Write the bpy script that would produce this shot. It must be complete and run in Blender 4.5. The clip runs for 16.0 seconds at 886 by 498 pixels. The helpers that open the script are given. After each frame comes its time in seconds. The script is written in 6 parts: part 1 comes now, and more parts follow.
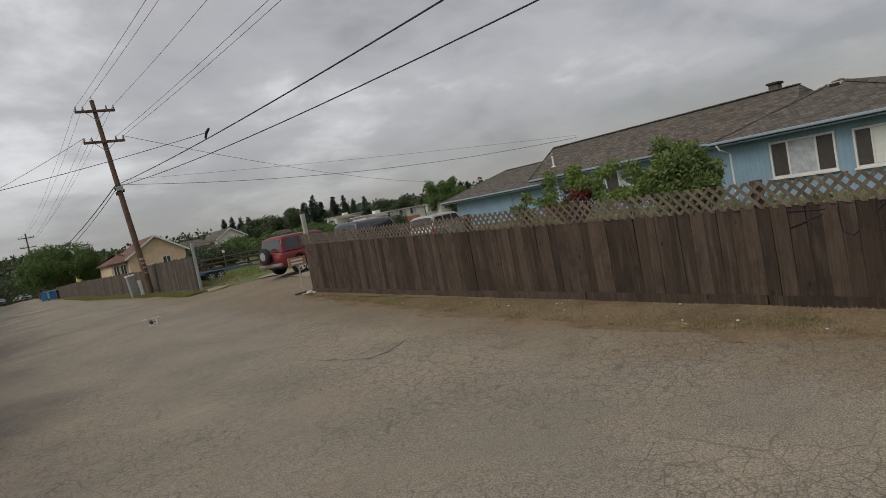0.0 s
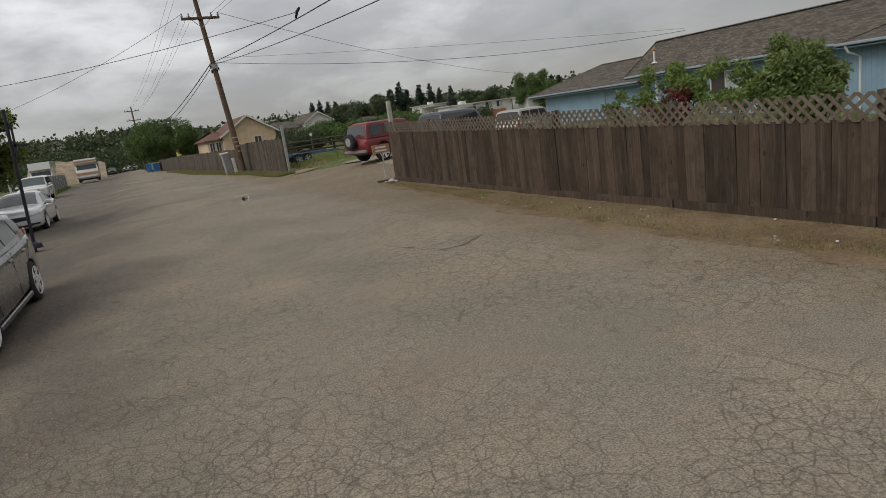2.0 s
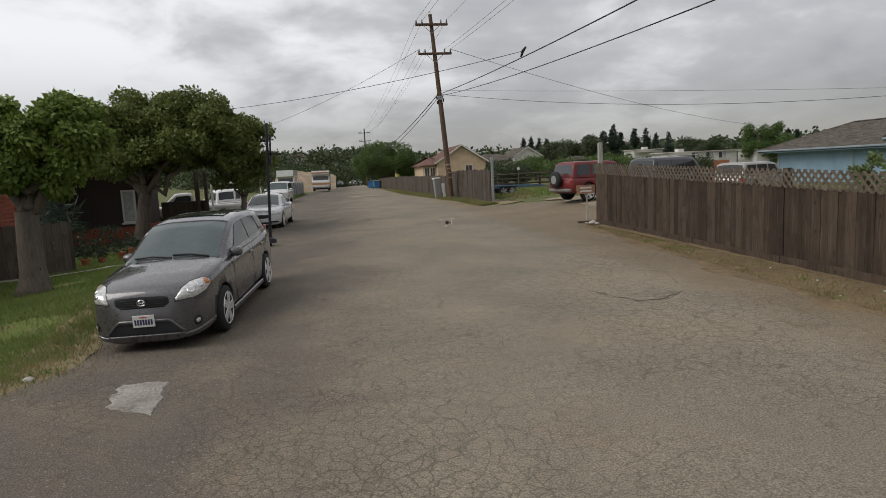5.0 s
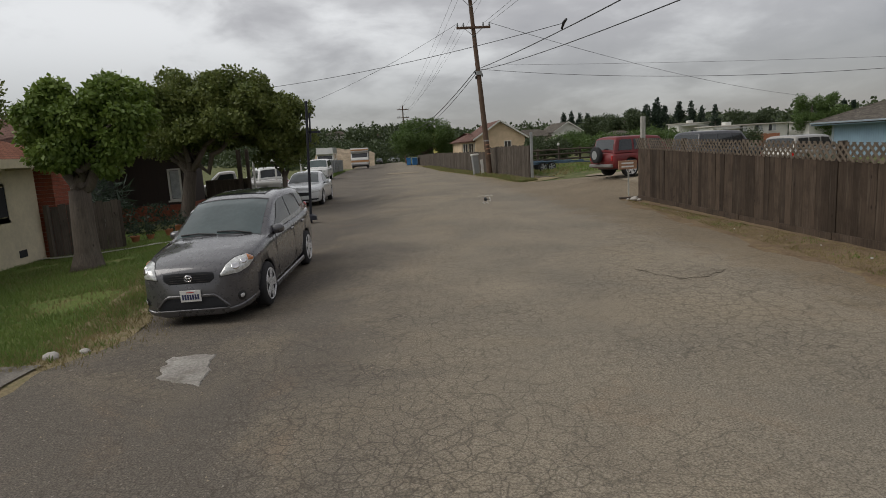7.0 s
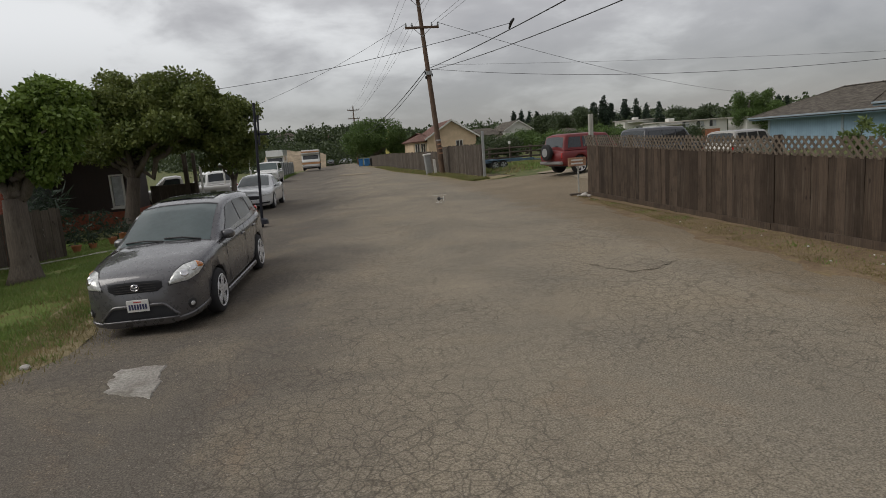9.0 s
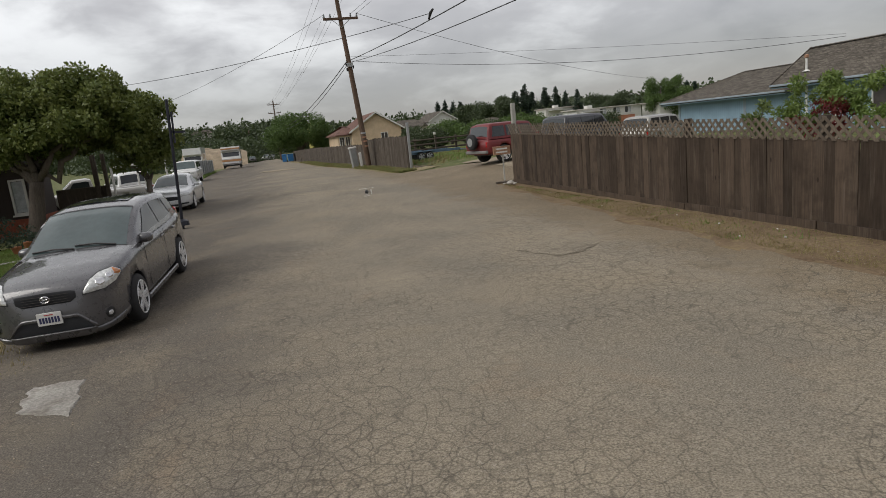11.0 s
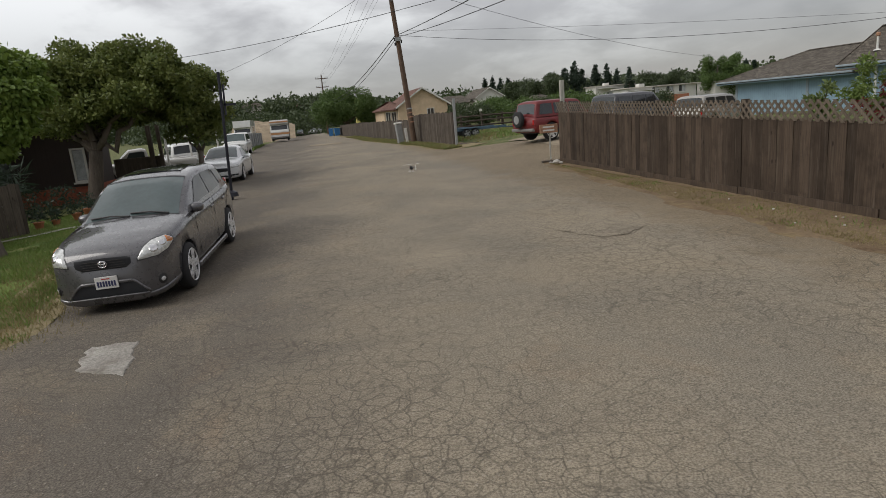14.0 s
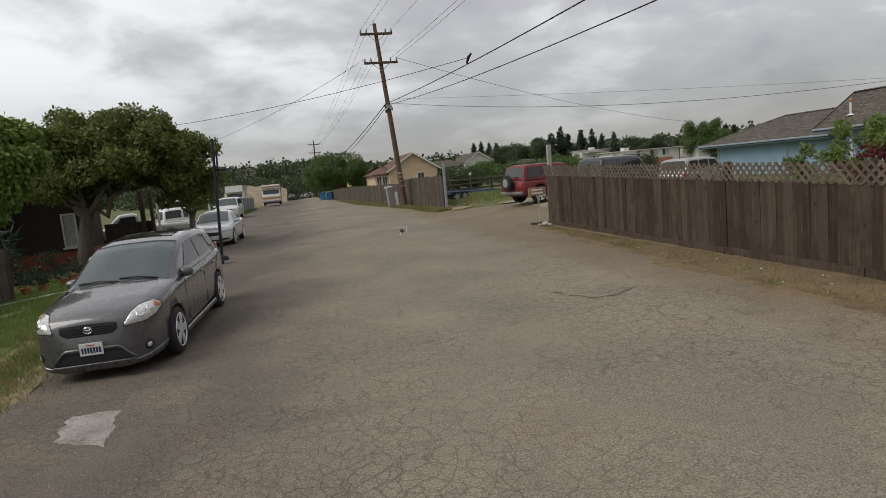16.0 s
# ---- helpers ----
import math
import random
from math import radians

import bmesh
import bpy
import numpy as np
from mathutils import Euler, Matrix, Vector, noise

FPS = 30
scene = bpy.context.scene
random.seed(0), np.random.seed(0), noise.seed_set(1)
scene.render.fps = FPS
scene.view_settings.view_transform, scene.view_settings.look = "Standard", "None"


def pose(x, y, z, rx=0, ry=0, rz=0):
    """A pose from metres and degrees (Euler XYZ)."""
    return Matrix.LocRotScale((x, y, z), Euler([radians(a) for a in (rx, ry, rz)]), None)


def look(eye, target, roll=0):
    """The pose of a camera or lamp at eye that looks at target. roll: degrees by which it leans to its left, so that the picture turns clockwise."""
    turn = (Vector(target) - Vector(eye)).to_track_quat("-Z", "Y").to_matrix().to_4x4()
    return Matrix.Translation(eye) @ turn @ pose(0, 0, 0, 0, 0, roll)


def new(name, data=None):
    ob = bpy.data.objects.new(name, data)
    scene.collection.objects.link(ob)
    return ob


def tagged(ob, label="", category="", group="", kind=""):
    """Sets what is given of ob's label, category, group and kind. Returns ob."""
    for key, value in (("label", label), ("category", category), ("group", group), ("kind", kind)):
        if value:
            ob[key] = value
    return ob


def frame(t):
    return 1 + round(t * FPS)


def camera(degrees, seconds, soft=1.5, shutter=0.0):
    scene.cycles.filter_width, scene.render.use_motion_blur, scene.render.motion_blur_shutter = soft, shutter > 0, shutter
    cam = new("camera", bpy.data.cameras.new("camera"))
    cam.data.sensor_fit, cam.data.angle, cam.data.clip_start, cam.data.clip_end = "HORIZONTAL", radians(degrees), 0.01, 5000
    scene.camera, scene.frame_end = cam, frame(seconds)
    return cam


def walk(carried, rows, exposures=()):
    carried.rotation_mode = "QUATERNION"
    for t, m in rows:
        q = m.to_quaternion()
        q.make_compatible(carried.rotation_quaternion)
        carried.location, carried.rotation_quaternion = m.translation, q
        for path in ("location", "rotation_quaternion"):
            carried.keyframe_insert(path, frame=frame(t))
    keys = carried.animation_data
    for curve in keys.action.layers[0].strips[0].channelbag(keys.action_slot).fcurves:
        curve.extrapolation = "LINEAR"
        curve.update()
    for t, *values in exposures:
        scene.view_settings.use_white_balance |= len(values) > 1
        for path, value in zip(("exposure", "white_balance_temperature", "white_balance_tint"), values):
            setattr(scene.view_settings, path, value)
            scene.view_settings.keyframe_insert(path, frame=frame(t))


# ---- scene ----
cam = camera(72.0, 16.0, 0.9)
PATH = [
    (0.0, pose(-0.0, 0.0, 2.015, 86.011, 10.809, -35.603)),
    (0.5, pose(0.0, 0.0, 2.015, 83.831, 11.323, -40.453)),
    (1.0, pose(0.0, 0.0, 2.015, 81.148, 10.431, -39.913)),
    (1.5, pose(0.0, -0.0, 2.015, 78.099, 10.394, -35.257)),
    (2.0, pose(-0.0, 0.0, 2.015, 77.435, 7.892, -27.547)),
    (2.5, pose(-0.0, 0.0, 2.015, 77.933, 5.854, -22.694)),
    (3.0, pose(-0.0, 0.0, 2.015, 79.445, 3.153, -20.112)),
    (3.5, pose(-0.0, 0.0, 2.015, 80.339, 0.856, -17.51)),
    (4.0, pose(0.0, -0.0, 2.015, 81.74, 1.4, -11.913)),
    (4.2, pose(-0.0, 0.0, 2.015, 81.927, 1.656, -10.381)),
    (6.3, pose(-0.0, 0.0, 2.015, 83.376, 3.673, -6.336)),
    (6.5, pose(0.0, 0.0, 2.015, 81.742, 3.411, -5.287)),
    (7.0, pose(0.001, 0.0, 2.015, 80.58, 3.178, -4.807)),
    (7.5, pose(0.001, 0.0, 2.015, 81.881, 4.379, -8.348)),
    (8.0, pose(-0.0, -0.0, 2.015, 84.456, 5.742, -16.313)),
    (8.5, pose(-0.0, -0.0, 2.015, 83.533, 5.307, -13.114)),
    (9.0, pose(0.001, 0.0, 2.015, 80.288, 4.138, -9.256)),
    (9.5, pose(0.0, 0.0, 2.015, 79.016, 4.126, -10.487)),
    (10.0, pose(0.0, 0.0, 2.015, 78.352, 4.388, -13.296)),
    (10.2, pose(-0.0, -0.0, 2.015, 78.461, 4.55, -15.18)),
    (12.3, pose(-0.0, -0.0, 2.015, 79.369, 6.395, -16.216)),
    (12.5, pose(0.0, -0.0, 2.015, 79.029, 5.856, -16.442)),
    (13.0, pose(-0.0, -0.0, 2.015, 78.291, 5.518, -15.672)),
    (13.5, pose(0.0, -0.0, 2.015, 77.636, 5.536, -14.063)),
    (14.0, pose(0.0, 0.0, 2.015, 77.199, 4.802, -11.918)),
    (14.5, pose(0.0, 0.0, 2.015, 78.306, 4.204, -11.668)),
    (15.0, pose(0.0, 0.0, 2.015, 79.758, 4.305, -11.706)),
    (15.5, pose(-0.0, -0.0, 2.015, 81.284, 4.819, -11.912)),
    (16.0, pose(0.0, -0.0, 2.015, 82.953, 5.134, -12.847)),
]
EXPOSURES = [(0.0, -0.05), (0.5, -0.15), (1.2, -0.1), (2.0, 0.05), (3.5, 0.14), (4.2, 0.12), (6.3, 0.0), (7.0, -0.08), (8.0, 0.05), (9.0, -0.08), (10.0, 0.08), (12.5, 0.2), (14.5, 0.14), (16.0, 0.14)]
walk(cam, PATH, EXPOSURES)


from mathutils.bvhtree import BVHTree


# ---- sky and sun ----
SUN_EL, SUN_AZ = radians(46), radians(-100)
world = bpy.data.worlds.new("world")
scene.world = world
world.use_nodes = True


class N:
    """Short hand for building node trees."""

    def __init__(self, tree):
        self.t = tree
        tree.nodes.clear()

    def add(self, kind, **props):
        n = self.t.nodes.new(kind)
        for k, v in props.items():
            if k == "op":
                n.operation = v
            elif k == "blend":
                n.data_type, n.blend_type = "RGBA", v
            elif k == "feature":
                n.feature = v
        return n

    def link(self, a, b):
        self.t.links.new(a, b)

    def val(self, socket, v):
        if hasattr(v, "is_output"):
            self.link(v, socket)
        else:
            socket.default_value = v

    def math(self, op, a, b=0.0, c=0.0):
        n = self.add("ShaderNodeMath", op=op)
        for i, v in enumerate((a, b, c)):
            self.val(n.inputs[i], v)
        return n.outputs[0]

    def mix(self, fac, a, b, blend="MIX"):
        n = self.add("ShaderNodeMix", blend=blend)
        self.val(n.inputs[0], fac)
        self.val(n.inputs[6], a if hasattr(a, "is_output") else (*a, 1))
        self.val(n.inputs[7], b if hasattr(b, "is_output") else (*b, 1))
        return n.outputs[2]

    def noise(self, vec, scale, detail=4.0, rough=0.55, distort=0.0):
        n = self.add("ShaderNodeTexNoise")
        if vec is not None:
            self.link(vec, n.inputs["Vector"])
        n.inputs["Scale"].default_value, n.inputs["Detail"].default_value = scale, detail
        n.inputs["Roughness"].default_value, n.inputs["Distortion"].default_value = rough, distort
        return n.outputs["Fac"]

    def ramp(self, fac, lo, hi, a=0.0, b=1.0):
        n = self.add("ShaderNodeMapRange")
        n.interpolation_type = "SMOOTHSTEP"
        self.val(n.inputs[0], fac)
        for i, v in enumerate((lo, hi, a, b)):
            n.inputs[i + 1].default_value = v
        return n.outputs[0]

    def mapping(self, vec, scale=(1, 1, 1), rot=(0, 0, 0)):
        n = self.add("ShaderNodeMapping")
        self.link(vec, n.inputs[0])
        n.inputs["Scale"].default_value, n.inputs["Rotation"].default_value = scale, rot
        return n.outputs[0]


def build_sky():
    k = N(world.node_tree)
    tc = k.add("ShaderNodeTexCoord").outputs["Generated"]
    sky = k.add("ShaderNodeTexSky")
    sky.sky_type, sky.sun_disc = "NISHITA", False
    sky.sun_elevation, sky.sun_rotation = SUN_EL, -SUN_AZ
    sep = k.add("ShaderNodeSeparateXYZ")
    k.link(tc, sep.inputs[0])
    h = k.math("ADD", k.math("MAXIMUM", sep.outputs[2], 0.0), 0.30)
    flat = k.add("ShaderNodeCombineXYZ")
    k.link(k.math("DIVIDE", sep.outputs[0], h), flat.inputs[0])
    k.link(k.math("DIVIDE", sep.outputs[1], h), flat.inputs[1])
    big = k.noise(flat.outputs[0], 1.25, 6.0, 0.5, 0.35)
    fine = k.noise(flat.outputs[0], 3.6, 7.0, 0.55, 0.3)
    cover = k.math("ADD", k.math("MULTIPLY", big, 0.68), k.math("MULTIPLY", fine, 0.32))
    # the cloud is thinner towards the sun
    toward = k.math("ADD", k.math("MULTIPLY", sep.outputs[0], -0.62), k.math("MULTIPLY", sep.outputs[1], 0.22))
    cover = k.math("ADD", cover, k.math("MULTIPLY", k.math("ADD", toward, 0.29), 0.25))
    low = k.mix(k.ramp(cover, 0.34, 0.56), (0.275, 0.267, 0.276), (0.435, 0.424, 0.428))
    cloud = k.mix(k.ramp(cover, 0.54, 0.72), low, (0.80, 0.80, 0.80))
    rim = k.ramp(sep.outputs[2], 0.02, 0.21, 1.0, 0.0)
    cloud = k.mix(k.math("MULTIPLY", rim, 0.74), cloud, (0.225, 0.222, 0.222))
    mixed = k.mix(0.985, sky.outputs[0], cloud)
    bg = k.add("ShaderNodeBackground")
    k.link(mixed, bg.inputs[0])
    bg.inputs[1].default_value = SKY_STRENGTH
    k.link(bg.outputs[0], k.add("ShaderNodeOutputWorld").inputs[0])


SKY_STRENGTH = 1.0
build_sky()
sun = new("sun", bpy.data.lights.new("sun", "SUN"))
sun.data.energy, sun.data.angle, sun.data.color = 1.3, radians(40), (1.0, 0.96, 0.9)
sun.matrix_world = look((0, 0, 0), (-math.sin(SUN_AZ) * math.cos(SUN_EL), -math.cos(SUN_AZ) * math.cos(SUN_EL), -math.sin(SUN_EL)))


# ---- materials ----
def material(name, build):
    m = bpy.data.materials.new(name)
    m.use_nodes = True
    k = N(m.node_tree)
    p = k.add("ShaderNodeBsdfPrincipled")
    k.link(p.outputs[0], k.add("ShaderNodeOutputMaterial").inputs[0])
    build(k, p)
    return m


def bump(k, p, height, strength=0.3, dist=0.01):
    b = k.add("ShaderNodeBump")
    b.inputs["Strength"].default_value, b.inputs["Distance"].default_value = strength, dist
    k.link(height, b.inputs["Height"])
    k.link(b.outputs[0], p.inputs["Normal"])


def place(k):
    return k.add("ShaderNodeNewGeometry").outputs["Position"]


def obj(k):
    return k.add("ShaderNodeTexCoord").outputs["Object"]


def plain(name, col, rough=0.6, metal=0.0, vary=0.12, scale=6.0, coat=0.0, spec=0.5, bumps=0.0):
    def build(k, p):
        v = obj(k)
        n1, n2 = k.noise(v, scale, 5), k.noise(v, scale * 7, 3)
        f = k.math("ADD", k.math("MULTIPLY", n1, 0.65), k.math("MULTIPLY", n2, 0.35))
        f = k.ramp(f, 0.3, 0.7)
        dark, light = [c * (1 - vary) for c in col], [min(1, c * (1 + vary)) for c in col]
        k.link(k.mix(f, dark, light), p.inputs["Base Color"])
        k.link(k.ramp(n2, 0.2, 0.8, max(0, rough - 0.07), min(1, rough + 0.07)), p.inputs["Roughness"])
        p.inputs["Metallic"].default_value, p.inputs["Coat Weight"].default_value = metal, coat
        p.inputs["Coat Roughness"].default_value = 0.06
        p.inputs["Specular IOR Level"].default_value = spec
        if bumps:
            bump(k, p, n2, bumps, 0.01)
    return material(name, build)


def asphalt(name, tone=1.0, seed=0.0):
    def build(k, p):
        v = place(k)
        warp = k.add("ShaderNodeVectorMath", op="ADD")
        k.link(v, warp.inputs[0])
        nz = k.add("ShaderNodeTexNoise")
        k.link(v, nz.inputs["Vector"])
        nz.inputs["Scale"].default_value, nz.inputs["Detail"].default_value = 2.2, 3
        sc = k.add("ShaderNodeVectorMath", op="SCALE")
        k.link(nz.outputs["Color"], sc.inputs[0])
        sc.inputs["Scale"].default_value = 0.20
        k.link(sc.outputs[0], warp.inputs[1])
        w = warp.outputs[0]
        blotch = k.noise(v, 0.33, 5, 0.6, 0.4)
        mid = k.noise(v, 1.7, 5, 0.6)
        grit = k.noise(v, 70, 3, 0.7)
        speck = k.noise(v, 28, 2, 0.6)
        long = k.noise(k.mapping(v, (0.55, 0.05, 1)), 1.0, 4, 0.5)
        base = k.mix(k.ramp(blotch, 0.34, 0.66), (0.222 * tone, 0.194 * tone, 0.150 * tone), (0.285 * tone, 0.243 * tone, 0.180 * tone))
        base = k.mix(k.math("MULTIPLY", k.ramp(long, 0.42, 0.62), 0.16), base, (0.172 * tone, 0.158 * tone, 0.134 * tone))
        base = k.mix(k.math("MULTIPLY", k.ramp(mid, 0.56, 0.75), 0.15), base, (0.34, 0.275, 0.19))
        sepx = k.add("ShaderNodeSeparateXYZ")
        k.link(v, sepx.inputs[0])
        side = k.math("ADD", sepx.outputs[0], k.math("MULTIPLY", k.noise(v, 0.45, 5, 0.65, 0.8), 4.5))
        base = k.mix(k.math("MULTIPLY", k.ramp(side, 0.6, 3.6, 1.0, 0.0), 0.8), base, (0.112 * tone, 0.098 * tone, 0.083 * tone))
        dust = k.math("ADD", sepx.outputs[0], k.math("MULTIPLY", k.noise(v, 1.1, 5, 0.7, 0.5), 3.2))
        base = k.mix(k.math("MULTIPLY", k.ramp(dust, 6.3, 7.6), 0.8), base, (0.20, 0.155, 0.10))
        stain = k.noise(v, 0.9, 5, 0.65, 1.0)
        base = k.mix(k.math("MULTIPLY", k.ramp(stain, 0.55, 0.74), 0.28), base, (0.12, 0.096, 0.073))
        pit = k.noise(v, 6.5, 5, 0.7, 0.6)
        base = k.mix(k.math("MULTIPLY", k.ramp(pit, 0.54, 0.70), 0.22), base, (0.085, 0.072, 0.058))
        rust = k.noise(k.mapping(v, (1, 1, 1)), 0.75, 6, 0.7, 0.9)
        base = k.mix(k.math("MULTIPLY", k.ramp(rust, 0.54, 0.72), 0.30), base, (0.235, 0.165, 0.105))
        crazed = k.ramp(k.noise(v, 0.46, 4, 0.55, 0.6), 0.48, 0.66)
        base = k.mix(k.math("MULTIPLY", crazed, 0.26), base, (0.30 * tone, 0.245 * tone, 0.165 * tone))
        base = k.mix(0.75, base, k.mix(k.ramp(grit, 0.30, 0.70), (0.22, 0.22, 0.22), (0.80, 0.80, 0.80)), "OVERLAY")
        base = k.mix(k.math("MULTIPLY", k.ramp(speck, 0.64, 0.70), 0.4), base, (0.42, 0.38, 0.32))
        heights = None
        for scale, width, gate, depth in ((0.8, 0.014, (0.46, 0.62), 0.45), (4.4, 0.036, (0.33, 0.50), 0.46), (7.6, 0.070, (0.36, 0.56), 0.56)):
            vo = k.add("ShaderNodeTexVoronoi", feature="DISTANCE_TO_EDGE")
            k.link(w, vo.inputs["Vector"])
            vo.inputs["Scale"].default_value = scale
            line = k.ramp(vo.outputs["Distance"], 0.0, width, 1.0, 0.0)
            where = k.ramp(k.noise(v, 0.30 + 0.05 * scale / 4, 4, 0.55, 0.6), *gate)
            crack = k.math("MULTIPLY", k.math("MULTIPLY", line, where), depth)
            base = k.mix(crack, base, (0.075, 0.064, 0.050))
            heights = crack if heights is None else k.math("MAXIMUM", heights, crack)
        k.link(base, p.inputs["Base Color"])
        p.inputs["Roughness"].default_value = 0.9
        p.inputs["Specular IOR Level"].default_value = 0.25
        hh = k.math("SUBTRACT", k.math("MULTIPLY", grit, 0.5), heights)
        bump(k, p, hh, 0.5, 0.008)
    return material(name, build)


def soil(name, a, b, c, fine=18.0):
    def build(k, p):
        v = place(k)
        n1, n2, n3 = k.noise(v, 0.8, 5, 0.6), k.noise(v, fine, 5, 0.65), k.noise(v, 3.1, 4, 0.6)
        col = k.mix(k.ramp(n1, 0.35, 0.65), a, b)
        col = k.mix(k.math("MULTIPLY", k.ramp(n3, 0.5, 0.68), 0.8), col, c)
        col = k.mix(0.5, col, k.mix(k.ramp(n2, 0.25, 0.75), (0.25, 0.25, 0.25), (0.78, 0.78, 0.78)), "OVERLAY")
        k.link(col, p.inputs["Base Color"])
        p.inputs["Roughness"].default_value = 0.95
        p.inputs["Specular IOR Level"].default_value = 0.15
        bump(k, p, n2, 0.7, 0.03)
    return material(name, build)


def weathered_wood(name, dark, light, grey, across="x"):
    """Boards: long grain up the board, a tone of its own for each, knots and pale streaks."""
    def build(k, p):
        info = k.add("ShaderNodeObjectInfo").outputs["Random"]
        isl = k.add("ShaderNodeNewGeometry").outputs["Random Per Island"]
        rnd = k.math("FRACT", k.math("ADD", info, k.math("MULTIPLY", isl, 3.7)))
        v = place(k)
        shift = k.add("ShaderNodeCombineXYZ")
        k.link(k.math("MULTIPLY", rnd, 37.0), shift.inputs[2])
        add = k.add("ShaderNodeVectorMath", op="ADD")
        k.link(v, add.inputs[0])
        k.link(shift.outputs[0], add.inputs[1])
        u = add.outputs[0]
        grain = k.noise(k.mapping(u, (1, 1, 0.045)), 46, 5, 0.6, 0.8)
        streak = k.noise(k.mapping(u, (1, 1, 0.10)), 9, 4, 0.6)
        blot = k.noise(u, 2.1, 4, 0.6)
        col = k.mix(rnd, dark, light)
        col = k.mix(k.math("MULTIPLY", k.ramp(streak, 0.5, 0.75), 0.4), col, grey)
        col = k.mix(k.math("MULTIPLY", k.ramp(blot, 0.45, 0.7), 0.45), col, [c * 0.55 for c in dark])
        col = k.mix(0.45, col, k.mix(k.ramp(grain, 0.3, 0.7), (0.27, 0.27, 0.27), (0.72, 0.72, 0.72)), "OVERLAY")
        vo = k.add("ShaderNodeTexVoronoi")
        k.link(k.mapping(u, (1, 1, 0.42)), vo.inputs["Vector"])
        vo.inputs["Scale"].default_value = 4.5
        knot = k.ramp(vo.outputs["Distance"], 0.05, 0.10, 1.0, 0.0)
        col = k.mix(k.math("MULTIPLY", knot, 0.75), col, (0.018, 0.013, 0.010))
        k.link(col, p.inputs["Base Color"])
        p.inputs["Roughness"].default_value = 0.88
        p.inputs["Specular IOR Level"].default_value = 0.2
        bump(k, p, grain, 0.45, 0.006)
    return material(name, build)


def shingles(name, a, b, course=0.14, tab=0.28):
    def build(k, p):
        v = place(k)
        sep = k.add("ShaderNodeSeparateXYZ")
        k.link(v, sep.inputs[0])
        run = k.math("ADD", sep.outputs[1], k.math("MULTIPLY", sep.outputs[0], 0.35))
        comb = k.add("ShaderNodeCombineXYZ")
        k.link(run, comb.inputs[0])
        k.link(k.math("MULTIPLY", sep.outputs[2], 2.6), comb.inputs[1])
        br = k.add("ShaderNodeTexBrick")
        k.link(comb.outputs[0], br.inputs["Vector"])
        br.inputs["Scale"].default_value = 1.0
        br.inputs["Brick Width"].default_value, br.inputs["Row Height"].default_value = tab, course
        br.inputs["Mortar Size"].default_value, br.inputs["Mortar Smooth"].default_value = 0.012, 0.4
        br.inputs["Color1"].default_value, br.inputs["Color2"].default_value = (*a, 1), (*b, 1)
        br.inputs["Mortar"].default_value = (*[c * 0.45 for c in a], 1)
        n1, n2 = k.noise(v, 0.7, 5), k.noise(v, 40, 3)
        col = k.mix(0.45, br.outputs["Color"], k.mix(n1, (0.3, 0.3, 0.3), (0.7, 0.7, 0.7)), "OVERLAY")
        col = k.mix(0.4, col, k.mix(k.ramp(n2, 0.3, 0.7), (0.3, 0.3, 0.3), (0.7, 0.7, 0.7)), "OVERLAY")
        k.link(col, p.inputs["Base Color"])
        p.inputs["Roughness"].default_value = 0.92
        p.inputs["Specular IOR Level"].default_value = 0.2
        bump(k, p, k.math("ADD", br.outputs["Fac"], k.math("MULTIPLY", n2, -0.4)), -0.5, 0.02)
    return material(name, build)


def siding(name, col, pitch=0.2):
    """Painted boards with upright grooves."""
    def build(k, p):
        v = place(k)
        sep = k.add("ShaderNodeSeparateXYZ")
        k.link(v, sep.inputs[0])
        run = k.math("ADD", sep.outputs[1], k.math("MULTIPLY", sep.outputs[0], 1.0))
        g = k.math("PINGPONG", run, pitch / 2)
        groove = k.ramp(g, 0.0, 0.010, 1.0, 0.0)
        n1, n2 = k.noise(v, 1.2, 5), k.noise(k.mapping(v, (6, 6, 0.5)), 3, 4)
        c = k.mix(k.ramp(n1, 0.3, 0.7), [x * 0.86 for x in col], col)
        c = k.mix(k.math("MULTIPLY", k.ramp(n2, 0.55, 0.8), 0.35), c, [x * 0.7 for x in col])
        c = k.mix(k.math("MULTIPLY", groove, 0.6), c, [x * 0.4 for x in col])
        k.link(c, p.inputs["Base Color"])
        p.inputs["Roughness"].default_value = 0.7
        bump(k, p, groove, -0.5, 0.01)
    return material(name, build)


def leaf(name, a, b, trans=0.25):
    def build(k, p):
        rnd = k.add("ShaderNodeNewGeometry").outputs["Random Per Island"]
        n = k.noise(place(k), 1.1, 3)
        f = k.math("ADD", k.math("MULTIPLY", rnd, 0.6), k.math("MULTIPLY", k.ramp(n, 0.3, 0.7), 0.4))
        col = k.mix(f, a, b)
        k.link(col, p.inputs["Base Color"])
        p.inputs["Roughness"].default_value = 0.5
        p.inputs["Specular IOR Level"].default_value = 0.35
        tr = k.add("ShaderNodeBsdfTranslucent")
        k.link(k.mix(0.5, col, b), tr.inputs[0])
        mx = k.add("ShaderNodeMixShader")
        mx.inputs[0].default_value = trans
        k.link(p.outputs[0], mx.inputs[1])
        k.link(tr.outputs[0], mx.inputs[2])
        out = [n for n in k.t.nodes if n.type == "OUTPUT_MATERIAL"][0]
        k.link(mx.outputs[0], out.inputs[0])
    return material(name, build)


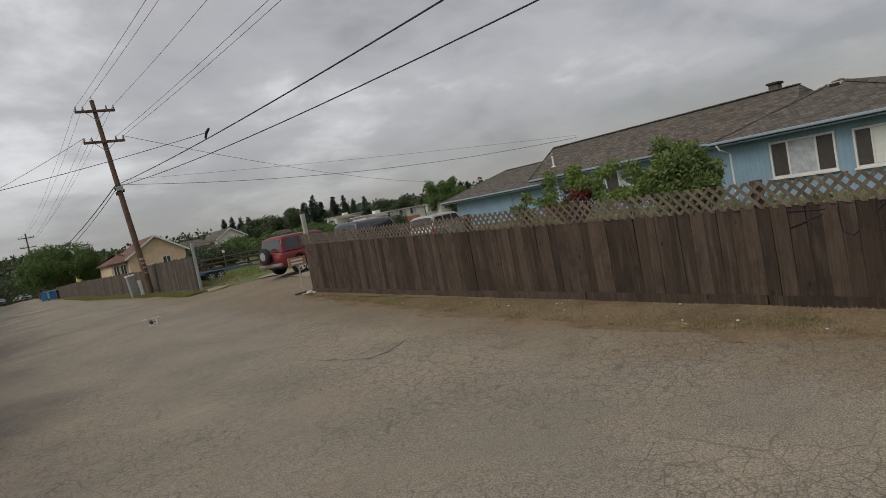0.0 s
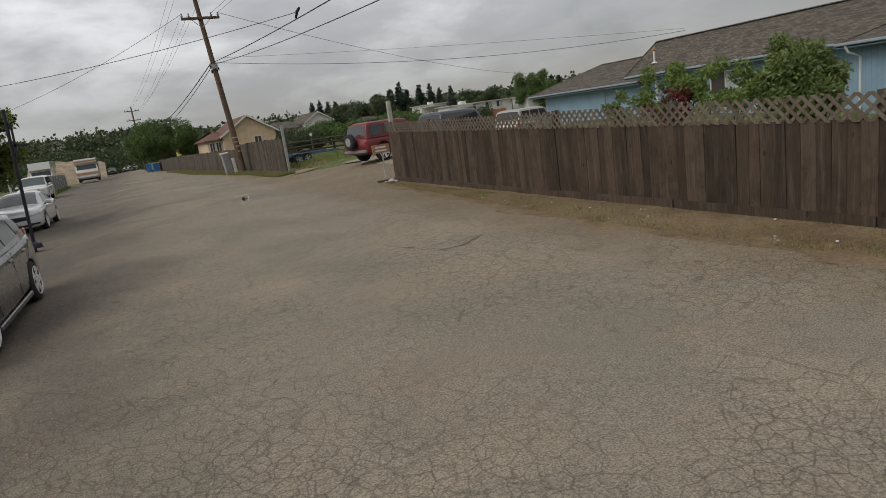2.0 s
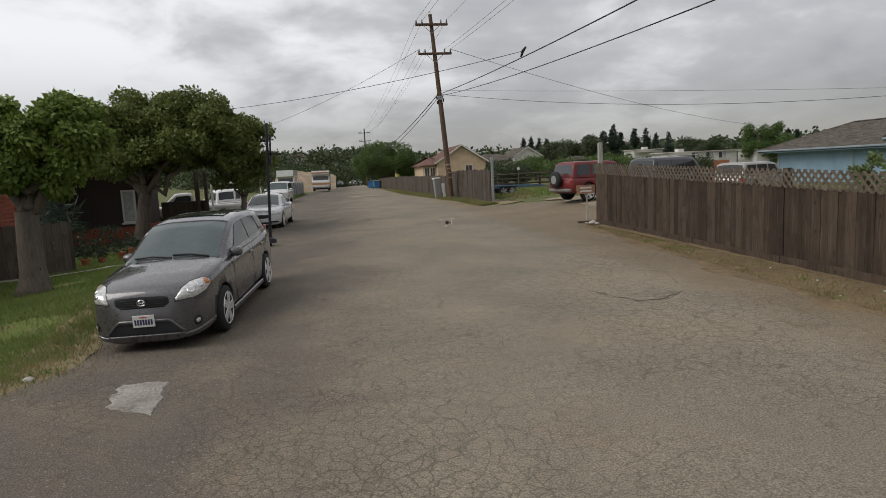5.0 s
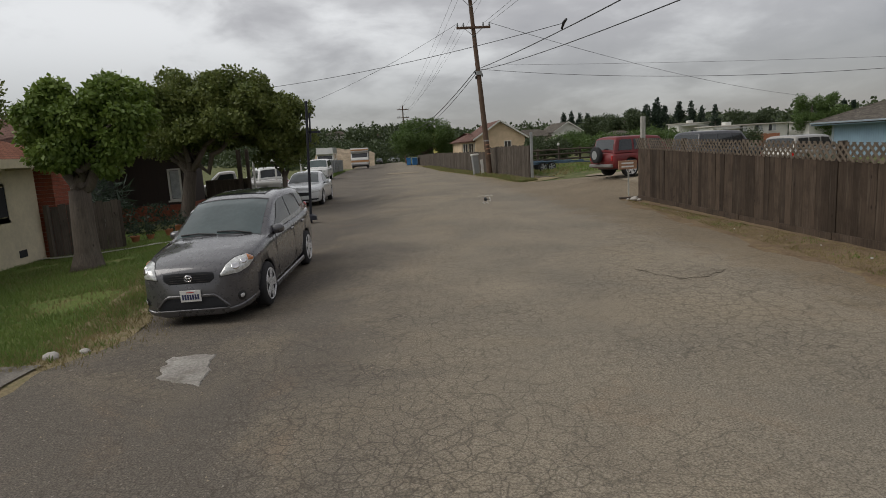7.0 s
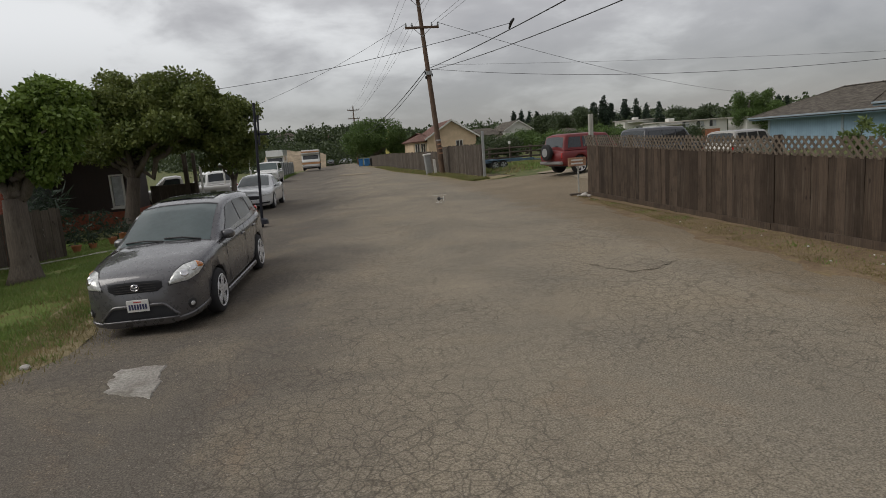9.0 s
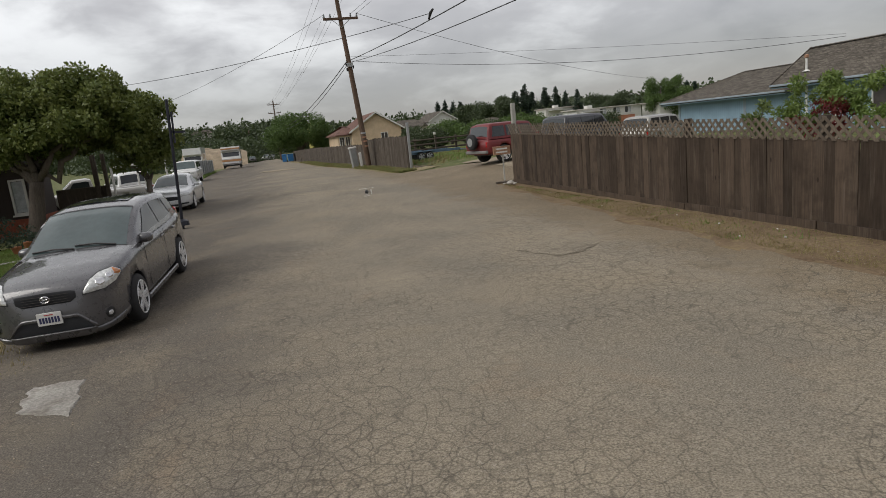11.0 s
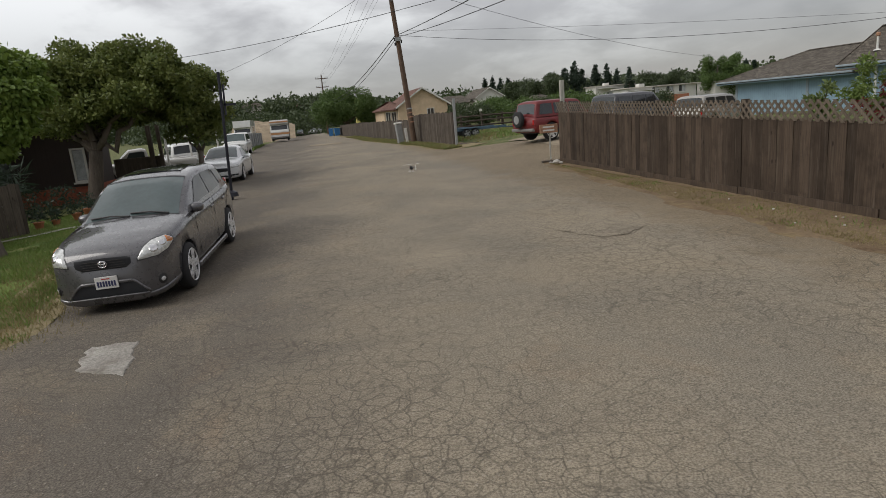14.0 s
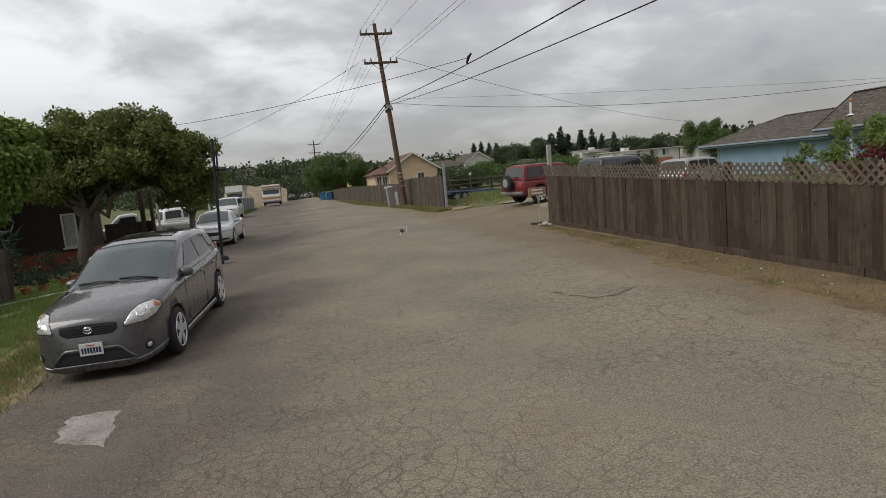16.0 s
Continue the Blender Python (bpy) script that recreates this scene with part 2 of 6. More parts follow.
M = dict(
    asphalt=asphalt("asphalt", 0.96),
    tar=asphalt("tar_patch_asphalt", 0.93),
    concrete=soil("pale_concrete", (0.30, 0.28, 0.25), (0.46, 0.44, 0.40), (0.22, 0.2, 0.17), 30),
    dirt=soil("dry_dirt", (0.15, 0.104, 0.064), (0.22, 0.16, 0.10), (0.24, 0.185, 0.10)),
    sand=soil("dusty_sand", (0.27, 0.225, 0.165), (0.33, 0.28, 0.205), (0.22, 0.185, 0.135), 30),
    field=soil("weedy_field", (0.085, 0.105, 0.04), (0.14, 0.15, 0.06), (0.22, 0.19, 0.10), 9),
    apron=soil("grey_apron_concrete", (0.17, 0.155, 0.132), (0.235, 0.217, 0.188), (0.13, 0.118, 0.10), 30),
    lawn=soil("lawn_ground", (0.085, 0.135, 0.032), (0.13, 0.175, 0.047), (0.22, 0.19, 0.085), 25),
    straw=soil("straw_edge", (0.21, 0.17, 0.095), (0.28, 0.23, 0.14), (0.12, 0.13, 0.05), 25),
    fence=weathered_wood("fence_boards", (0.040, 0.029, 0.021), (0.096, 0.070, 0.051), (0.150, 0.124, 0.100)),
    lattice=weathered_wood("lattice_wood", (0.11, 0.088, 0.066), (0.17, 0.138, 0.106), (0.22, 0.188, 0.15)),
    greywood=weathered_wood("grey_fence_wood", (0.070, 0.056, 0.045), (0.125, 0.104, 0.084), (0.17, 0.15, 0.13)),
    palewood=weathered_wood("pale_grey_wood", (0.26, 0.24, 0.21), (0.32, 0.30, 0.27), (0.4, 0.38, 0.34)),
    pole=weathered_wood("pole_wood", (0.105, 0.068, 0.048), (0.14, 0.095, 0.068), (0.17, 0.135, 0.11)),
    bark=weathered_wood("bark", (0.11, 0.09, 0.074), (0.17, 0.142, 0.118), (0.21, 0.185, 0.16)),
    bluewall=siding("blue_siding", (0.255, 0.375, 0.47)),
    roof=shingles("grey_shingles", (0.075, 0.065, 0.054), (0.160, 0.140, 0.115)),
    redroof=shingles("red_tile_roof", (0.19, 0.075, 0.045), (0.25, 0.105, 0.065), 0.16, 0.22),
    brownroof=shingles("brown_roof", (0.15, 0.085, 0.07), (0.2, 0.115, 0.09)),
    cream=plain("cream_stucco", (0.62, 0.55, 0.40), 0.9, bumps=0.3, scale=2),
    tan=plain("tan_stucco", (0.62, 0.47, 0.32), 0.9, bumps=0.2, scale=2),
    brownwall=siding("brown_siding", (0.040, 0.026, 0.022)),
    greywall=siding("grey_siding", (0.16, 0.17, 0.18)),
    brick=plain("red_brick", (0.29, 0.085, 0.05), 0.9, vary=0.3, scale=12, bumps=0.3),
    white=plain("white_paint", (0.66, 0.65, 0.61), 0.55, vary=0.06, scale=3),
    gutter=plain("gutter_blue_grey", (0.27, 0.32, 0.36), 0.5, vary=0.1),
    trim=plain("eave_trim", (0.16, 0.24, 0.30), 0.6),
    dark=plain("dark_interior", (0.02, 0.021, 0.024), 0.8),
    curtain=plain("pale_curtain", (0.42, 0.44, 0.45), 0.9, vary=0.25, scale=5),
    sheet=plain("white_sheet", (0.66, 0.66, 0.62), 0.9, vary=0.06),
    screen=plain("window_screen", (0.060, 0.050, 0.045), 0.5, vary=0.2),
    glass=plain("tinted_glass", (0.022, 0.026, 0.028), 0.06, vary=0.1, spec=0.8),
    glass_pale=plain("windscreen_glass", (0.066, 0.092, 0.092), 0.05, vary=0.15, scale=2, spec=0.9),
    paint_grey=plain("grey_metallic_paint", (0.098, 0.096, 0.101), 0.3, 0.3, 0.05, 2, 1.0),
    paint_silver=plain("silver_paint", (0.68, 0.69, 0.69), 0.32, 0.25, 0.04, 2, 1.0),
    paint_red=plain("red_paint", (0.150, 0.012, 0.013), 0.48, 0.0, 0.18, 2, 0.25),
    paint_white=plain("white_car_paint", (0.68, 0.68, 0.66), 0.35, 0.0, 0.05, 2, 0.8),
    paint_beige=plain("beige_car_paint", (0.36, 0.345, 0.315), 0.35, 0.2, 0.06, 2, 0.8),
    paint_black=plain("charcoal_paint", (0.034, 0.036, 0.042), 0.35, 0.1, 0.1, 2, 0.8),
    cladding=plain("grey_cladding", (0.20, 0.19, 0.18), 0.6),
    tyre=plain("tyre_rubber", (0.022, 0.022, 0.023), 0.85, vary=0.25, scale=20),
    alloy=plain("alloy", (0.74, 0.74, 0.74), 0.3, 0.35, 0.05),
    chrome=plain("chrome", (0.75, 0.75, 0.75), 0.12, 1.0, 0.03),
    black=plain("black_plastic", (0.017, 0.017, 0.018), 0.5),
    lens=plain("clear_lens", (0.62, 0.63, 0.61), 0.08, 0.2, 0.35, 26, 1.0),
    post_grey=weathered_wood("pale_painted_post", (0.40, 0.39, 0.35), (0.48, 0.47, 0.42), (0.52, 0.50, 0.46)),
    amber=plain("amber_lens", (0.55, 0.17, 0.02), 0.15, 0.0, 0.1, 9, 1.0),
    redlens=plain("red_lens", (0.4, 0.012, 0.012), 0.15, 0.0, 0.1, 9, 1.0),
    plate=plain("plate_white", (0.70, 0.69, 0.66), 0.5, vary=0.05),
    ink=plain("dark_ink", (0.03, 0.035, 0.10), 0.6),
    red_ink=plain("red_ink", (0.42, 0.05, 0.04), 0.6),
    spray=plain("faded_spray_paint", (0.018, 0.014, 0.016), 0.8, vary=0.3),
    wire=plain("cable_black", (0.022, 0.022, 0.024), 0.6),
    wire_thin=plain("wire_grey", (0.10, 0.10, 0.105), 0.5),
    steel=plain("galvanised_steel", (0.38, 0.39, 0.39), 0.45, 0.6, 0.12),
    post_black=plain("black_blue_steel", (0.012, 0.013, 0.022), 0.4),
    bin_blue=plain("blue_bin_plastic", (0.03, 0.15, 0.36), 0.5),
    frame_blue=plain("blue_steel", (0.09, 0.15, 0.21), 0.55, vary=0.25),
    orange=plain("faded_orange_board", (0.36, 0.20, 0.125), 0.85, vary=0.4, scale=14),
    pot=plain("terracotta", (0.34, 0.13, 0.06), 0.85),
    rock=plain("pale_rock", (0.46, 0.43, 0.39), 0.9, vary=0.25, bumps=0.4),
    litter=plain("paper_litter", (0.7, 0.69, 0.66), 0.9),
    heli_red=plain("red_plastic", (0.6, 0.03, 0.025), 0.35),
    yellow=plain("yellow_wall", (0.62, 0.55, 0.18), 0.8),
    redwood=plain("orange_wood", (0.32, 0.13, 0.07), 0.85, vary=0.3),
    stripe=plain("tan_stripe", (0.46, 0.24, 0.11), 0.5),
    haze_wall=plain("far_pale_wall", (0.47, 0.44, 0.39), 0.9),
    insulator=plain("glazed_insulator", (0.25, 0.27, 0.28), 0.2),
    leaf_tree=leaf("mulberry_leaves", (0.09, 0.15, 0.028), (0.215, 0.295, 0.062)),
    leaf_dark=leaf("citrus_leaves", (0.07, 0.108, 0.024), (0.21, 0.24, 0.066)),
    leaf_bush=leaf("loquat_leaves", (0.075, 0.115, 0.035), (0.2, 0.25, 0.08)),
    leaf_light=leaf("young_leaves", (0.10, 0.16, 0.035), (0.20, 0.26, 0.07)),
    leaf_far=leaf("far_tree_leaves", (0.040, 0.060, 0.028), (0.085, 0.112, 0.046)),
    leaf_midgreen=leaf("street_tree_leaves", (0.060, 0.105, 0.028), (0.125, 0.19, 0.05)),
    # dark needles; on porch and pot plants this colour stands for shade
    leaf_conifer_and_shaded=leaf("conifer_needles_and_shaded_leaves", (0.022, 0.040, 0.025), (0.045, 0.068, 0.042)),
    leaf_red=leaf("red_leaves", (0.11, 0.018, 0.022), (0.20, 0.04, 0.035)),
    grass=leaf("grass_blades", (0.10, 0.165, 0.034), (0.215, 0.285, 0.076)),
    grass_dry=leaf("dry_grass_blades", (0.17, 0.15, 0.06), (0.33, 0.27, 0.13)),
    hill=soil("wooded_hill", (0.045, 0.066, 0.036), (0.07, 0.09, 0.05), (0.095, 0.10, 0.07), 0.4),
    hill_dry=soil("bare_slope", (0.30, 0.24, 0.17), (0.36, 0.29, 0.21), (0.2, 0.17, 0.11), 0.6),
)


# ---- mesh helpers ----
PLAN = 1.3  # metres to one unit of the plan
WORLD = Matrix.Scale(PLAN, 4)


def mesh(name, verts, faces, mat, parent=None, label="", smooth=False, loc=None):
    me = bpy.data.meshes.new(name)
    me.from_pydata([tuple(v) for v in verts], [], faces)
    me.materials.append(mat)
    if smooth:
        me.polygons.foreach_set("use_smooth", [True] * len(me.polygons))
    me.update()
    ob = new(name, me)
    if parent:
        ob.parent = parent
    else:
        ob.matrix_basis = WORLD
    if loc is not None:
        ob.matrix_basis = loc
    if label:
        ob["label"] = label
    return ob


def part(name, shape, mat, parent, label="", smooth=False):
    return mesh(name, shape[0], shape[1], mat, parent, label, smooth)


def thing(name, label, category, m=None, group="", kind="", metres=False):
    """An empty at a place of the plan; with metres=True its parts are in metres, else in units of the plan."""
    ob = new(name)
    ob.empty_display_size = 0.2
    if m is not None:
        ob.matrix_basis = WORLD @ m @ (Matrix.Scale(1 / PLAN, 4) if metres else Matrix())
    return tagged(ob, label, category, group, kind)


def join(*shapes):
    vs, fs = [], []
    for v, f in shapes:
        n = len(vs)
        vs += [tuple(q) for q in v]
        fs += [tuple(i + n for i in q) for q in f]
    return vs, fs


def moved(shape, m):
    return [tuple(m @ Vector(v)) for v in shape[0]], shape[1]


def box(x0, x1, y0, y1, z0, z1, b=0.0):
    """A box, with its upright and long edges cut by b."""
    if b <= 0:
        v = [(x, y, z) for x in (x0, x1) for y in (y0, y1) for z in (z0, z1)]
        return v, [(0, 1, 3, 2), (4, 6, 7, 5), (0, 4, 5, 1), (2, 3, 7, 6), (0, 2, 6, 4), (1, 5, 7, 3)]
    bm = bmesh.new()
    bmesh.ops.create_cube(bm, size=1)
    bmesh.ops.scale(bm, vec=(x1 - x0, y1 - y0, z1 - z0), verts=bm.verts)
    bmesh.ops.bevel(bm, geom=bm.edges[:], offset=b, segments=1, affect="EDGES")
    bmesh.ops.translate(bm, vec=((x0 + x1) / 2, (y0 + y1) / 2, (z0 + z1) / 2), verts=bm.verts)
    out = [tuple(v.co) for v in bm.verts], [tuple(v.index for v in f.verts) for f in bm.faces]
    bm.free()
    return out


def tube(points, radii, n=10, cap=True):
    """A round tube through points, with a radius at each."""
    pts = [Vector(p) for p in points]
    if not hasattr(radii, "__len__"):
        radii = [radii] * len(pts)
    vs, fs = [], []
    ref = Vector((0, 0, 1))
    for i, p in enumerate(pts):
        d = (pts[min(i + 1, len(pts) - 1)] - pts[max(i - 1, 0)]).normalized()
        a = d.cross(ref if abs(d.z) < 0.95 else Vector((1, 0, 0))).normalized()
        b = d.cross(a)
        for j in range(n):
            t = 2 * math.pi * j / n
            vs.append(tuple(p + radii[i] * (math.cos(t) * a + math.sin(t) * b)))
    for i in range(len(pts) - 1):
        for j in range(n):
            k = (j + 1) % n
            fs.append((i * n + j, i * n + k, (i + 1) * n + k, (i + 1) * n + j))
    if cap:
        fs.append(tuple(range(n))[::-1])
        fs.append(tuple(range((len(pts) - 1) * n, len(pts) * n)))
    return vs, fs


def lathe(profile, n=24, axis="x"):
    """A closed turned shape: profile rows of (along, radius)."""
    vs, fs = [], []
    for a, r in profile:
        for j in range(n):
            t = 2 * math.pi * j / n
            c, s = r * math.cos(t), r * math.sin(t)
            vs.append((a, c, s) if axis == "x" else ((c, a, s) if axis == "y" else (c, s, a)))
    m = len(profile)
    for i in range(m - 1):
        for j in range(n):
            k = (j + 1) % n
            fs.append((i * n + j, i * n + k, (i + 1) * n + k, (i + 1) * n + j))
    fs.append(tuple(range(n))[::-1])
    fs.append(tuple(range((m - 1) * n, m * n)))
    return vs, fs


def grid(fn, us, vs_):
    """A sheet of points fn(u, v)."""
    v = [tuple(fn(a, b)) for a in us for b in vs_]
    n = len(vs_)
    f = [(i * n + j, i * n + j + 1, (i + 1) * n + j + 1, (i + 1) * n + j) for i in range(len(us) - 1) for j in range(n - 1)]
    return v, f


def slab(outline, z0, z1):
    """An upright prism over an outline of (x, y)."""
    n = len(outline)
    v = [(x, y, z0) for x, y in outline] + [(x, y, z1) for x, y in outline]
    f = [tuple(range(n))[::-1], tuple(range(n, 2 * n))] + [(i, (i + 1) % n, n + (i + 1) % n, n + i) for i in range(n)]
    return v, f


def smoothstep(a, b, x):
    t = min(1, max(0, (x - a) / (b - a)))
    return t * t * (3 - 2 * t)


def lin(a, b, n):
    return [a + (b - a) * i / (n - 1) for i in range(n)]


def interp(x, rows, k):
    return float(np.interp(x, [r[0] for r in rows], [r[k] for r in rows]))


# ---- ground and road ----
def ground_z(x, y):
    z = -0.3 * smoothstep(3.3, 7.5, -x) - 0.25 * smoothstep(17.5, 20.0, x)
    z += 0.26 * smoothstep(5.0, 8.6, x) * smoothstep(14.8, 20, y) * smoothstep(33, 26, y) - 0.125 * smoothstep(0.2, 1.7, -x) * smoothstep(4.6, 6.8, y) * (1 - 0.75 * smoothstep(6.8, 9.2, y) * smoothstep(16, 12, y))
    return z - 0.012 * min(90, max(0, y - 50)) + 0.08 * smoothstep(3.2, 4.6, x) * smoothstep(25, 28, y) * smoothstep(66, 60, y)


def axis_steps(limits):
    out = []
    for a, b, s in limits:
        out += list(np.arange(a, b, s))
    return [float(v) for v in out] + [float(limits[-1][1])]


gx = axis_steps([(-900, -120, 130), (-120, -30, 15), (-30, 30, 0.75), (30, 120, 15), (120, 900, 130)])
gy = axis_steps([(-600, -60, 90), (-60, -10, 5), (-10, 70, 1.0), (70, 200, 10), (200, 1400, 150)])
ground = part("ground", grid(lambda x, y: (x, y, ground_z(x, y) - 0.03), gx, gy), M["field"], None, smooth=True)
tagged(ground, "weedy open ground of grass and dry soil", "ground", kind="structure")

ROAD_L = ((-60, -2.9), (2, -3.0), (4.9, -2.95), (5.6, -2.75), (7, -2.95), (10, -3.2), (18, -4.4), (26, -4.3), (40, -4.2), (70, -4.9), (150, -5.5))
ROAD_R = ((-60, 5.0), (1.4, 5.0), (4, 4.82), (6, 4.86), (8, 5.02), (10.5, 5.30), (12.5, 5.45), (14.3, 5.62), (15.3, 6.1), (17, 8.0), (22, 8.0), (23.2, 6.6), (24.4, 5.2), (27, 4.75), (30, 4.35), (36, 3.85), (42, 3.3), (55, 2.85), (63, 2.55), (75, 2.3), (150, 2.2))


def edge_noise(y, seed):
    return 0.09 * noise.noise(Vector((y * 1.3, seed, 0))) + 0.05 * noise.noise(Vector((y * 5.1, seed, 3)))


def road_point(y, u):
    a = interp(y, ROAD_L, 1) + edge_noise(y, 1.0)
    b = interp(y, ROAD_R, 1) + edge_noise(y, 7.0)
    x = a + (b - a) * u
    rough = 0.012 * noise.noise(Vector((x * 0.6, y * 0.6, 0))) + 0.004 * noise.noise(Vector((x * 3, y * 3, 5)))
    return x, y, ground_z(min(max(x, -3.3), 7.5), y) + rough - 0.012 * (1 if u in (0, 1) else 0)


road = part("road", grid(road_point, axis_steps([(-60, -4, 4), (-4, 28, 0.2), (28, 150, 2.0)]), lin(0, 1, 46)), M["asphalt"], None, smooth=True)
tagged(road, "worn cracked grey asphalt street with dusty patches", "road", kind="structure")


def strip(name, left, right, y0, y1, dy, mat, label, cat, lift=0.0, n=10):
    def pt(y, u):
        a, b = left(y), right(y)
        x = a + (b - a) * u
        return x, y, ground_z(x, y) + lift + 0.018 * noise.noise(Vector((x * 2.3, y * 2.3, 2)))
    return tagged(part(name, grid(pt, axis_steps([(y0, y1, dy)]), lin(0, 1, n)), mat, None, smooth=True), label, cat, kind="structure")


strip("dirt_verge", lambda y: interp(y, ROAD_R, 1) - 0.25, lambda y: 6.9, -20, 15.4, 0.3, M["dirt"], "strip of dry brown dirt along the board fence", "dirt verge", -0.006)
strip("far_verge", lambda y: interp(y, ROAD_R, 1) - 0.3, lambda y: interp(y, ROAD_R, 1) + 1.5, 24.2, 75, 0.8, M["straw"], "weedy verge below the grey fence", "verge", -0.004)
strip("lawn", lambda y: -13.0, lambda y: interp(y, ROAD_L, 1) - 0.15, -6, 18.5, 0.5, M["lawn"], "green front lawn with worn dry patches", "lawn", 0.0, 30)
strip("lawn_edge", lambda y: interp(y, ROAD_L, 1) - 0.55 - 0.2 * noise.noise(Vector((y * 0.9, 4, 0))), lambda y: interp(y, ROAD_L, 1) + 0.18, -6, 17, 0.2, M["straw"], "dry straw edge between lawn and street", "lawn edge", 0.006)
strip("left_verge", lambda y: -9.0, lambda y: interp(y, ROAD_L, 1) + 0.3, 18.5, 66, 1.0, M["field"], "rough grass verge beside the parked cars", "verge", 0.008)
strip("concrete_apron", lambda y: -7.5, lambda y: -2.9 + 0.1 * noise.noise(Vector((y, 9, 0))), -3.0, 4.95, 0.3, M["apron"], "old grey concrete driveway apron", "driveway", 0.02)
strip("garden_path", lambda y: -8.6, lambda y: -4.2, 13.55, 13.95, 0.2, M["concrete"], "narrow pale concrete garden path across the lawn", "path", 0.03, 16)
strip("driveway_dirt", lambda y: 7.5 + 0.5 * noise.noise(Vector((y * 0.8, 2, 0))), lambda y: 13.0, 16.2, 23.2, 0.25, M["sand"], "dusty unpaved driveway", "driveway", 0.008)


def blot(cx, cy, rx, ry, seed, z, turn=0.0, n=40, jag=0.16):
    """A flat worn patch with a ragged outline."""
    vs, fs = [], []
    for ring in range(5):
        for j in range(n):
            t = 2 * math.pi * j / n
            r = ring / 4 * (1 + (jag * noise.noise(Vector((math.cos(t) * 2.2, math.sin(t) * 2.2, seed))) + 0.1 * noise.noise(Vector((math.cos(t) * 7, math.sin(t) * 7, seed)))))
            sq = 1 / max(abs(math.cos(t)), abs(math.sin(t))) ** 0.75
            x, y = rx * r * sq * math.cos(t), ry * r * sq * math.sin(t)
            wx, wy = cx + x * math.cos(turn) - y * math.sin(turn), cy + x * math.sin(turn) + y * math.cos(turn)
            vs.append((wx, wy, z + ground_z(wx, wy) + 0.012 * noise.noise(Vector((wx * 0.6, wy * 0.6, 0))) + (0.004 if ring < 4 else -0.004)))
    for i in range(4):
        for j in range(n):
            k = (j + 1) % n
            fs.append((i * n + j, i * n + k, (i + 1) * n + k, (i + 1) * n + j))
    return vs, fs


def ragged_quad(a, b, c, d, lift, seed, n=22):
    """A worn patch between four corners, its rim eaten away unevenly."""
    def pt(i, j):
        k, m = i / n, j / n
        x = (a[0] * (1 - k) + b[0] * k) * (1 - m) + (d[0] * (1 - k) + c[0] * k) * m
        y = (a[1] * (1 - k) + b[1] * k) * (1 - m) + (d[1] * (1 - k) + c[1] * k) * m
        rim = i in (0, n) or j in (0, n)
        w = Vector((x * 9, y * 9, seed))
        x += 0.045 * noise.noise(w) + 0.02 * noise.noise(w * 3.1)
        y += 0.055 * noise.noise(w + Vector((5, 5, 0))) + 0.02 * noise.noise(w * 3.3)
        h = 0.012 * noise.noise(Vector((x * 0.6, y * 0.6, 0))) + 0.004 * noise.noise(Vector((x * 3, y * 3, 5)))
        return x, y, ground_z(x, y) + h + (-0.006 if rim else lift + 0.002 * noise.noise(Vector((x * 30, y * 30, 0))))
    return grid(pt, list(range(n + 1)), list(range(n + 1)))


tagged(part("concrete_patch", ragged_quad((-1.90, 4.93), (-1.53, 4.95), (-1.44, 4.18), (-1.84, 4.40), 0.008, 3), M["concrete"], None), "rough whitish concrete patch in the asphalt", "patch", kind="structure")
tagged(part("asphalt_patch", blot(3.3, 6.75, 0.42, 0.40, 8, 0.010, 0.4, jag=0.3), M["tar"], None), "sunken darker asphalt patch with a cracked rim", "patch", kind="structure")
tagged(part("dusty_patch", blot(0.7, 42.0, 1.1, 1.2, 12, 0.016, 0.0, jag=0.5), M["sand"], None), "pale dusty patch on the street", "patch", kind="structure")


# ---- plants ----
def leaves(centres, count, size, rng, spread, droop=0.0, shape=0.45, shell=0.55):
    """Leaves as small folded blades round clump centres (x, y, z, r)."""
    c = np.array(centres)
    w = c[:, 3] ** 2
    pick = rng.choice(len(c), count, p=w / w.sum())
    d = rng.normal(size=(count, 3))
    d /= np.linalg.norm(d, axis=1)[:, None]
    rad = c[pick, 3] * (shell + (1 - shell) * rng.random(count)) ** 0.7 * (0.85 + 0.35 * rng.random(count))
    pos = c[pick, :3] + d * rad[:, None] * np.array([1, 1, spread])
    along = rng.normal(size=(count, 3)) + d * 0.5
    along[:, 2] -= droop
    along /= np.linalg.norm(along, axis=1)[:, None]
    side = np.cross(along, d + 0.6 * rng.normal(size=(count, 3)))
    side /= np.linalg.norm(side, axis=1)[:, None] + 1e-9
    s = size * (0.6 + 0.8 * rng.random(count))[:, None]
    a, b, e, f = pos, pos + along * s * 0.5 + side * s * shape * 0.5, pos + along * s, pos + along * s * 0.5 - side * s * shape * 0.5
    v = np.stack([a, b, e, f], 1).reshape(-1, 3)
    q = np.arange(count * 4).reshape(-1, 4)
    return v, q


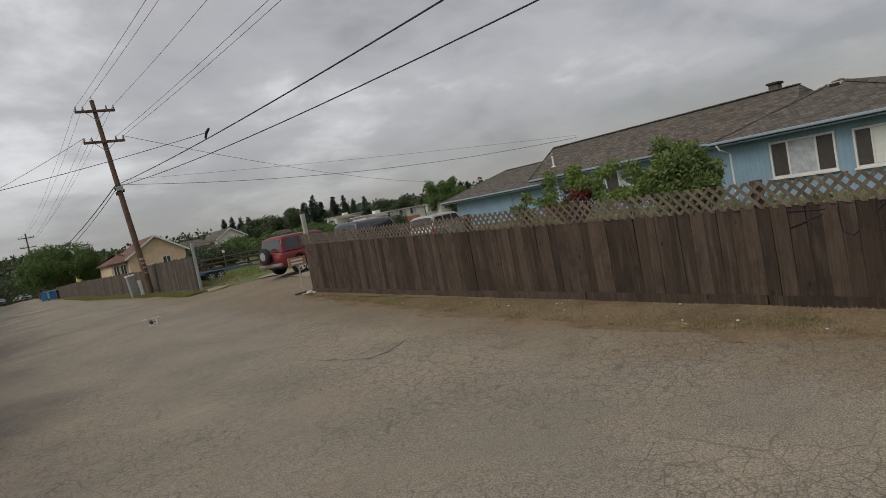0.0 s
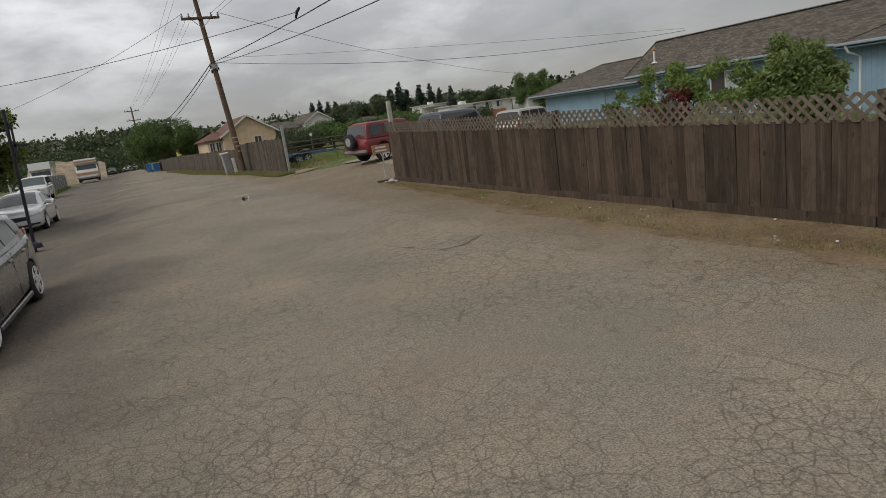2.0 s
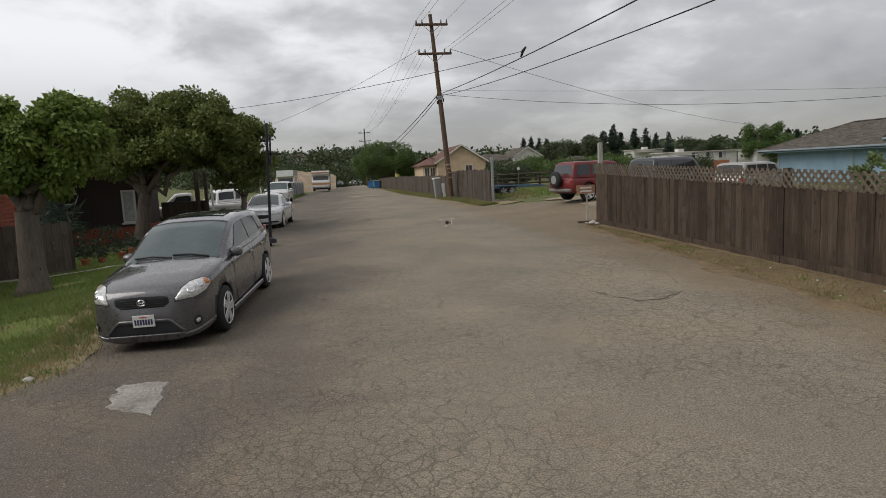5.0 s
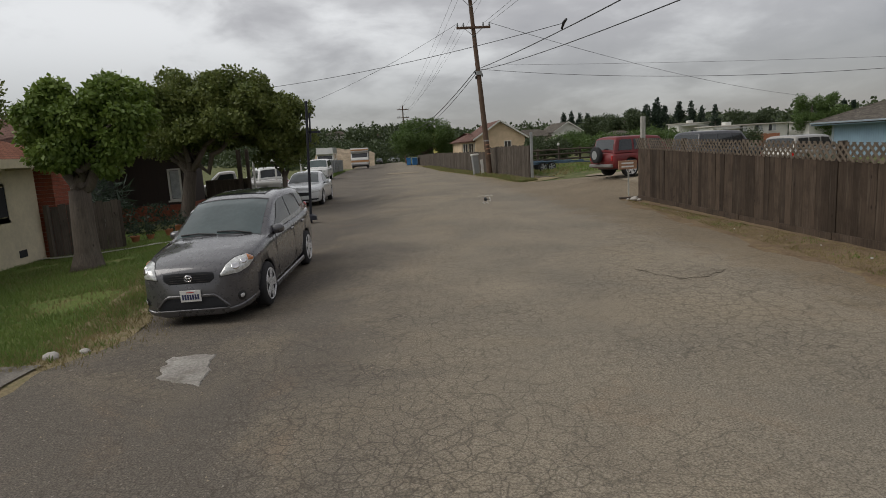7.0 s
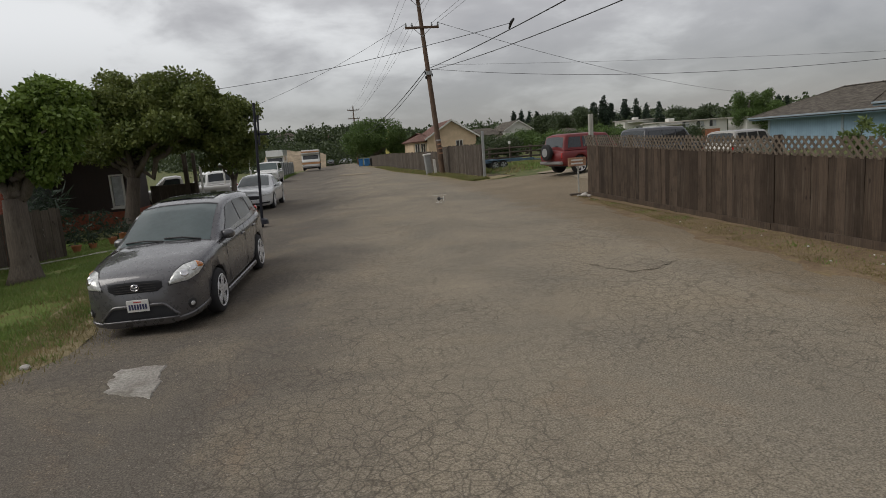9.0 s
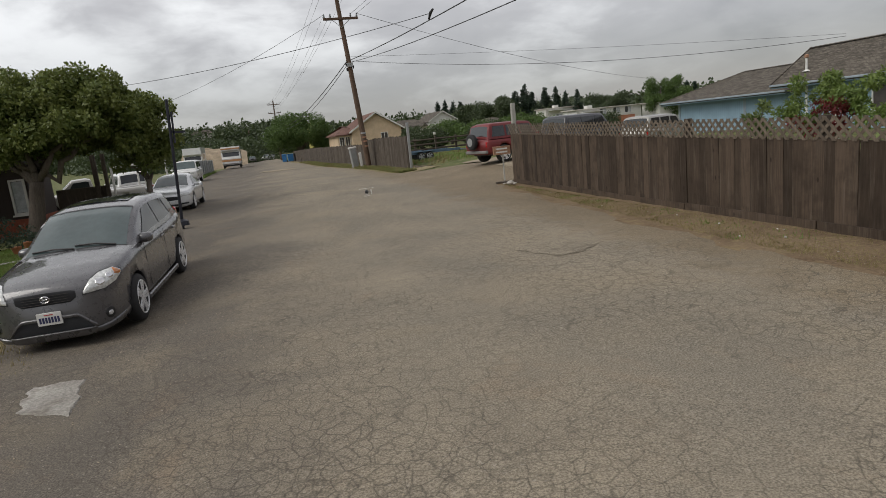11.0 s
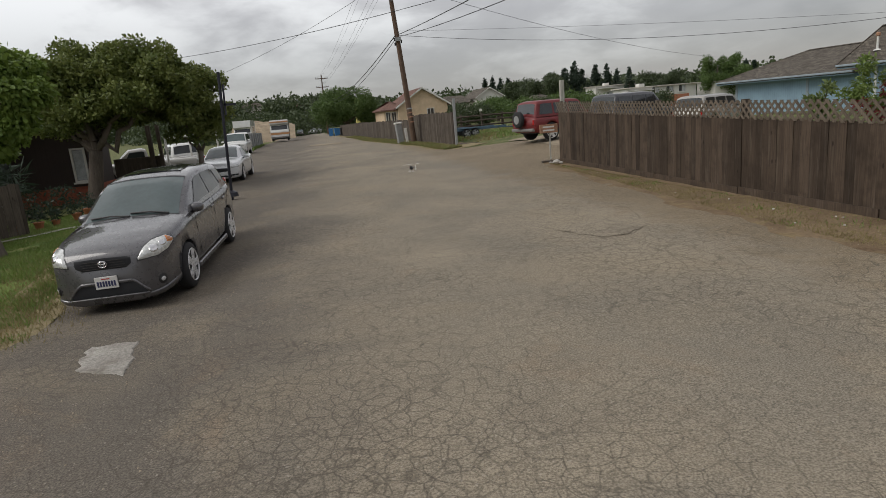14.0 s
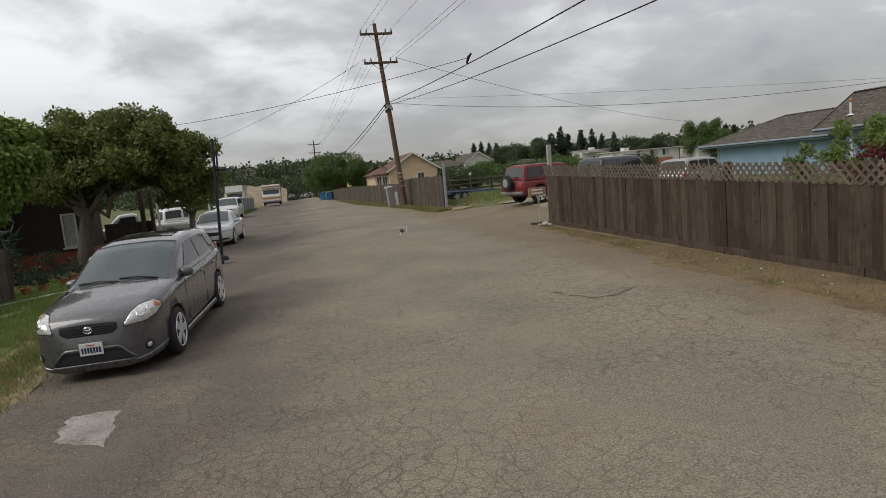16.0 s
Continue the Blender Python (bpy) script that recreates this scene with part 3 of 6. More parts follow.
def leaf_mesh(name, v, q, mat, parent=None, label=""):
    me = bpy.data.meshes.new(name)
    me.vertices.add(len(v))
    me.vertices.foreach_set("co", v.astype(np.float32).ravel())
    n, k = q.shape
    me.loops.add(n * k)
    me.loops.foreach_set("vertex_index", q.astype(np.int32).ravel())
    me.polygons.add(n)
    me.polygons.foreach_set("loop_start", np.arange(0, n * k, k, dtype=np.int32))
    me.materials.append(mat)
    me.update(calc_edges=True)
    ob = new(name, me)
    if parent:
        ob.parent = parent
    else:
        ob.matrix_basis = WORLD
    if label:
        ob["label"] = label
    return ob


def clumps(rng, n, centre, radii, r0, r1, floor=-9):
    """Clump centres over the outside of an uneven crown."""
    out = []
    while len(out) < n:
        d = rng.normal(size=3)
        d /= np.linalg.norm(d)
        if d[2] < floor:
            continue
        k = 0.4 + 0.68 * rng.random() ** 0.5
        out.append((*(np.array(centre) + d * np.array(radii) * k), r0 + (r1 - r0) * rng.random()))
    return out


def limb(rng, a, b, r0, r1, wob=0.08, n=6):
    a, b = np.array(a, float), np.array(b, float)
    pts = [a + (b - a) * t + (rng.normal(size=3) * wob * np.linalg.norm(b - a) * math.sin(math.pi * t)) for t in lin(0, 1, n)]
    return tube(pts, [r0 + (r1 - r0) * t for t in lin(0, 1, n)], 9)


def tree(name, label, base, trunk_top, r_trunk, crown, n_clump, clump_r, n_leaf, size, mat, seed, droop=0.0, limbs=7, shape=0.45, spread=0.85, floor=-0.45):
    rng = np.random.default_rng(seed)
    t = thing(name, label, "tree", pose(*base))
    tt = np.array(trunk_top, float)
    lobes = crown if isinstance(crown, list) else [crown]
    cs = [c for centre, radii in lobes for c in clumps(rng, n_clump // len(lobes), centre, radii, *clump_r, floor=floor)]
    flare = [(0, 0, -0.12), (0.01, 0.0, 0.05), (0.02, 0.01, 0.25)] + [tuple(tt * k) for k in (0.5, 0.8, 1.0)]
    wood = [tube(flare, [r_trunk * k for k in (1.7, 1.35, 1.08, 1.0, 0.95, 0.9)], 12)]
    for i in range(limbs):
        c = cs[i * len(cs) // limbs]
        end = tt + (np.array(c[:3]) - tt) * 0.85
        mid = tt + (end - tt) * 0.5 + np.array([0, 0, 0.15])
        wood.append(limb(rng, tt - np.array([0, 0, 0.1]), mid, r_trunk * 0.55, r_trunk * 0.33))
        wood.append(limb(rng, mid, end, r_trunk * 0.33, r_trunk * 0.1))
    part("trunk", join(*wood), M["bark"], t, smooth=True)
    v, q = leaves(cs, n_leaf, size, rng, spread, droop, shape)
    leaf_mesh("crown", v, q, mat, t)
    return t


def far_tree(name, label, x, y, z0, height, width, mat, seed, leaf_n=900, tall=False, category="tree"):
    rng = np.random.default_rng(seed)
    t = thing(name, label, category, pose(x, y, z0))
    if tall:
        cs = []
        for k in rng.random(64) ** 1.3:
            a, rr = rng.random() * 6.283, width * 0.42 * (1 - k) ** 0.9 * rng.random() ** 0.5
            cs.append((rr * math.cos(a), rr * math.sin(a), height * (0.16 + 0.80 * k), width * (0.05 + 0.09 * (1 - k))))
    else:
        cs = clumps(rng, 16, (0, 0, height * 0.58), (width * 0.42, width * 0.42, height * 0.34), width * 0.13, width * 0.22)
    part("trunk", tube([(0, 0, -0.3), (0.05, 0, height * 0.3), (0, 0.05, height * 0.75)], [width * 0.05, width * 0.04, width * 0.015], 7), M["bark"], t)
    v, q = leaves(cs, leaf_n, width * (0.045 if not tall else 0.07), rng, 0.9 if not tall else 1.5, 0.3 if tall else 0.0, 0.6, 0.3)
    leaf_mesh("crown", v, q, mat, t)
    return t


# ---- cars ----
def wheel(parent, x, y, r, w, side, spokes=5, rim_mat="alloy"):
    hub = part("wheel", lathe([(-w / 2, r * 0.66), (-w / 2 - 0.005, r * 0.73), (-w / 2 + 0.012, r * 0.95), (-w / 2 + 0.04, r), (w / 2 - 0.04, r), (w / 2 - 0.012, r * 0.95), (w / 2 + 0.005, r * 0.73), (w / 2, r * 0.66)], 32), M["tyre"], parent, "black rubber tyre", True)
    hub.matrix_basis = pose(x, y, r)
    o = side * (w / 2)
    dish = part("rim", lathe(sorted([(o - side * 0.05, r * 0.58), (o - side * 0.045, r * 0.2)]), 28), M["black"], hub)
    shapes = []
    ring = []
    n = 32
    for j in range(n):
        t = 2 * math.pi * j / n
        for rr, off in ((0.73, 0.006), (0.71, 0.014), (0.665, 0.0), (0.64, -0.03)):
            ring.append((o + side * off, rr * r * math.cos(t), rr * r * math.sin(t)))
    rf = [(j * 4 + k, j * 4 + k + 1, ((j + 1) % n) * 4 + k + 1, ((j + 1) % n) * 4 + k) for j in range(n) for k in range(3)]
    shapes.append((ring, rf))
    shapes.append(moved(lathe([(-0.02, r * 0.16), (0.012, r * 0.15), (0.018, r * 0.08)], 14), pose(o, 0, 0, 0, 0, 0 if side > 0 else 180)))
    for i in range(spokes):
        t = 2 * math.pi * i / spokes + 0.3
        v, f = box(-0.016, 0.008, -r * 0.17, r * 0.17, r * 0.08, r * 0.68, 0.006)
        v = [(a, b * (0.75 + 0.5 * c / r), c) for a, b, c in v]
        m = Matrix.Translation((o - side * 0.004, 0, 0)) @ Matrix.Rotation(t, 4, "X")
        shapes.append(moved((v, f), m))
    part("spokes", join(*shapes), M[rim_mat], hub, "bright alloy wheel spokes")
    return hub


def cut_wells(body, wells, r, half):
    """Cuts round wheel wells through the flanks of a body mesh."""
    cutters = []
    for y, z in wells:
        for s in (-1, 1):
            v, f = lathe([(-0.3, r), (0.3, r)], 36)
            c = mesh("well", v, f, M["black"])
            c.matrix_basis = pose(s * (half + 0.02), y, z)
            cutters.append(c)
    keep = body.parent
    body.parent, body.matrix_basis = None, Matrix()
    for c in cutters:
        mod = body.modifiers.new("well", "BOOLEAN")
        mod.operation, mod.object, mod.solver = "DIFFERENCE", c, "EXACT"
    bpy.context.view_layer.update()
    me = bpy.data.meshes.new_from_object(body.evaluated_get(bpy.context.evaluated_depsgraph_get()))
    body.modifiers.clear()
    body.data = me
    body.parent = keep
    for c in cutters:
        bpy.data.objects.remove(c)


class Car:
    """A car body lofted from rows of (y, half width, bottom, top) and a cabin from rows of (y, belt half width, belt z, roof half width, roof z)."""

    def __init__(self, name, label, rows, cabin, paint, m, axles, r, wheel_w=0.2, track=None, spokes=5, rim="alloy"):
        self.rows, self.cab, self.paint = rows, cabin, M[paint]
        self.t = thing(name, label, "car", m, metres=True)
        half = max(q[1] for q in rows)
        ys = lin(rows[0][0], rows[-1][0], 56)
        ring = lambda y: self.ring(y)
        vs, fs = [], []
        n = len(self.ring(0))
        for y in ys:
            vs += [(x, y, z) for x, z in self.ring(y)]
        for i in range(len(ys) - 1):
            for j in range(n):
                k = (j + 1) % n
                fs.append((i * n + j, (i + 1) * n + j, (i + 1) * n + k, i * n + k))
        fs.append(tuple(range(n)))
        fs.append(tuple(range((len(ys) - 1) * n, len(ys) * n))[::-1])
        self.bvh = BVHTree.FromPolygons(vs, fs)
        self.body = part("body", (vs, fs), self.paint, self.t, "", True)
        cut_wells(self.body, [(a, r) for a in axles], r * 1.13, half)
        self.cabin = self.patch("cabin", cabin[0][0], cabin[-1][0], -1, 1, self.paint, 0.0, 40, 26)
        self.floor_z = min(q[2] for q in rows)
        part("underbody", box(-half + 0.25, half - 0.25, rows[-1][0] + 0.25, rows[0][0] - 0.25, self.floor_z - 0.02, self.floor_z + 0.35, 0.02), M["black"], self.t)
        tr = track or half - wheel_w / 2 - 0.015
        for a in axles:
            for s in (-1, 1):
                wheel(self.t, s * tr, a, r, wheel_w, s, spokes, rim)

    def ring(self, y):
        hw, zb, zt = (interp(-y, [(-q[0],) + tuple(q[1:]) for q in self.rows], k) for k in (1, 2, 3))
        h = zt - zb
        half = [(0.0, zb), (0.75, zb), (0.93, zb + 0.05 * h), (0.985, zb + 0.16 * h), (1.0, zb + 0.40 * h), (1.0, zb + 0.58 * h), (0.985, zb + 0.80 * h), (0.955, zb + 0.92 * h), (0.90, zb + 0.975 * h), (0.70, zb + h * 1.0 + 0.012), (0.35, zt + 0.028)]
        pts = [(hw * a, b) for a, b in half]
        return pts + [(0.0, zt + 0.034)] + [(-a, b) for a, b in reversed(pts[1:])]

    def cab_point(self, y, u, off=0.0):
        rows = [(-q[0],) + tuple(q[1:]) for q in self.cab]
        bw, bz, rw, rz = (interp(-y, rows, k) for k in (1, 2, 3, 4))
        s, a = (1 if u >= 0 else -1), abs(u)
        if a > 0.5:
            f = (a - 0.5) / 0.5
            x, z = rw + (bw - rw) * f ** 0.9, rz - 0.05 + (bz - rz + 0.05) * f
            nx, nz = 0.95, 0.3
        else:
            f = a / 0.5
            x, z = rw * f, rz - 0.05 * f ** 3
            nx, nz = 0.4 * f, 1.0
        return s * (x + nx * off), y, z + nz * off

    def patch(self, name, y0, y1, u0, u1, mat, off=0.006, ny=10, nu=8, label=""):
        v, f = grid(lambda y, u: self.cab_point(y, u, off), lin(y0, y1, ny), lin(u0, u1, nu))
        return part(name, (v, f), mat, self.t, label, True)

    def glass(self, name, outline, side, off=0.008, label=""):
        """A side window from corners (y, u) in order: front bottom, front top, rear top, rear bottom."""
        a, b, c, d = outline

        def pt(i, j):
            y = (a[0] * (1 - i) + d[0] * i) * (1 - j) + (b[0] * (1 - i) + c[0] * i) * j
            u = (a[1] * (1 - i) + d[1] * i) * (1 - j) + (b[1] * (1 - i) + c[1] * i) * j
            return self.cab_point(y, side * u, off)
        return part(name, grid(pt, lin(0, 1, 6), lin(0, 1, 5)), M["glass"], self.t, label, True)

    def nose(self, x):
        pts = sorted((q[1], q[0]) for q in self.rows if q[0] > self.rows[0][0] - 0.6)
        return float(np.interp(abs(x), [p[0] for p in pts], [p[1] for p in pts]))

    def tail(self, x):
        pts = sorted((q[1], q[0]) for q in self.rows if q[0] < self.rows[-1][0] + 0.5)
        return float(np.interp(abs(x), [p[0] for p in pts], [p[1] for p in pts]))

    def shoulder(self, name, corners, side, mat, off=0.008, label=""):
        """A panel on the rounded flank from corners (y, row of the ring)."""
        a, b, c, d = corners

        def pt(i, j):
            y = (a[0] * (1 - i) + d[0] * i) * (1 - j) + (b[0] * (1 - i) + c[0] * i) * j
            k = (a[1] * (1 - i) + d[1] * i) * (1 - j) + (b[1] * (1 - i) + c[1] * i) * j
            r = self.ring(y)
            n = int(k)
            x, z = (r[n][q] + (r[n + 1][q] - r[n][q]) * (k - n) for q in (0, 1))
            return side * (x + off), y + off, z + off * (0.7 if k > 6.5 else 0.1)
        return part(name, grid(pt, lin(0, 1, 9), lin(0, 1, 9)), mat, self.t, label, True)

    def inlay(self, name, side, turn, tilt, a0, a1, lo, hi, mat, off=0.008, label="", n=14, m=6, parent=None):
        """A panel laid on the body, seen along a direction turned and tilted from straight ahead: lo(a), hi(a) are its edges."""
        th, ph = radians(turn), radians(tilt)
        out = Vector((side * math.sin(th) * math.cos(ph), math.cos(th) * math.cos(ph), math.sin(ph)))
        along = Vector((side * math.cos(th), -math.sin(th), 0))
        up = Vector((-side * math.sin(th) * math.sin(ph), -math.cos(th) * math.sin(ph), math.cos(ph)))

        def pt(a, s):
            p = along * a + up * (lo(a) + (hi(a) - lo(a)) * s)
            hit = self.bvh.ray_cast(p + out * 5, -out)[0]
            if hit is None:
                hit = self.bvh.find_nearest(p + out * 2)[0]
            o = off * (1 if 0 < s < 1 and a0 < a < a1 else 0.2)
            return tuple(hit + out * o)
        return part(name, grid(pt, lin(a0, a1, n), lin(0, 1, m)), mat, parent or self.t, label, True)

    def front(self, name, x0, x1, lo, hi, mat, off=0.008, lean=0.0, label="", n=12, depth=0.02, rear=False):
        """A panel that follows the bumper: lo(x), hi(x) are its edges."""
        sg = -1 if rear else 1
        face = self.tail if rear else self.nose

        def pt(x, v, o):
            z = lo(x) + (hi(x) - lo(x)) * v
            return x, face(x) + sg * (o - lean * (z - lo(x))), z
        xs, vs_ = lin(x0, x1, n), lin(0, 1, 4)
        a, b = grid(lambda x, v: pt(x, v, off), xs, vs_), grid(lambda x, v: pt(x, v, off - depth), xs, vs_)
        edge = [i * 4 for i in range(n)] + [(n - 1) * 4 + j for j in range(1, 4)] + [i * 4 + 3 for i in range(n - 2, -1, -1)] + [j for j in (2, 1)]
        m = n * 4
        rim = [(edge[i], edge[(i + 1) % len(edge)], m + edge[(i + 1) % len(edge)], m + edge[i]) for i in range(len(edge))]
        v = a[0] + b[0]
        return part(name, (v, a[1] + [tuple(i + m for i in q) for q in b[1]] + rim), mat, self.t, label)


def mirror(car, x, y, z):
    for s in (-1, 1):
        bm = bmesh.new()
        bmesh.ops.create_uvsphere(bm, u_segments=18, v_segments=12, radius=1.0)
        v = [(math.copysign(abs(a.co.x) ** 0.7, a.co.x) * 0.115, (a.co.y if a.co.y > 0 else a.co.y * 0.45) * 0.10, math.copysign(abs(a.co.z) ** 0.75, a.co.z) * 0.075) for a in bm.verts]
        f = [tuple(q.index for q in g.verts) for g in bm.faces]
        bm.free()
        shell = part("side_mirror", moved((v, f), pose(s * (x + 0.10), y, z, 0, 0, s * -10)), car.paint, car.t, "", True)
        part("mirror_stalk", tube([(s * (x - 0.04), y, z - 0.06), (s * (x + 0.05), y, z - 0.03)], 0.028, 8), M["black"], shell)


def wiper(car, p, q):
    part("wiper", tube([p, ((p[0] + q[0]) / 2, (p[1] + q[1]) / 2, (p[2] + q[2]) / 2 + 0.02), q], 0.012, 6), M["black"], car.t)


def hatchback():
    c = Car("parked_hatchback", "dark grey metallic hatchback parked at the street edge", 
            [(2.18, 0.52, 0.17, 0.735), (2.17, 0.61, 0.165, 0.765), (2.125, 0.69, 0.16, 0.795), (2.04, 0.752, 0.16, 0.83), (1.90, 0.81, 0.165, 0.875), (1.65, 0.855, 0.17, 0.935), (1.3, 0.886, 0.18, 0.985), (0.95, 0.888, 0.18, 1.02), (0.5, 0.888, 0.18, 1.02), (-0.8, 0.888, 0.19, 1.03), (-1.6, 0.876, 0.21, 1.05), (-1.95, 0.84, 0.25, 1.04), (-2.10, 0.78, 0.28, 1.0), (-2.17, 0.68, 0.32, 0.92)],
            [(1.10, 0.84, 0.97, 0.80, 0.985), (0.98, 0.845, 0.98, 0.785, 1.06), (0.64, 0.85, 1.0, 0.745, 1.25), (0.32, 0.855, 1.0, 0.72, 1.405), (0.10, 0.855, 1.0, 0.70, 1.485), (-0.2, 0.855, 1.0, 0.69, 1.53), (-0.6, 0.855, 1.0, 0.685, 1.545), (-1.3, 0.845, 1.02, 0.67, 1.515), (-1.72, 0.81, 1.03, 0.645, 1.465), (-1.9, 0.79, 1.03, 0.64, 1.31), (-2.08, 0.76, 1.02, 0.66, 1.06)],
            "paint_grey", pose(-1.985, 8.02, -0.071, -2.08, 1.0, 175.87) @ Matrix.Diagonal((0.88, 1.06, 1.0, 1)), (1.30, -1.30), 0.322, 0.205, 0.80)
    c.patch("windscreen", 1.0, 0.15, -0.46, 0.46, M["glass_pale"], 0.006, 14, 12, "wide curved windscreen")
    c.patch("windscreen_seal", 0.155, 0.12, -0.47, 0.47, M["black"], 0.009, 3, 12)
    c.patch("cowl", 1.06, 1.0, -0.47, 0.47, M["black"], 0.008, 4, 12, "black plastic cowl below the windscreen")
    c.patch("sunroof", -0.16, -0.95, -0.36, 0.36, M["glass"], 0.012, 6, 6, "dark glass sunroof")
    c.patch("rear_window", -1.78, -2.04, -0.44, 0.44, M["glass"], 0.006, 6, 8)
    for s in (-1, 1):
        c.glass("front_window", [(0.62, 0.93), (0.02, 0.58), (-0.36, 0.58), (-0.38, 0.93)], s)
        c.glass("rear_door_window", [(-0.45, 0.93), (-0.43, 0.58), (-1.12, 0.59), (-1.20, 0.92)], s)
        c.glass("quarter_window", [(-1.28, 0.90), (-1.20, 0.60), (-1.62, 0.64), (-1.82, 0.86)], s)
        low = lambda a: float(np.interp(a, (-0.86, -0.6, -0.42, -0.30), (0.125, 0.128, 0.19, 0.28)))
        high = lambda a: float(np.interp(a, (-0.86, -0.75, -0.6, -0.40, -0.30), (0.165, 0.275, 0.345, 0.37, 0.32)))
        c.inlay("headlight_surround", s, 35, 15, -0.875, -0.285, lambda a: low(a) - 0.012, lambda a: high(a) + 0.012, M["black"], 0.006, "", 18)
        light = c.inlay("headlight", s, 35, 15, -0.86, -0.30, low, high, M["lens"], 0.020, "large clear almond headlight", 18)
        for a, b, r in ((-0.64, 0.225, 0.066), (-0.49, 0.275, 0.056)):
            arc = lambda q, a=a, r=r: math.sqrt(max(0.0, r * r - (q - a) ** 2))
            c.inlay("reflector", s, 35, 15, a - r, a + r, lambda q: b - arc(q), lambda q: b + arc(q), M["chrome"], 0.026, "", 12, 6, light)
        c.inlay("turn_signal", s, 35, 15, -0.43, -0.302, lambda a: max(low(a) + 0.01, 0.255), lambda a: high(a) - 0.004, M["amber"], 0.027, "amber turn signal", 8, 5, light)
        for nm, r, mat, off in (("fog_lamp", 0.068, "black", 0.012), ("fog_lens", 0.036, "alloy", 0.020)):
            arc = lambda q, r=r: math.sqrt(max(0.0, r * r - (q + 0.60) ** 2))
            c.inlay(nm, s, 35, 0, -0.60 - r, -0.60 + r, lambda q: 0.385 - arc(q), lambda q: 0.385 + arc(q), M[mat], off, "", 12, 6)
        c.inlay("lower_flare", s, 35, 0, -0.80, -0.27, lambda a: 0.205, lambda a: 0.25 + 0.16 * (a + 0.80), c.paint, 0.026, "", 10)
        sill = box(-0.03, 0.014, -0.93, 0.93, 0.17, 0.25, 0.015)
        part("side_skirt", moved(sill if s > 0 else moved(sill, Matrix.Diagonal((-1, 1, 1, 1))), pose(s * 0.878, 0, 0)), c.paint, c.t)
        for y in (-0.40, -1.22):
            part("door_handle", moved(box(-0.012, 0.02, -0.09, 0.09, -0.018, 0.018, 0.01), pose(s * 0.885, y + 0.06, 0.86)), c.paint, c.t)
        for y0, y1 in ((0.72, 0.72), (-0.42, -0.42), (-1.28, -1.5)):
            part("door_seam", moved(tube([(0, y0, 0.30), (0, y0, 0.7), (0, y1, 0.98)], 0.004, 5), pose(s * 0.886, 0, 0)), M["black"], c.t)
        part("tail_light", moved(box(-0.05, 0.03, -0.07, 0.07, -0.16, 0.16, 0.025), pose(s * 0.70, -2.05, 0.95)), M["redlens"], c.t)
    c.inlay("grille", 1, 0, 10, -0.38, 0.38, lambda x: 0.225 + 0.05 * max(0, abs(x) - 0.30) / 0.08, lambda x: 0.372 - 0.02 * abs(x), M["dark"], 0.010, "black slatted grille", 20)
    for b in (0.245, 0.275, 0.305, 0.335):
        c.inlay("grille_bar", 1, 0, 10, -0.33, 0.33, lambda x, b=b: b - 0.004, lambda x, b=b: b + 0.004, M["screen"], 0.018, "", 10, 3)
    badge = []
    for a, b in ((0.058, 0.040), (0.022, 0.038), (0.042, 0.016)):
        badge.append(tube([(a * math.cos(t), 0, b * math.sin(t) + (0.014 if a == 0.042 else 0)) for t in lin(0, 2 * math.pi, 20)], 0.006, 6, False))
    part("badge", moved(join(*badge), pose(0, 2.205, 0.69)), M["chrome"], c.t, "oval chrome badge")
    c.inlay("air_intake", 1, 0, 0, -0.52, 0.52, lambda x: 0.262, lambda x: 0.42 - 0.9 * max(0, abs(x) - 0.37), M["dark"], 0.008, "black lower intake", 22)
    c.inlay("bumper_bar", 1, 0, 0, -0.56, 0.56, lambda x: 0.425 - 0.9 * max(0, abs(x) - 0.37), lambda x: 0.465 - 0.9 * max(0, abs(x) - 0.37), c.paint, 0.026, "", 22)
    c.inlay("chin_bar", 1, 0, 0, -0.54, 0.54, lambda x: 0.242, lambda x: 0.268, c.paint, 0.026, "", 16)
    plate = part("number_plate", box(-0.155, 0.155, 2.195, 2.212, 0.375, 0.53, 0.004), M["plate"], c.t, "white number plate with a dark bar")
    for i in range(7):
        x = -0.114 + i * 0.038
        part("plate_bar", box(x - 0.013, x + 0.013, 2.212, 2.215, 0.405, 0.475), M["ink"], plate)
    part("plate_line", box(-0.055, 0.055, 2.212, 2.215, 0.497, 0.509), M["red_ink"], plate)
    mirror(c, 0.80, 0.60, 1.02)
    wiper(c, (-0.58, 1.00, 1.045), (0.02, 0.96, 1.09))
    wiper(c, (0.02, 1.02, 1.06), (0.64, 0.96, 1.065))
    return c


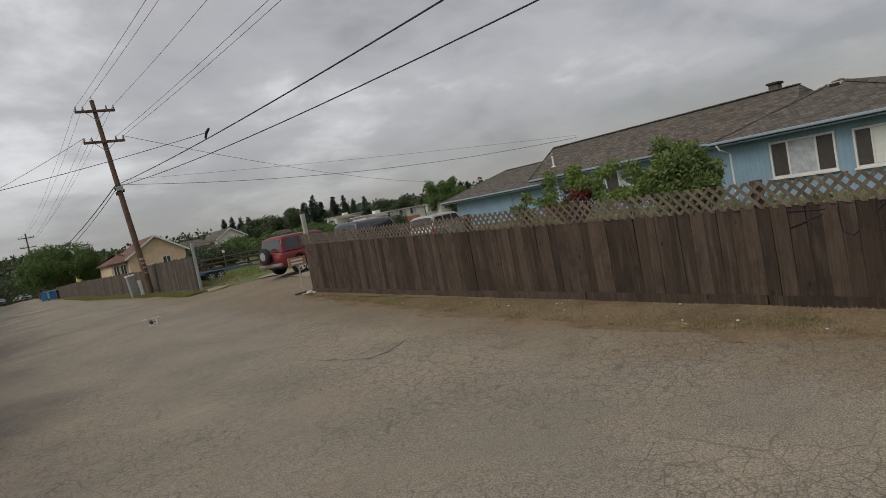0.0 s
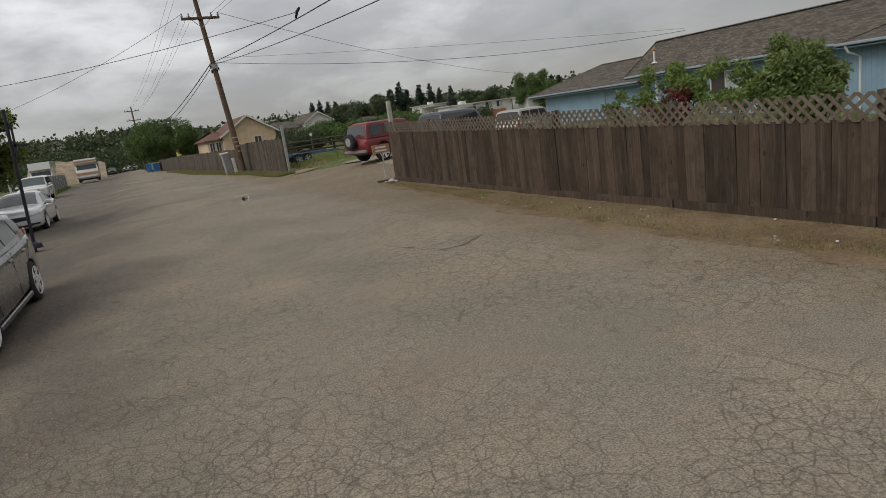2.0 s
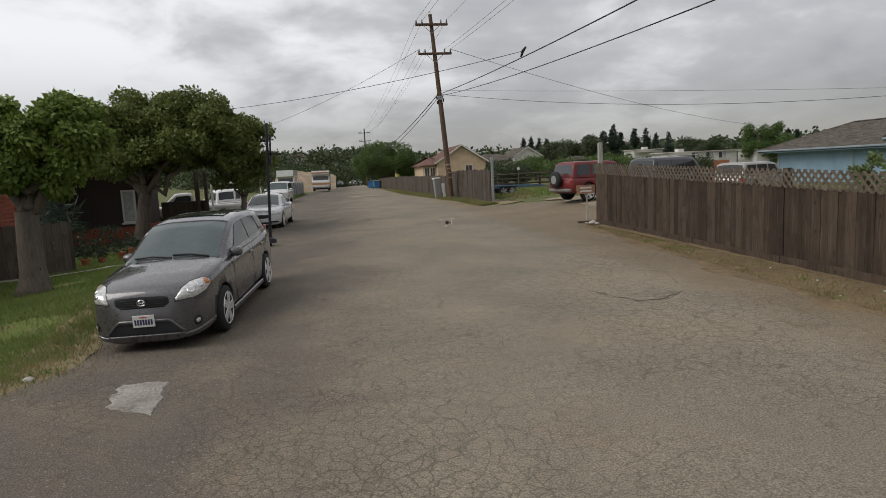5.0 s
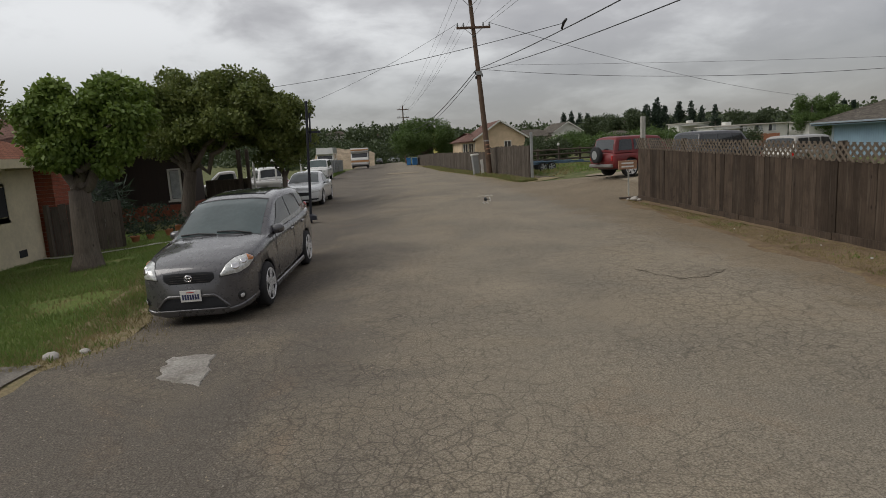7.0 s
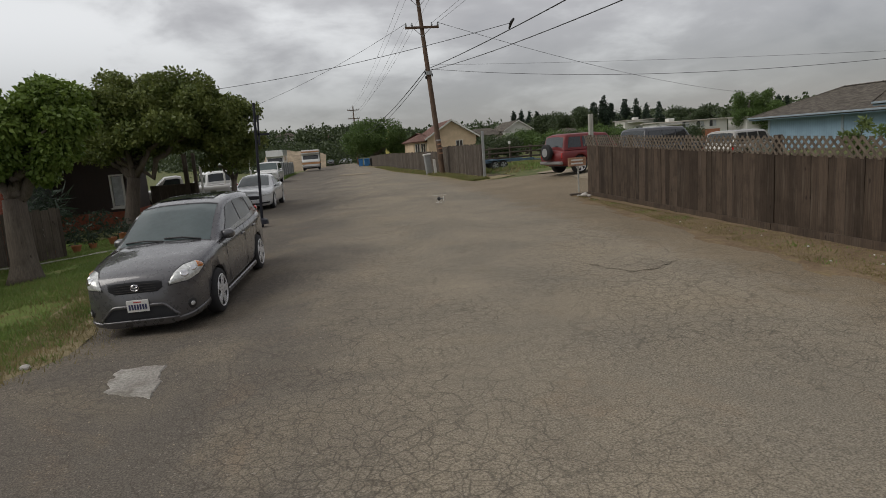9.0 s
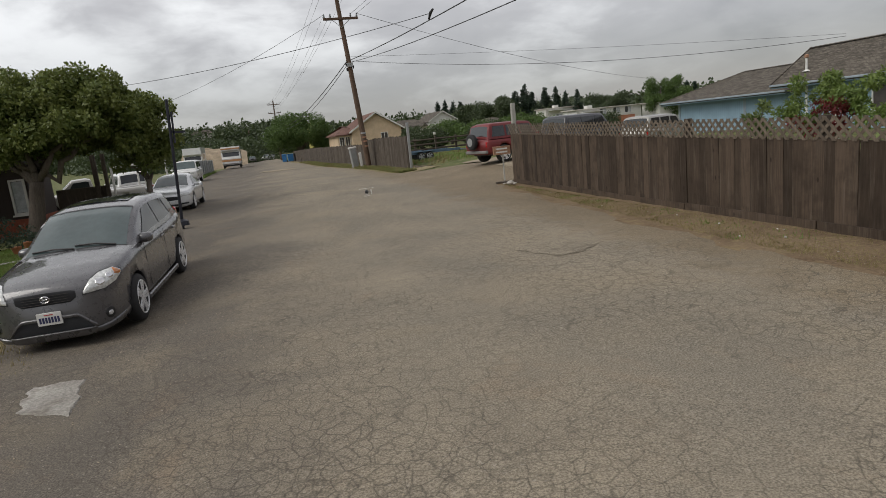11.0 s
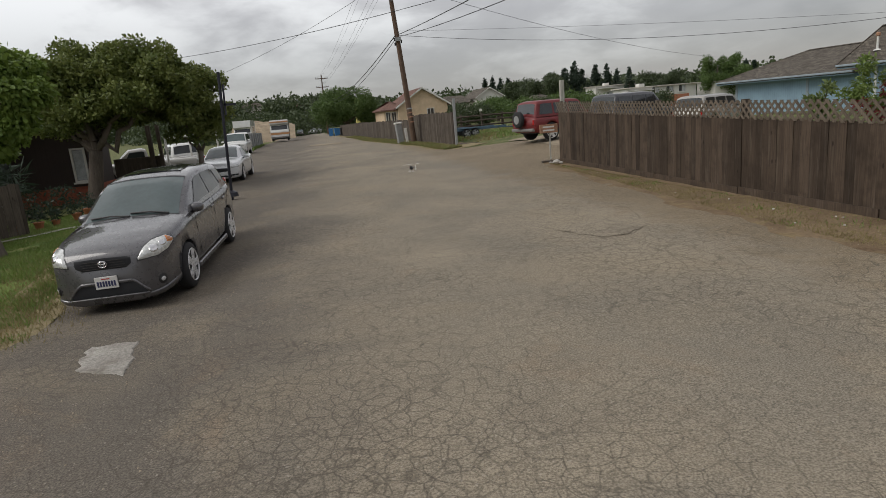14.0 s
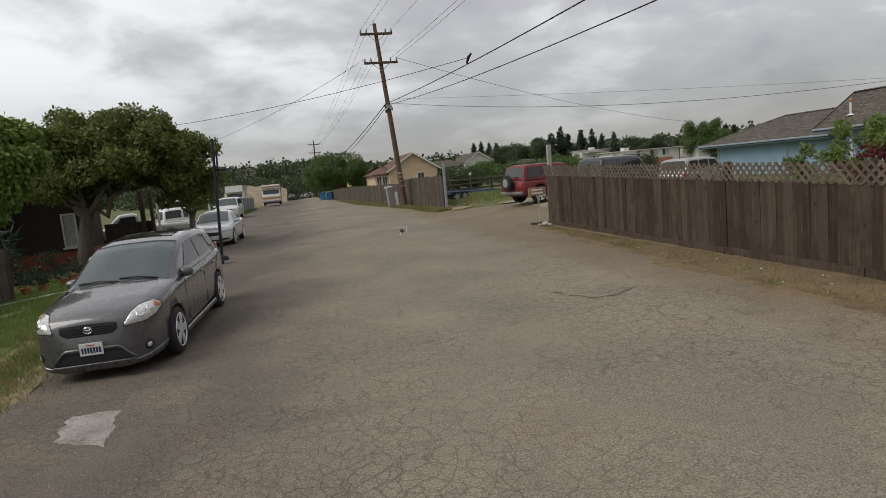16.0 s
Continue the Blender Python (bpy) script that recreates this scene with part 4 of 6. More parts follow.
def sedan():
    c = Car("silver_sedan", "silver sedan parked beside the rough verge",
            [(2.43, 0.42, 0.26, 0.68), (2.40, 0.62, 0.22, 0.72), (2.30, 0.76, 0.19, 0.77), (2.05, 0.87, 0.18, 0.83), (1.5, 0.91, 0.18, 0.90), (1.0, 0.92, 0.18, 0.95), (0, 0.92, 0.18, 0.95), (-1.2, 0.92, 0.2, 0.97), (-1.9, 0.89, 0.24, 1.0), (-2.3, 0.8, 0.28, 0.97), (-2.43, 0.66, 0.34, 0.88)],
            [(1.15, 0.83, 0.93, 0.74, 0.96), (0.8, 0.84, 0.94, 0.68, 1.14), (0.35, 0.85, 0.94, 0.62, 1.36), (0.05, 0.85, 0.94, 0.60, 1.44), (-0.5, 0.85, 0.95, 0.59, 1.47), (-1.0, 0.84, 0.96, 0.59, 1.42), (-1.5, 0.82, 0.97, 0.62, 1.22), (-1.95, 0.78, 0.99, 0.68, 1.02)],
            "paint_silver", pose(-3.05, 22.2, -0.13, 0, 0, 178), (1.40, -1.38), 0.33, 0.21)
    c.patch("windscreen", 1.05, 0.12, -0.47, 0.47, M["glass_pale"], 0.006, 12, 10)
    c.patch("rear_window", -1.05, -1.85, -0.45, 0.45, M["glass"], 0.006, 8, 8)
    for s in (-1, 1):
        c.glass("front_window", [(0.70, 0.93), (0.02, 0.58), (-0.36, 0.58), (-0.38, 0.93)], s)
        c.glass("rear_window_side", [(-0.45, 0.93), (-0.43, 0.58), (-1.02, 0.6), (-1.32, 0.92)], s)
        c.inlay("headlight", s, 30, 10, -0.80, -0.30, lambda a: 0.175 + 0.12 * (a + 0.8), lambda a: 0.26 + 0.2 * (a + 0.8), M["lens"], 0.014, "", 14)
        c.front("fog_trim", *((0.5, 0.8) if s > 0 else (-0.8, -0.5)), lambda x: 0.30, lambda x: 0.36, M["dark"], 0.014, 0, "", 6)
    c.inlay("grille", 1, 0, 0, -0.46, 0.46, lambda x: 0.47 + 0.06 * abs(x), lambda x: 0.645 - 0.04 * abs(x), M["dark"], 0.012, "dark blue-black grille", 20)
    c.inlay("air_intake", 1, 0, 0, -0.55, 0.55, lambda x: 0.26, lambda x: 0.33, M["dark"], 0.012)
    plate = part("number_plate", box(-0.155, 0.155, 2.445, 2.46, 0.37, 0.47), M["plate"], c.t)
    part("plate_bar", box(-0.11, 0.11, 2.46, 2.463, 0.39, 0.44), M["ink"], plate)
    mirror(c, 0.88, 0.62, 0.98)


def boxy(name, label, L, W, H, paint, m, rear_spare=False, long_roof=True, r=0.36, belt=1.05, hood=0.95, tail_h=None, rim="alloy", bed=False):
    """A boxy off-roader, van or pickup."""
    h = L / 2
    hw = W / 2
    rows = [(h, hw * 0.86, 0.42, hood - 0.12), (h - 0.06, hw * 0.95, 0.38, hood - 0.05), (h - 0.25, hw, 0.34, hood), (h * 0.42, hw, 0.34, belt), (-h * 0.3, hw, 0.34, belt), (-h + 0.15, hw, 0.38, belt), (-h + 0.04, hw * 0.97, 0.40, belt - 0.02), (-h, hw * 0.93, 0.44, belt - 0.06)]
    back = -h + 0.1 if not bed else -h * 0.12
    cab = [(h * 0.50, hw * 0.93, belt - 0.02, hw * 0.88, belt + 0.02), (h * 0.36, hw * 0.93, belt, hw * 0.84, belt + (H - belt) * 0.55), (h * 0.24, hw * 0.93, belt, hw * 0.80, H - 0.04), (0, hw * 0.93, belt, hw * 0.79, H), (back + 0.35, hw * 0.93, belt, hw * 0.79, H), (back + 0.12, hw * 0.92, belt, hw * 0.79, H - 0.06), (back, hw * 0.92, belt - 0.02, hw * 0.84, belt + 0.04)]
    c = Car(name, label, rows, cab, paint, m, (h - 0.85, -h + 0.92), r, 0.24, None, 6, rim)
    c.patch("windscreen", h * 0.47, h * 0.26, -0.47, 0.47, M["glass_pale"], 0.006, 8, 8)
    c.patch("rear_window", back + 0.105, back + 0.02, -0.45, 0.45, M["glass"], 0.012, 5, 8)
    for s in (-1, 1):
        c.glass("front_window", [(h * 0.36, 0.92), (h * 0.22, 0.58), (-0.1, 0.58), (-0.1, 0.92)], s)
        if not bed:
            c.glass("rear_door_window", [(-0.2, 0.92), (-0.2, 0.58), (-h * 0.45, 0.58), (-h * 0.45, 0.92)], s)
            c.glass("quarter_window", [(-h * 0.50, 0.92), (-h * 0.50, 0.58), (-h + 0.42, 0.58), (-h + 0.30, 0.92)], s)
        part("tail_light", moved(box(-0.05, 0.05, -0.03, 0.06, -0.12, 0.12, 0.01), pose(s * hw * 0.86, -h + 0.005, belt - 0.22)), M["redlens"], c.t)
        part("headlight", moved(box(-0.14, 0.14, -0.05, 0.02, -0.07, 0.07, 0.015), pose(s * hw * 0.66, h - 0.0, hood - 0.2)), M["lens"], c.t)
        part("door_seam", moved(tube([(0, -0.15, 0.45), (0, -0.15, belt - 0.03)], 0.005, 5), pose(s * hw, 0, 0)), M["black"], c.t)
    part("rear_bumper", box(-hw * 0.92, hw * 0.92, -h - 0.10, -h + 0.05, 0.44, 0.58, 0.03), M["cladding"], c.t)
    part("front_bumper", box(-hw * 0.92, hw * 0.92, h - 0.05, h + 0.10, 0.40, 0.55, 0.03), M["cladding"], c.t)
    part("grille", box(-hw * 0.5, hw * 0.5, h - 0.04, h + 0.012, hood - 0.28, hood - 0.12, 0.01), M["black"], c.t)
    mirror(c, hw, h * 0.34, belt + 0.08)
    if rear_spare:
        sp = part("spare_wheel", moved(lathe([(-0.1, 0.2), (-0.1, 0.32), (-0.06, 0.355), (0.06, 0.355), (0.1, 0.32), (0.1, 0.2)], 28, "y"), pose(-0.12, -h - 0.17, 0.98)), M["tyre"], c.t, "spare wheel on the tailgate", True)
        part("spare_rim", moved(lathe([(-0.11, 0.19), (-0.06, 0.06)], 20, "y"), pose(-0.12, -h - 0.17, 0.98)), M["steel"], sp)
    return c


# ---- board fence with lattice ----
def fence_x(y):
    return 5.88 + 0.026 * (y - 2)


def fence_top(y):
    return 1.16 + 0.025 * y if y > -2 else 1.11


def build_fence():
    rng = random.Random(5)
    t = thing("board_fence", "weathered brown board fence with a lattice top", "fence", pose(0, 0, 0), kind="structure")
    shapes = []
    for i in range(7):
        w = 0.128 + 0.004 * i
        v, f = box(-0.010, 0.010, -w / 2, w / 2, 0, 1, 0.0)
        v = [(x + (0.004 * math.sin(i + 3 * y) if z > 0.5 else 0), y + (rng.uniform(-0.003, 0.003)), z) for x, y, z in v]
        me = bpy.data.meshes.new("board")
        me.from_pydata(v, [], f)
        me.materials.append(M["fence"])
        shapes.append((w, me))
    y = 15.12
    lat = 0.30
    while y > -13:
        w, me = rng.choice(shapes)
        ob = new("board", me)
        ob.parent = t
        yc = y - w / 2
        z0 = 0.05 + rng.uniform(-0.02, 0.02)
        ob.matrix_basis = Matrix.Translation((fence_x(yc) + rng.uniform(-0.006, 0.006), yc, z0)) @ Matrix.Rotation(rng.uniform(-0.012, 0.012), 4, "X") @ Matrix.Rotation(rng.uniform(-0.03, 0.03), 4, "Z") @ Matrix.Diagonal((1, 1, fence_top(yc) - lat + 0.03 - z0 + rng.uniform(-0.012, 0.012), 1))
        y -= w + rng.choice((0.001, 0.002, 0.003, 0.006, 0.012))
    ys = [15.1 - 2.4 * i for i in range(12)]
    for a, b in zip(ys[:-1], ys[1:]):
        for z0 in (0.30, 0.82):
            v, f = box(0, 0.038, b, a, z0, z0 + 0.085)
            part("rail", ([(x + fence_x(yy) + 0.014, yy, z) for x, yy, z in v], f), M["fence"], t)
        v, f = box(-0.038, -0.012, b + 0.01, a - 0.01, -0.02, 0.085 + rng.uniform(-0.015, 0.015))
        part("kickboard", ([(x + fence_x(yy), yy, z) for x, yy, z in v], f), M["fence"], t)
        for z0, hgt in ((-lat + 0.0, 0.022),):
            v, f = box(0.013, 0.035, b, a, z0, z0 + hgt)
            part("lattice_rail", ([(x + fence_x(yy), yy, z + fence_top(yy)) for x, yy, z in v], f), M["fence"], t)
        bits = []
        for sgn, off in ((1, -0.024), (-1, -0.014)):
            s = b - lat
            while s < a + lat:
                p0, p1 = (s, -lat + 0.015), (s + sgn * (lat - 0.03), -0.02)
                if sgn < 0:
                    p0, p1 = (s + lat - 0.03, -lat + 0.015), (s, -0.02)
                q = [p0, p1]
                ok = b <= s < a
                if ok:
                    hw = 0.024
                    quad = [(q[0][0] - hw, q[0][1]), (q[0][0] + hw, q[0][1]), (q[1][0] + hw, q[1][1]), (q[1][0] - hw, q[1][1])]
                    v = [(fence_x(yy) + off + d, yy, zz + fence_top(yy)) for d in (0, 0.009) for yy, zz in quad]
                    bits.append((v, [(0, 1, 2, 3), (7, 6, 5, 4), (0, 4, 5, 1), (1, 5, 6, 2), (2, 6, 7, 3), (3, 7, 4, 0)]))
                s += 0.125
        part("lattice_panel", join(*bits), M["lattice"], t, "diagonal lattice panel")
        v, f = box(0.015, 0.10, a - 0.045, a + 0.045, -0.1, fence_top(a) - 0.01, 0.004)
        part("post", ([(x + fence_x(yy), yy, z) for x, yy, z in v], f), M["greywood"], t)
    # worn mark and sprayed strokes on the boards
    part("paint_drip", slab([(fence_x(6.3) - 0.016, 5.27), (fence_x(6.3) - 0.016, 5.30), (fence_x(6.3) - 0.012, 5.31), (fence_x(6.3) - 0.012, 5.27)], 0.86, 1.03), M["litter"], t, "white paint drip")
    strokes = [[(2.95, 1.0), (2.60, 0.99)], [(2.93, 0.84), (2.62, 0.95)], [(2.72, 1.02), (2.76, 0.72)], [(2.50, 1.0), (2.48, 0.78), (2.40, 0.74), (2.33, 0.8), (2.34, 1.0)],
               [(2.02, 0.98), (2.12, 1.01), (2.22, 0.92), (2.20, 0.78), (2.08, 0.74), (2.0, 0.80)], [(1.90, 1.0), (1.88, 0.74)], [(1.66, 0.98), (1.88, 0.86), (1.58, 0.72)]]
    for i, s in enumerate(strokes):
        part("spray_stroke", tube([(fence_x(yy) - 0.0125, yy - 0.12, z - 0.10) for yy, z in s], 0.008, 6), M["spray"], t, "faded sprayed stroke")
    return t


build_fence()


def plain_fence(name, label, pts, height, mat, board=0.15, seed=1, cat="fence", z=None):
    """A close-boarded fence along a line of (x, y), panel by panel."""
    rng = random.Random(seed)
    t = thing(name, label, cat, pose(0, 0, 0), kind="structure")
    for (x0, y0), (x1, y1) in zip(pts[:-1], pts[1:]):
        L = math.hypot(x1 - x0, y1 - y0)
        d, nrm = ((x1 - x0) / L, (y1 - y0) / L), (-(y1 - y0) / L, (x1 - x0) / L)
        panels = max(1, round(L / 2.4))
        for k in range(panels):
            bits = []
            s, end = L * k / panels, L * (k + 1) / panels
            while s < end - 0.02:
                w = min(board * rng.uniform(0.9, 1.08), end - s)
                xm, ym = x0 + d[0] * (s + w / 2), y0 + d[1] * (s + w / 2)
                gz = ground_z(xm, ym) if z is None else z
                top, off = gz + height + rng.uniform(-0.03, 0.03), rng.uniform(-0.006, 0.006)
                vv, ff = box(-0.011, 0.011, -w / 2 + 0.004, w / 2 - 0.004, gz - 0.02, top)
                ang = math.atan2(-d[0], d[1])
                bits.append(([(xm + off * nrm[0] + a * math.cos(ang) - b * math.sin(ang), ym + off * nrm[1] + a * math.sin(ang) + b * math.cos(ang), c) for a, b, c in vv], ff))
                s += w
            part("fence_panel", join(*bits), mat, t)
            px, py = x0 + d[0] * L * k / panels, y0 + d[1] * L * k / panels
            gz = ground_z(px, py)
            part("post", box(px + 0.02, px + 0.11, py - 0.045, py + 0.045, gz - 0.1, gz + height + 0.02, 0.005), mat, t)
    return t


plain_fence("grey_fence", "tall grey board fence at the field corner", [(5.88, 26.0), (5.12, 32.2)], 1.36, M["greywood"], seed=2)
plain_fence("long_grey_fence", "long low grey board fence along the street", [(5.08, 32.4), (4.05, 41.6), (3.3, 63.0), (3.0, 70.0)], 1.12, M["greywood"], seed=3)
plain_fence("side_fence", "dark board fence beside the cream house", [(-7.62, 13.9), (-6.4, 14.9)], 1.15, M["greywood"], seed=4)


def posts():
    t = thing("gate_post", "tall weathered grey post at the fence corner", "post", pose(6.36, 15.2, 0))
    part("shaft", box(-0.05, 0.05, -0.05, 0.05, -0.1, 2.05, 0.006), M["post_grey"], t)
    part("base_board", box(-0.62, -0.02, -0.06, 0.06, 0.0, 0.05, 0.006), M["greywood"], t)
    t = thing("far_gate_post", "pale grey gate post at the end of the grey fence", "post", pose(5.95, 25.9, 0))
    part("shaft", box(-0.05, 0.05, -0.05, 0.05, -0.1, 2.0, 0.006), M["steel"], t)
    t = thing("board_sign", "faded orange board on a white stake", "sign", pose(6.25, 15.9, 0, 0, 0, 4))
    part("panel", box(-0.28, 0.24, -0.02, 0.02, 0.72, 0.95, 0.004), M["orange"], t, "peeling orange board")
    for z in (0.77, 0.86):
        part("lettering_bar", box(-0.2, 0.14, -0.024, -0.02, z, z + 0.04), M["plate"], t)
    part("stake", box(0.0, 0.04, 0.02, 0.045, -0.1, 0.95, 0.004), M["post_grey"], t)
    rng = random.Random(3)
    for x, y, r in ((5.95, 14.75, 0.10), (6.02, 14.62, 0.06), (5.85, 14.9, 0.045), (-2.95, 5.15, 0.07), (-2.75, 5.3, 0.05)):
        bm = bmesh.new()
        bmesh.ops.create_icosphere(bm, subdivisions=2, radius=r)
        for v in bm.verts:
            v.co *= 1 + 0.3 * noise.noise(v.co * 9 + Vector((x, y, 0)))
            v.co.z *= 0.6
        me = bpy.data.meshes.new("rock")
        bm.to_mesh(me)
        bm.free()
        me.materials.append(M["rock"])
        ob = new("rock", me)
        ob.matrix_basis = WORLD @ pose(x, y, ground_z(x, y) + r * 0.35, 0, 0, rng.uniform(0, 360))
        tagged(ob, "small pale rock in the dirt", "rock", "loose rocks")
    t = thing("timber_edging", "old timber lying along the field edge", "timber", pose(0, 0, 0))
    part("log", tube([(6.1, 25.8, 0.06), (7.0, 25.2, 0.05), (8.1, 24.9, 0.06)], 0.07, 8), M["greywood"], t)


posts()


# ---- utility poles and cables ----
def utility_pole(name, label, base, lean, height, arms, rings=True):
    t = thing(name, label, "utility pole", pose(*base))
    top = Vector((lean * height, 0, height))
    part("shaft", tube([(0, 0, -0.3), tuple(top * 0.3), tuple(top * 0.6), tuple(top)], [0.142, 0.130, 0.112, 0.088], 14), M["pole"], t)
    for z, half in arms:
        p = top * (z / height)
        arm = part("crossarm", box(p.x - half, p.x + half, -0.15, -0.05, z - 0.055, z + 0.055, 0.008), M["pole"], t)
        for k in (-1, -0.62, 0.62, 1):
            part("insulator", moved(lathe([(0, 0.03), (0.05, 0.045), (0.08, 0.05), (0.10, 0.03), (0.16, 0.035), (0.19, 0.02)], 10, "z"), pose(p.x + k * (half - 0.05), -0.1, z + 0.05)), M["insulator"], arm)
        for s in (-1, 1):
            part("brace", tube([(p.x + s * half * 0.5, -0.12, z - 0.05), (p.x, -0.1, z - 0.42)], 0.014, 5), M["steel"], t)
    part("top_pin", tube([tuple(top), (top.x, 0, height + 0.16)], 0.02, 6), M["steel"], t)
    part("transformer_bracket", box(top.x * 0.55 - 0.14, top.x * 0.55 + 0.14, -0.2, -0.08, height * 0.545, height * 0.565), M["steel"], t)
    for k in range(3):
        p = top * (0.53 + 0.012 * k)
        part("cable_clamp", moved(lathe([(-0.06, 0.03), (0.06, 0.045), (0.1, 0.02)], 8, "z"), pose(p.x + (0.16 if k % 2 else -0.16), -0.06, p.z)), M["black"], t)
    if rings:
        for z in (1.05, 1.3, 1.5, 1.7):
            p = top * (z / height)
            part("marker_band", moved(lathe([(0, 0.142), (0.07, 0.141)], 16, "z"), pose(p.x, 0, z)), M["orange"] if z < 1.6 else M["steel"], t)
    return t


POLE = (4.92, 30.8, 0.05)
LEAN = -0.075
utility_pole("utility_pole", "leaning brown wooden utility pole with two crossarms", POLE, LEAN, 9.05, ((8.55, 0.80), (7.17, 0.83)))
utility_pole("utility_pole", "far wooden utility pole down the street", (2.3, 101, -0.6), 0.0, 9.2, ((8.6, 0.95), (7.3, 0.95)), False)
t = thing("light_pole", "distant pole with a short arm", "utility pole", pose(0.2, 170, -1.1))
part("shaft", tube([(0, 0, -0.3), (0, 0, 6.5)], [0.14, 0.1], 8), M["steel"], t)
part("head", box(-0.5, 0.5, -0.2, 0.2, 6.3, 6.7, 0.03), M["steel"], t)


def cable(a, b, sag, r, mat="wire", name="overhead_cable", label="black overhead cable between poles", n=40):
    a, b = Vector(a), Vector(b)
    pts = [a + (b - a) * s - Vector((0, 0, 4 * sag * s * (1 - s))) for s in lin(0, 1, n)]
    tagged(part(name, tube(pts, r, 6), M[mat], None, smooth=True), label, "cable", "overhead cables")


def arm_at(z, k):
    return (POLE[0] + LEAN * z + k, POLE[1] - 0.1, POLE[2] + z + (0.2 if z > 6 else 0))


BACK_X, BACK_Y = 7.3, -38.0
cable(arm_at(5.25, 0.1), (BACK_X, BACK_Y, 5.3), 1.0, 0.015)
cable(arm_at(5.15, 0.12), (BACK_X + 0.4, BACK_Y, 5.1), 1.45, 0.012)
for k in (-0.75, -0.45, 0.75):
    cable(arm_at(8.55, k), (BACK_X - 0.2 + k, BACK_Y, 8.8), 0.9, 0.007, "wire_thin")
    cable(arm_at(8.55, k), (2.3 + k, 101, 8.2), 0.9, 0.007, "wire_thin")
for k in (0.5, 0.78):
    cable(arm_at(7.17, k), (BACK_X + k, BACK_Y, 7.4), 0.9, 0.007, "wire_thin")
    cable(arm_at(7.17, -k), (2.3 - k, 101, 6.9), 0.9, 0.006, "wire_thin")
cable(arm_at(5.2, -0.1), (2.2, 101, 4.7), 1.1, 0.022)
cable(arm_at(5.05, -0.1), (2.2, 101, 4.5), 1.3, 0.016)
SPLICE = (5.12, 17.75, 4.85)
cable(SPLICE, (-9.2, 30.0, 4.6), 0.35, 0.009, label="thin service cable crossing the street")
cable(arm_at(7.17, -0.8), (-9.0, 46, 4.4), 0.5, 0.009, "wire_thin", label="thin service cable crossing the street")
cable(arm_at(5.2, 0.1), (24.5, 21.4, 3.75), 0.55, 0.010, label="service cable to the blue house")
cable(arm_at(5.4, 0.1), (24.5, 21.4, 3.85), 0.1, 0.006, "wire_thin", label="service cable to the blue house")
cable(arm_at(7.17, 0.8), (40.0, 56.0, 4.4), 0.55, 0.010, label="service cable to the far homes")
part("cable_splice", tube([(5.10, 17.9, 4.72), (5.12, 17.75, 4.86), (5.16, 17.6, 4.93)], [0.03, 0.045, 0.03], 8), M["wire"], None)
tagged(bpy.data.objects["cable_splice"], "small dark splice box on the cable", "cable splice")


# ---- houses ----
def window(parent, origin, along, w, h, panes, depth=0.06, frame="white", sill=True):
    """A window set on a wall: origin is its lower corner, along the unit direction; outward is to the right of along."""
    a = Vector((*along, 0)).normalized()
    out = Vector((a.y, -a.x, 0))
    o = Vector(origin)

    def bx(s0, s1, d0, d1, z0, z1):
        v, f = box(s0, s1, d0, d1, z0, z1)
        return [tuple(o + a * x + out * y + Vector((0, 0, z))) for x, y, z in v], f
    win = part("window", bx(0.02, w - 0.02, -0.04, 0.012, 0.02, h - 0.02), M["dark"], parent)
    bars = [bx(-0.06, w + 0.06, 0.0, depth, -0.06, 0.0), bx(-0.06, w + 0.06, 0.0, depth, h, h + 0.06), bx(-0.06, 0, 0.0, depth, 0, h), bx(w, w + 0.06, 0.0, depth, 0, h)]
    part("window_frame", join(*bars), M[frame], win)
    s = 0
    for i, (frac, mat) in enumerate(panes):
        e = s + frac * w
        part("pane", bx(s + 0.01, e - 0.01, 0.012, 0.020, 0.01, h - 0.01), M[mat], win)
        if i:
            part("mullion", bx(s - 0.025, s + 0.025, 0.012, depth * 0.8, 0, h), M[frame], win)
        s = e
    if sill:
        part("window_sill", bx(-0.1, w + 0.1, 0.0, depth + 0.06, -0.11, -0.06), M[frame], win)
    return win


def hip_roof(x0, x1, y0, y1, ze, zr, rx0, rx1, ry0, ry1, thick=0.12):
    """A roof over an eave rectangle with its ridge from (rx0, ry0) to (rx1, ry1)."""
    v = [(x0, y0, ze), (x1, y0, ze), (x1, y1, ze), (x0, y1, ze), (rx0, ry0, zr), (rx1, ry1, zr)]
    v += [(x, y, z - thick) for x, y, z in v[:4]]
    if abs(ry1 - ry0) >= abs(rx1 - rx0):
        f = [(0, 1, 4), (1, 2, 5, 4), (2, 3, 5), (3, 0, 4, 5)]
    else:
        f = [(0, 1, 5, 4), (1, 2, 5), (2, 3, 4, 5), (3, 0, 4)]
    return v, f + [(0, 6, 7, 1), (1, 7, 8, 2), (2, 8, 9, 3), (3, 9, 6, 0), (9, 8, 7, 6)]


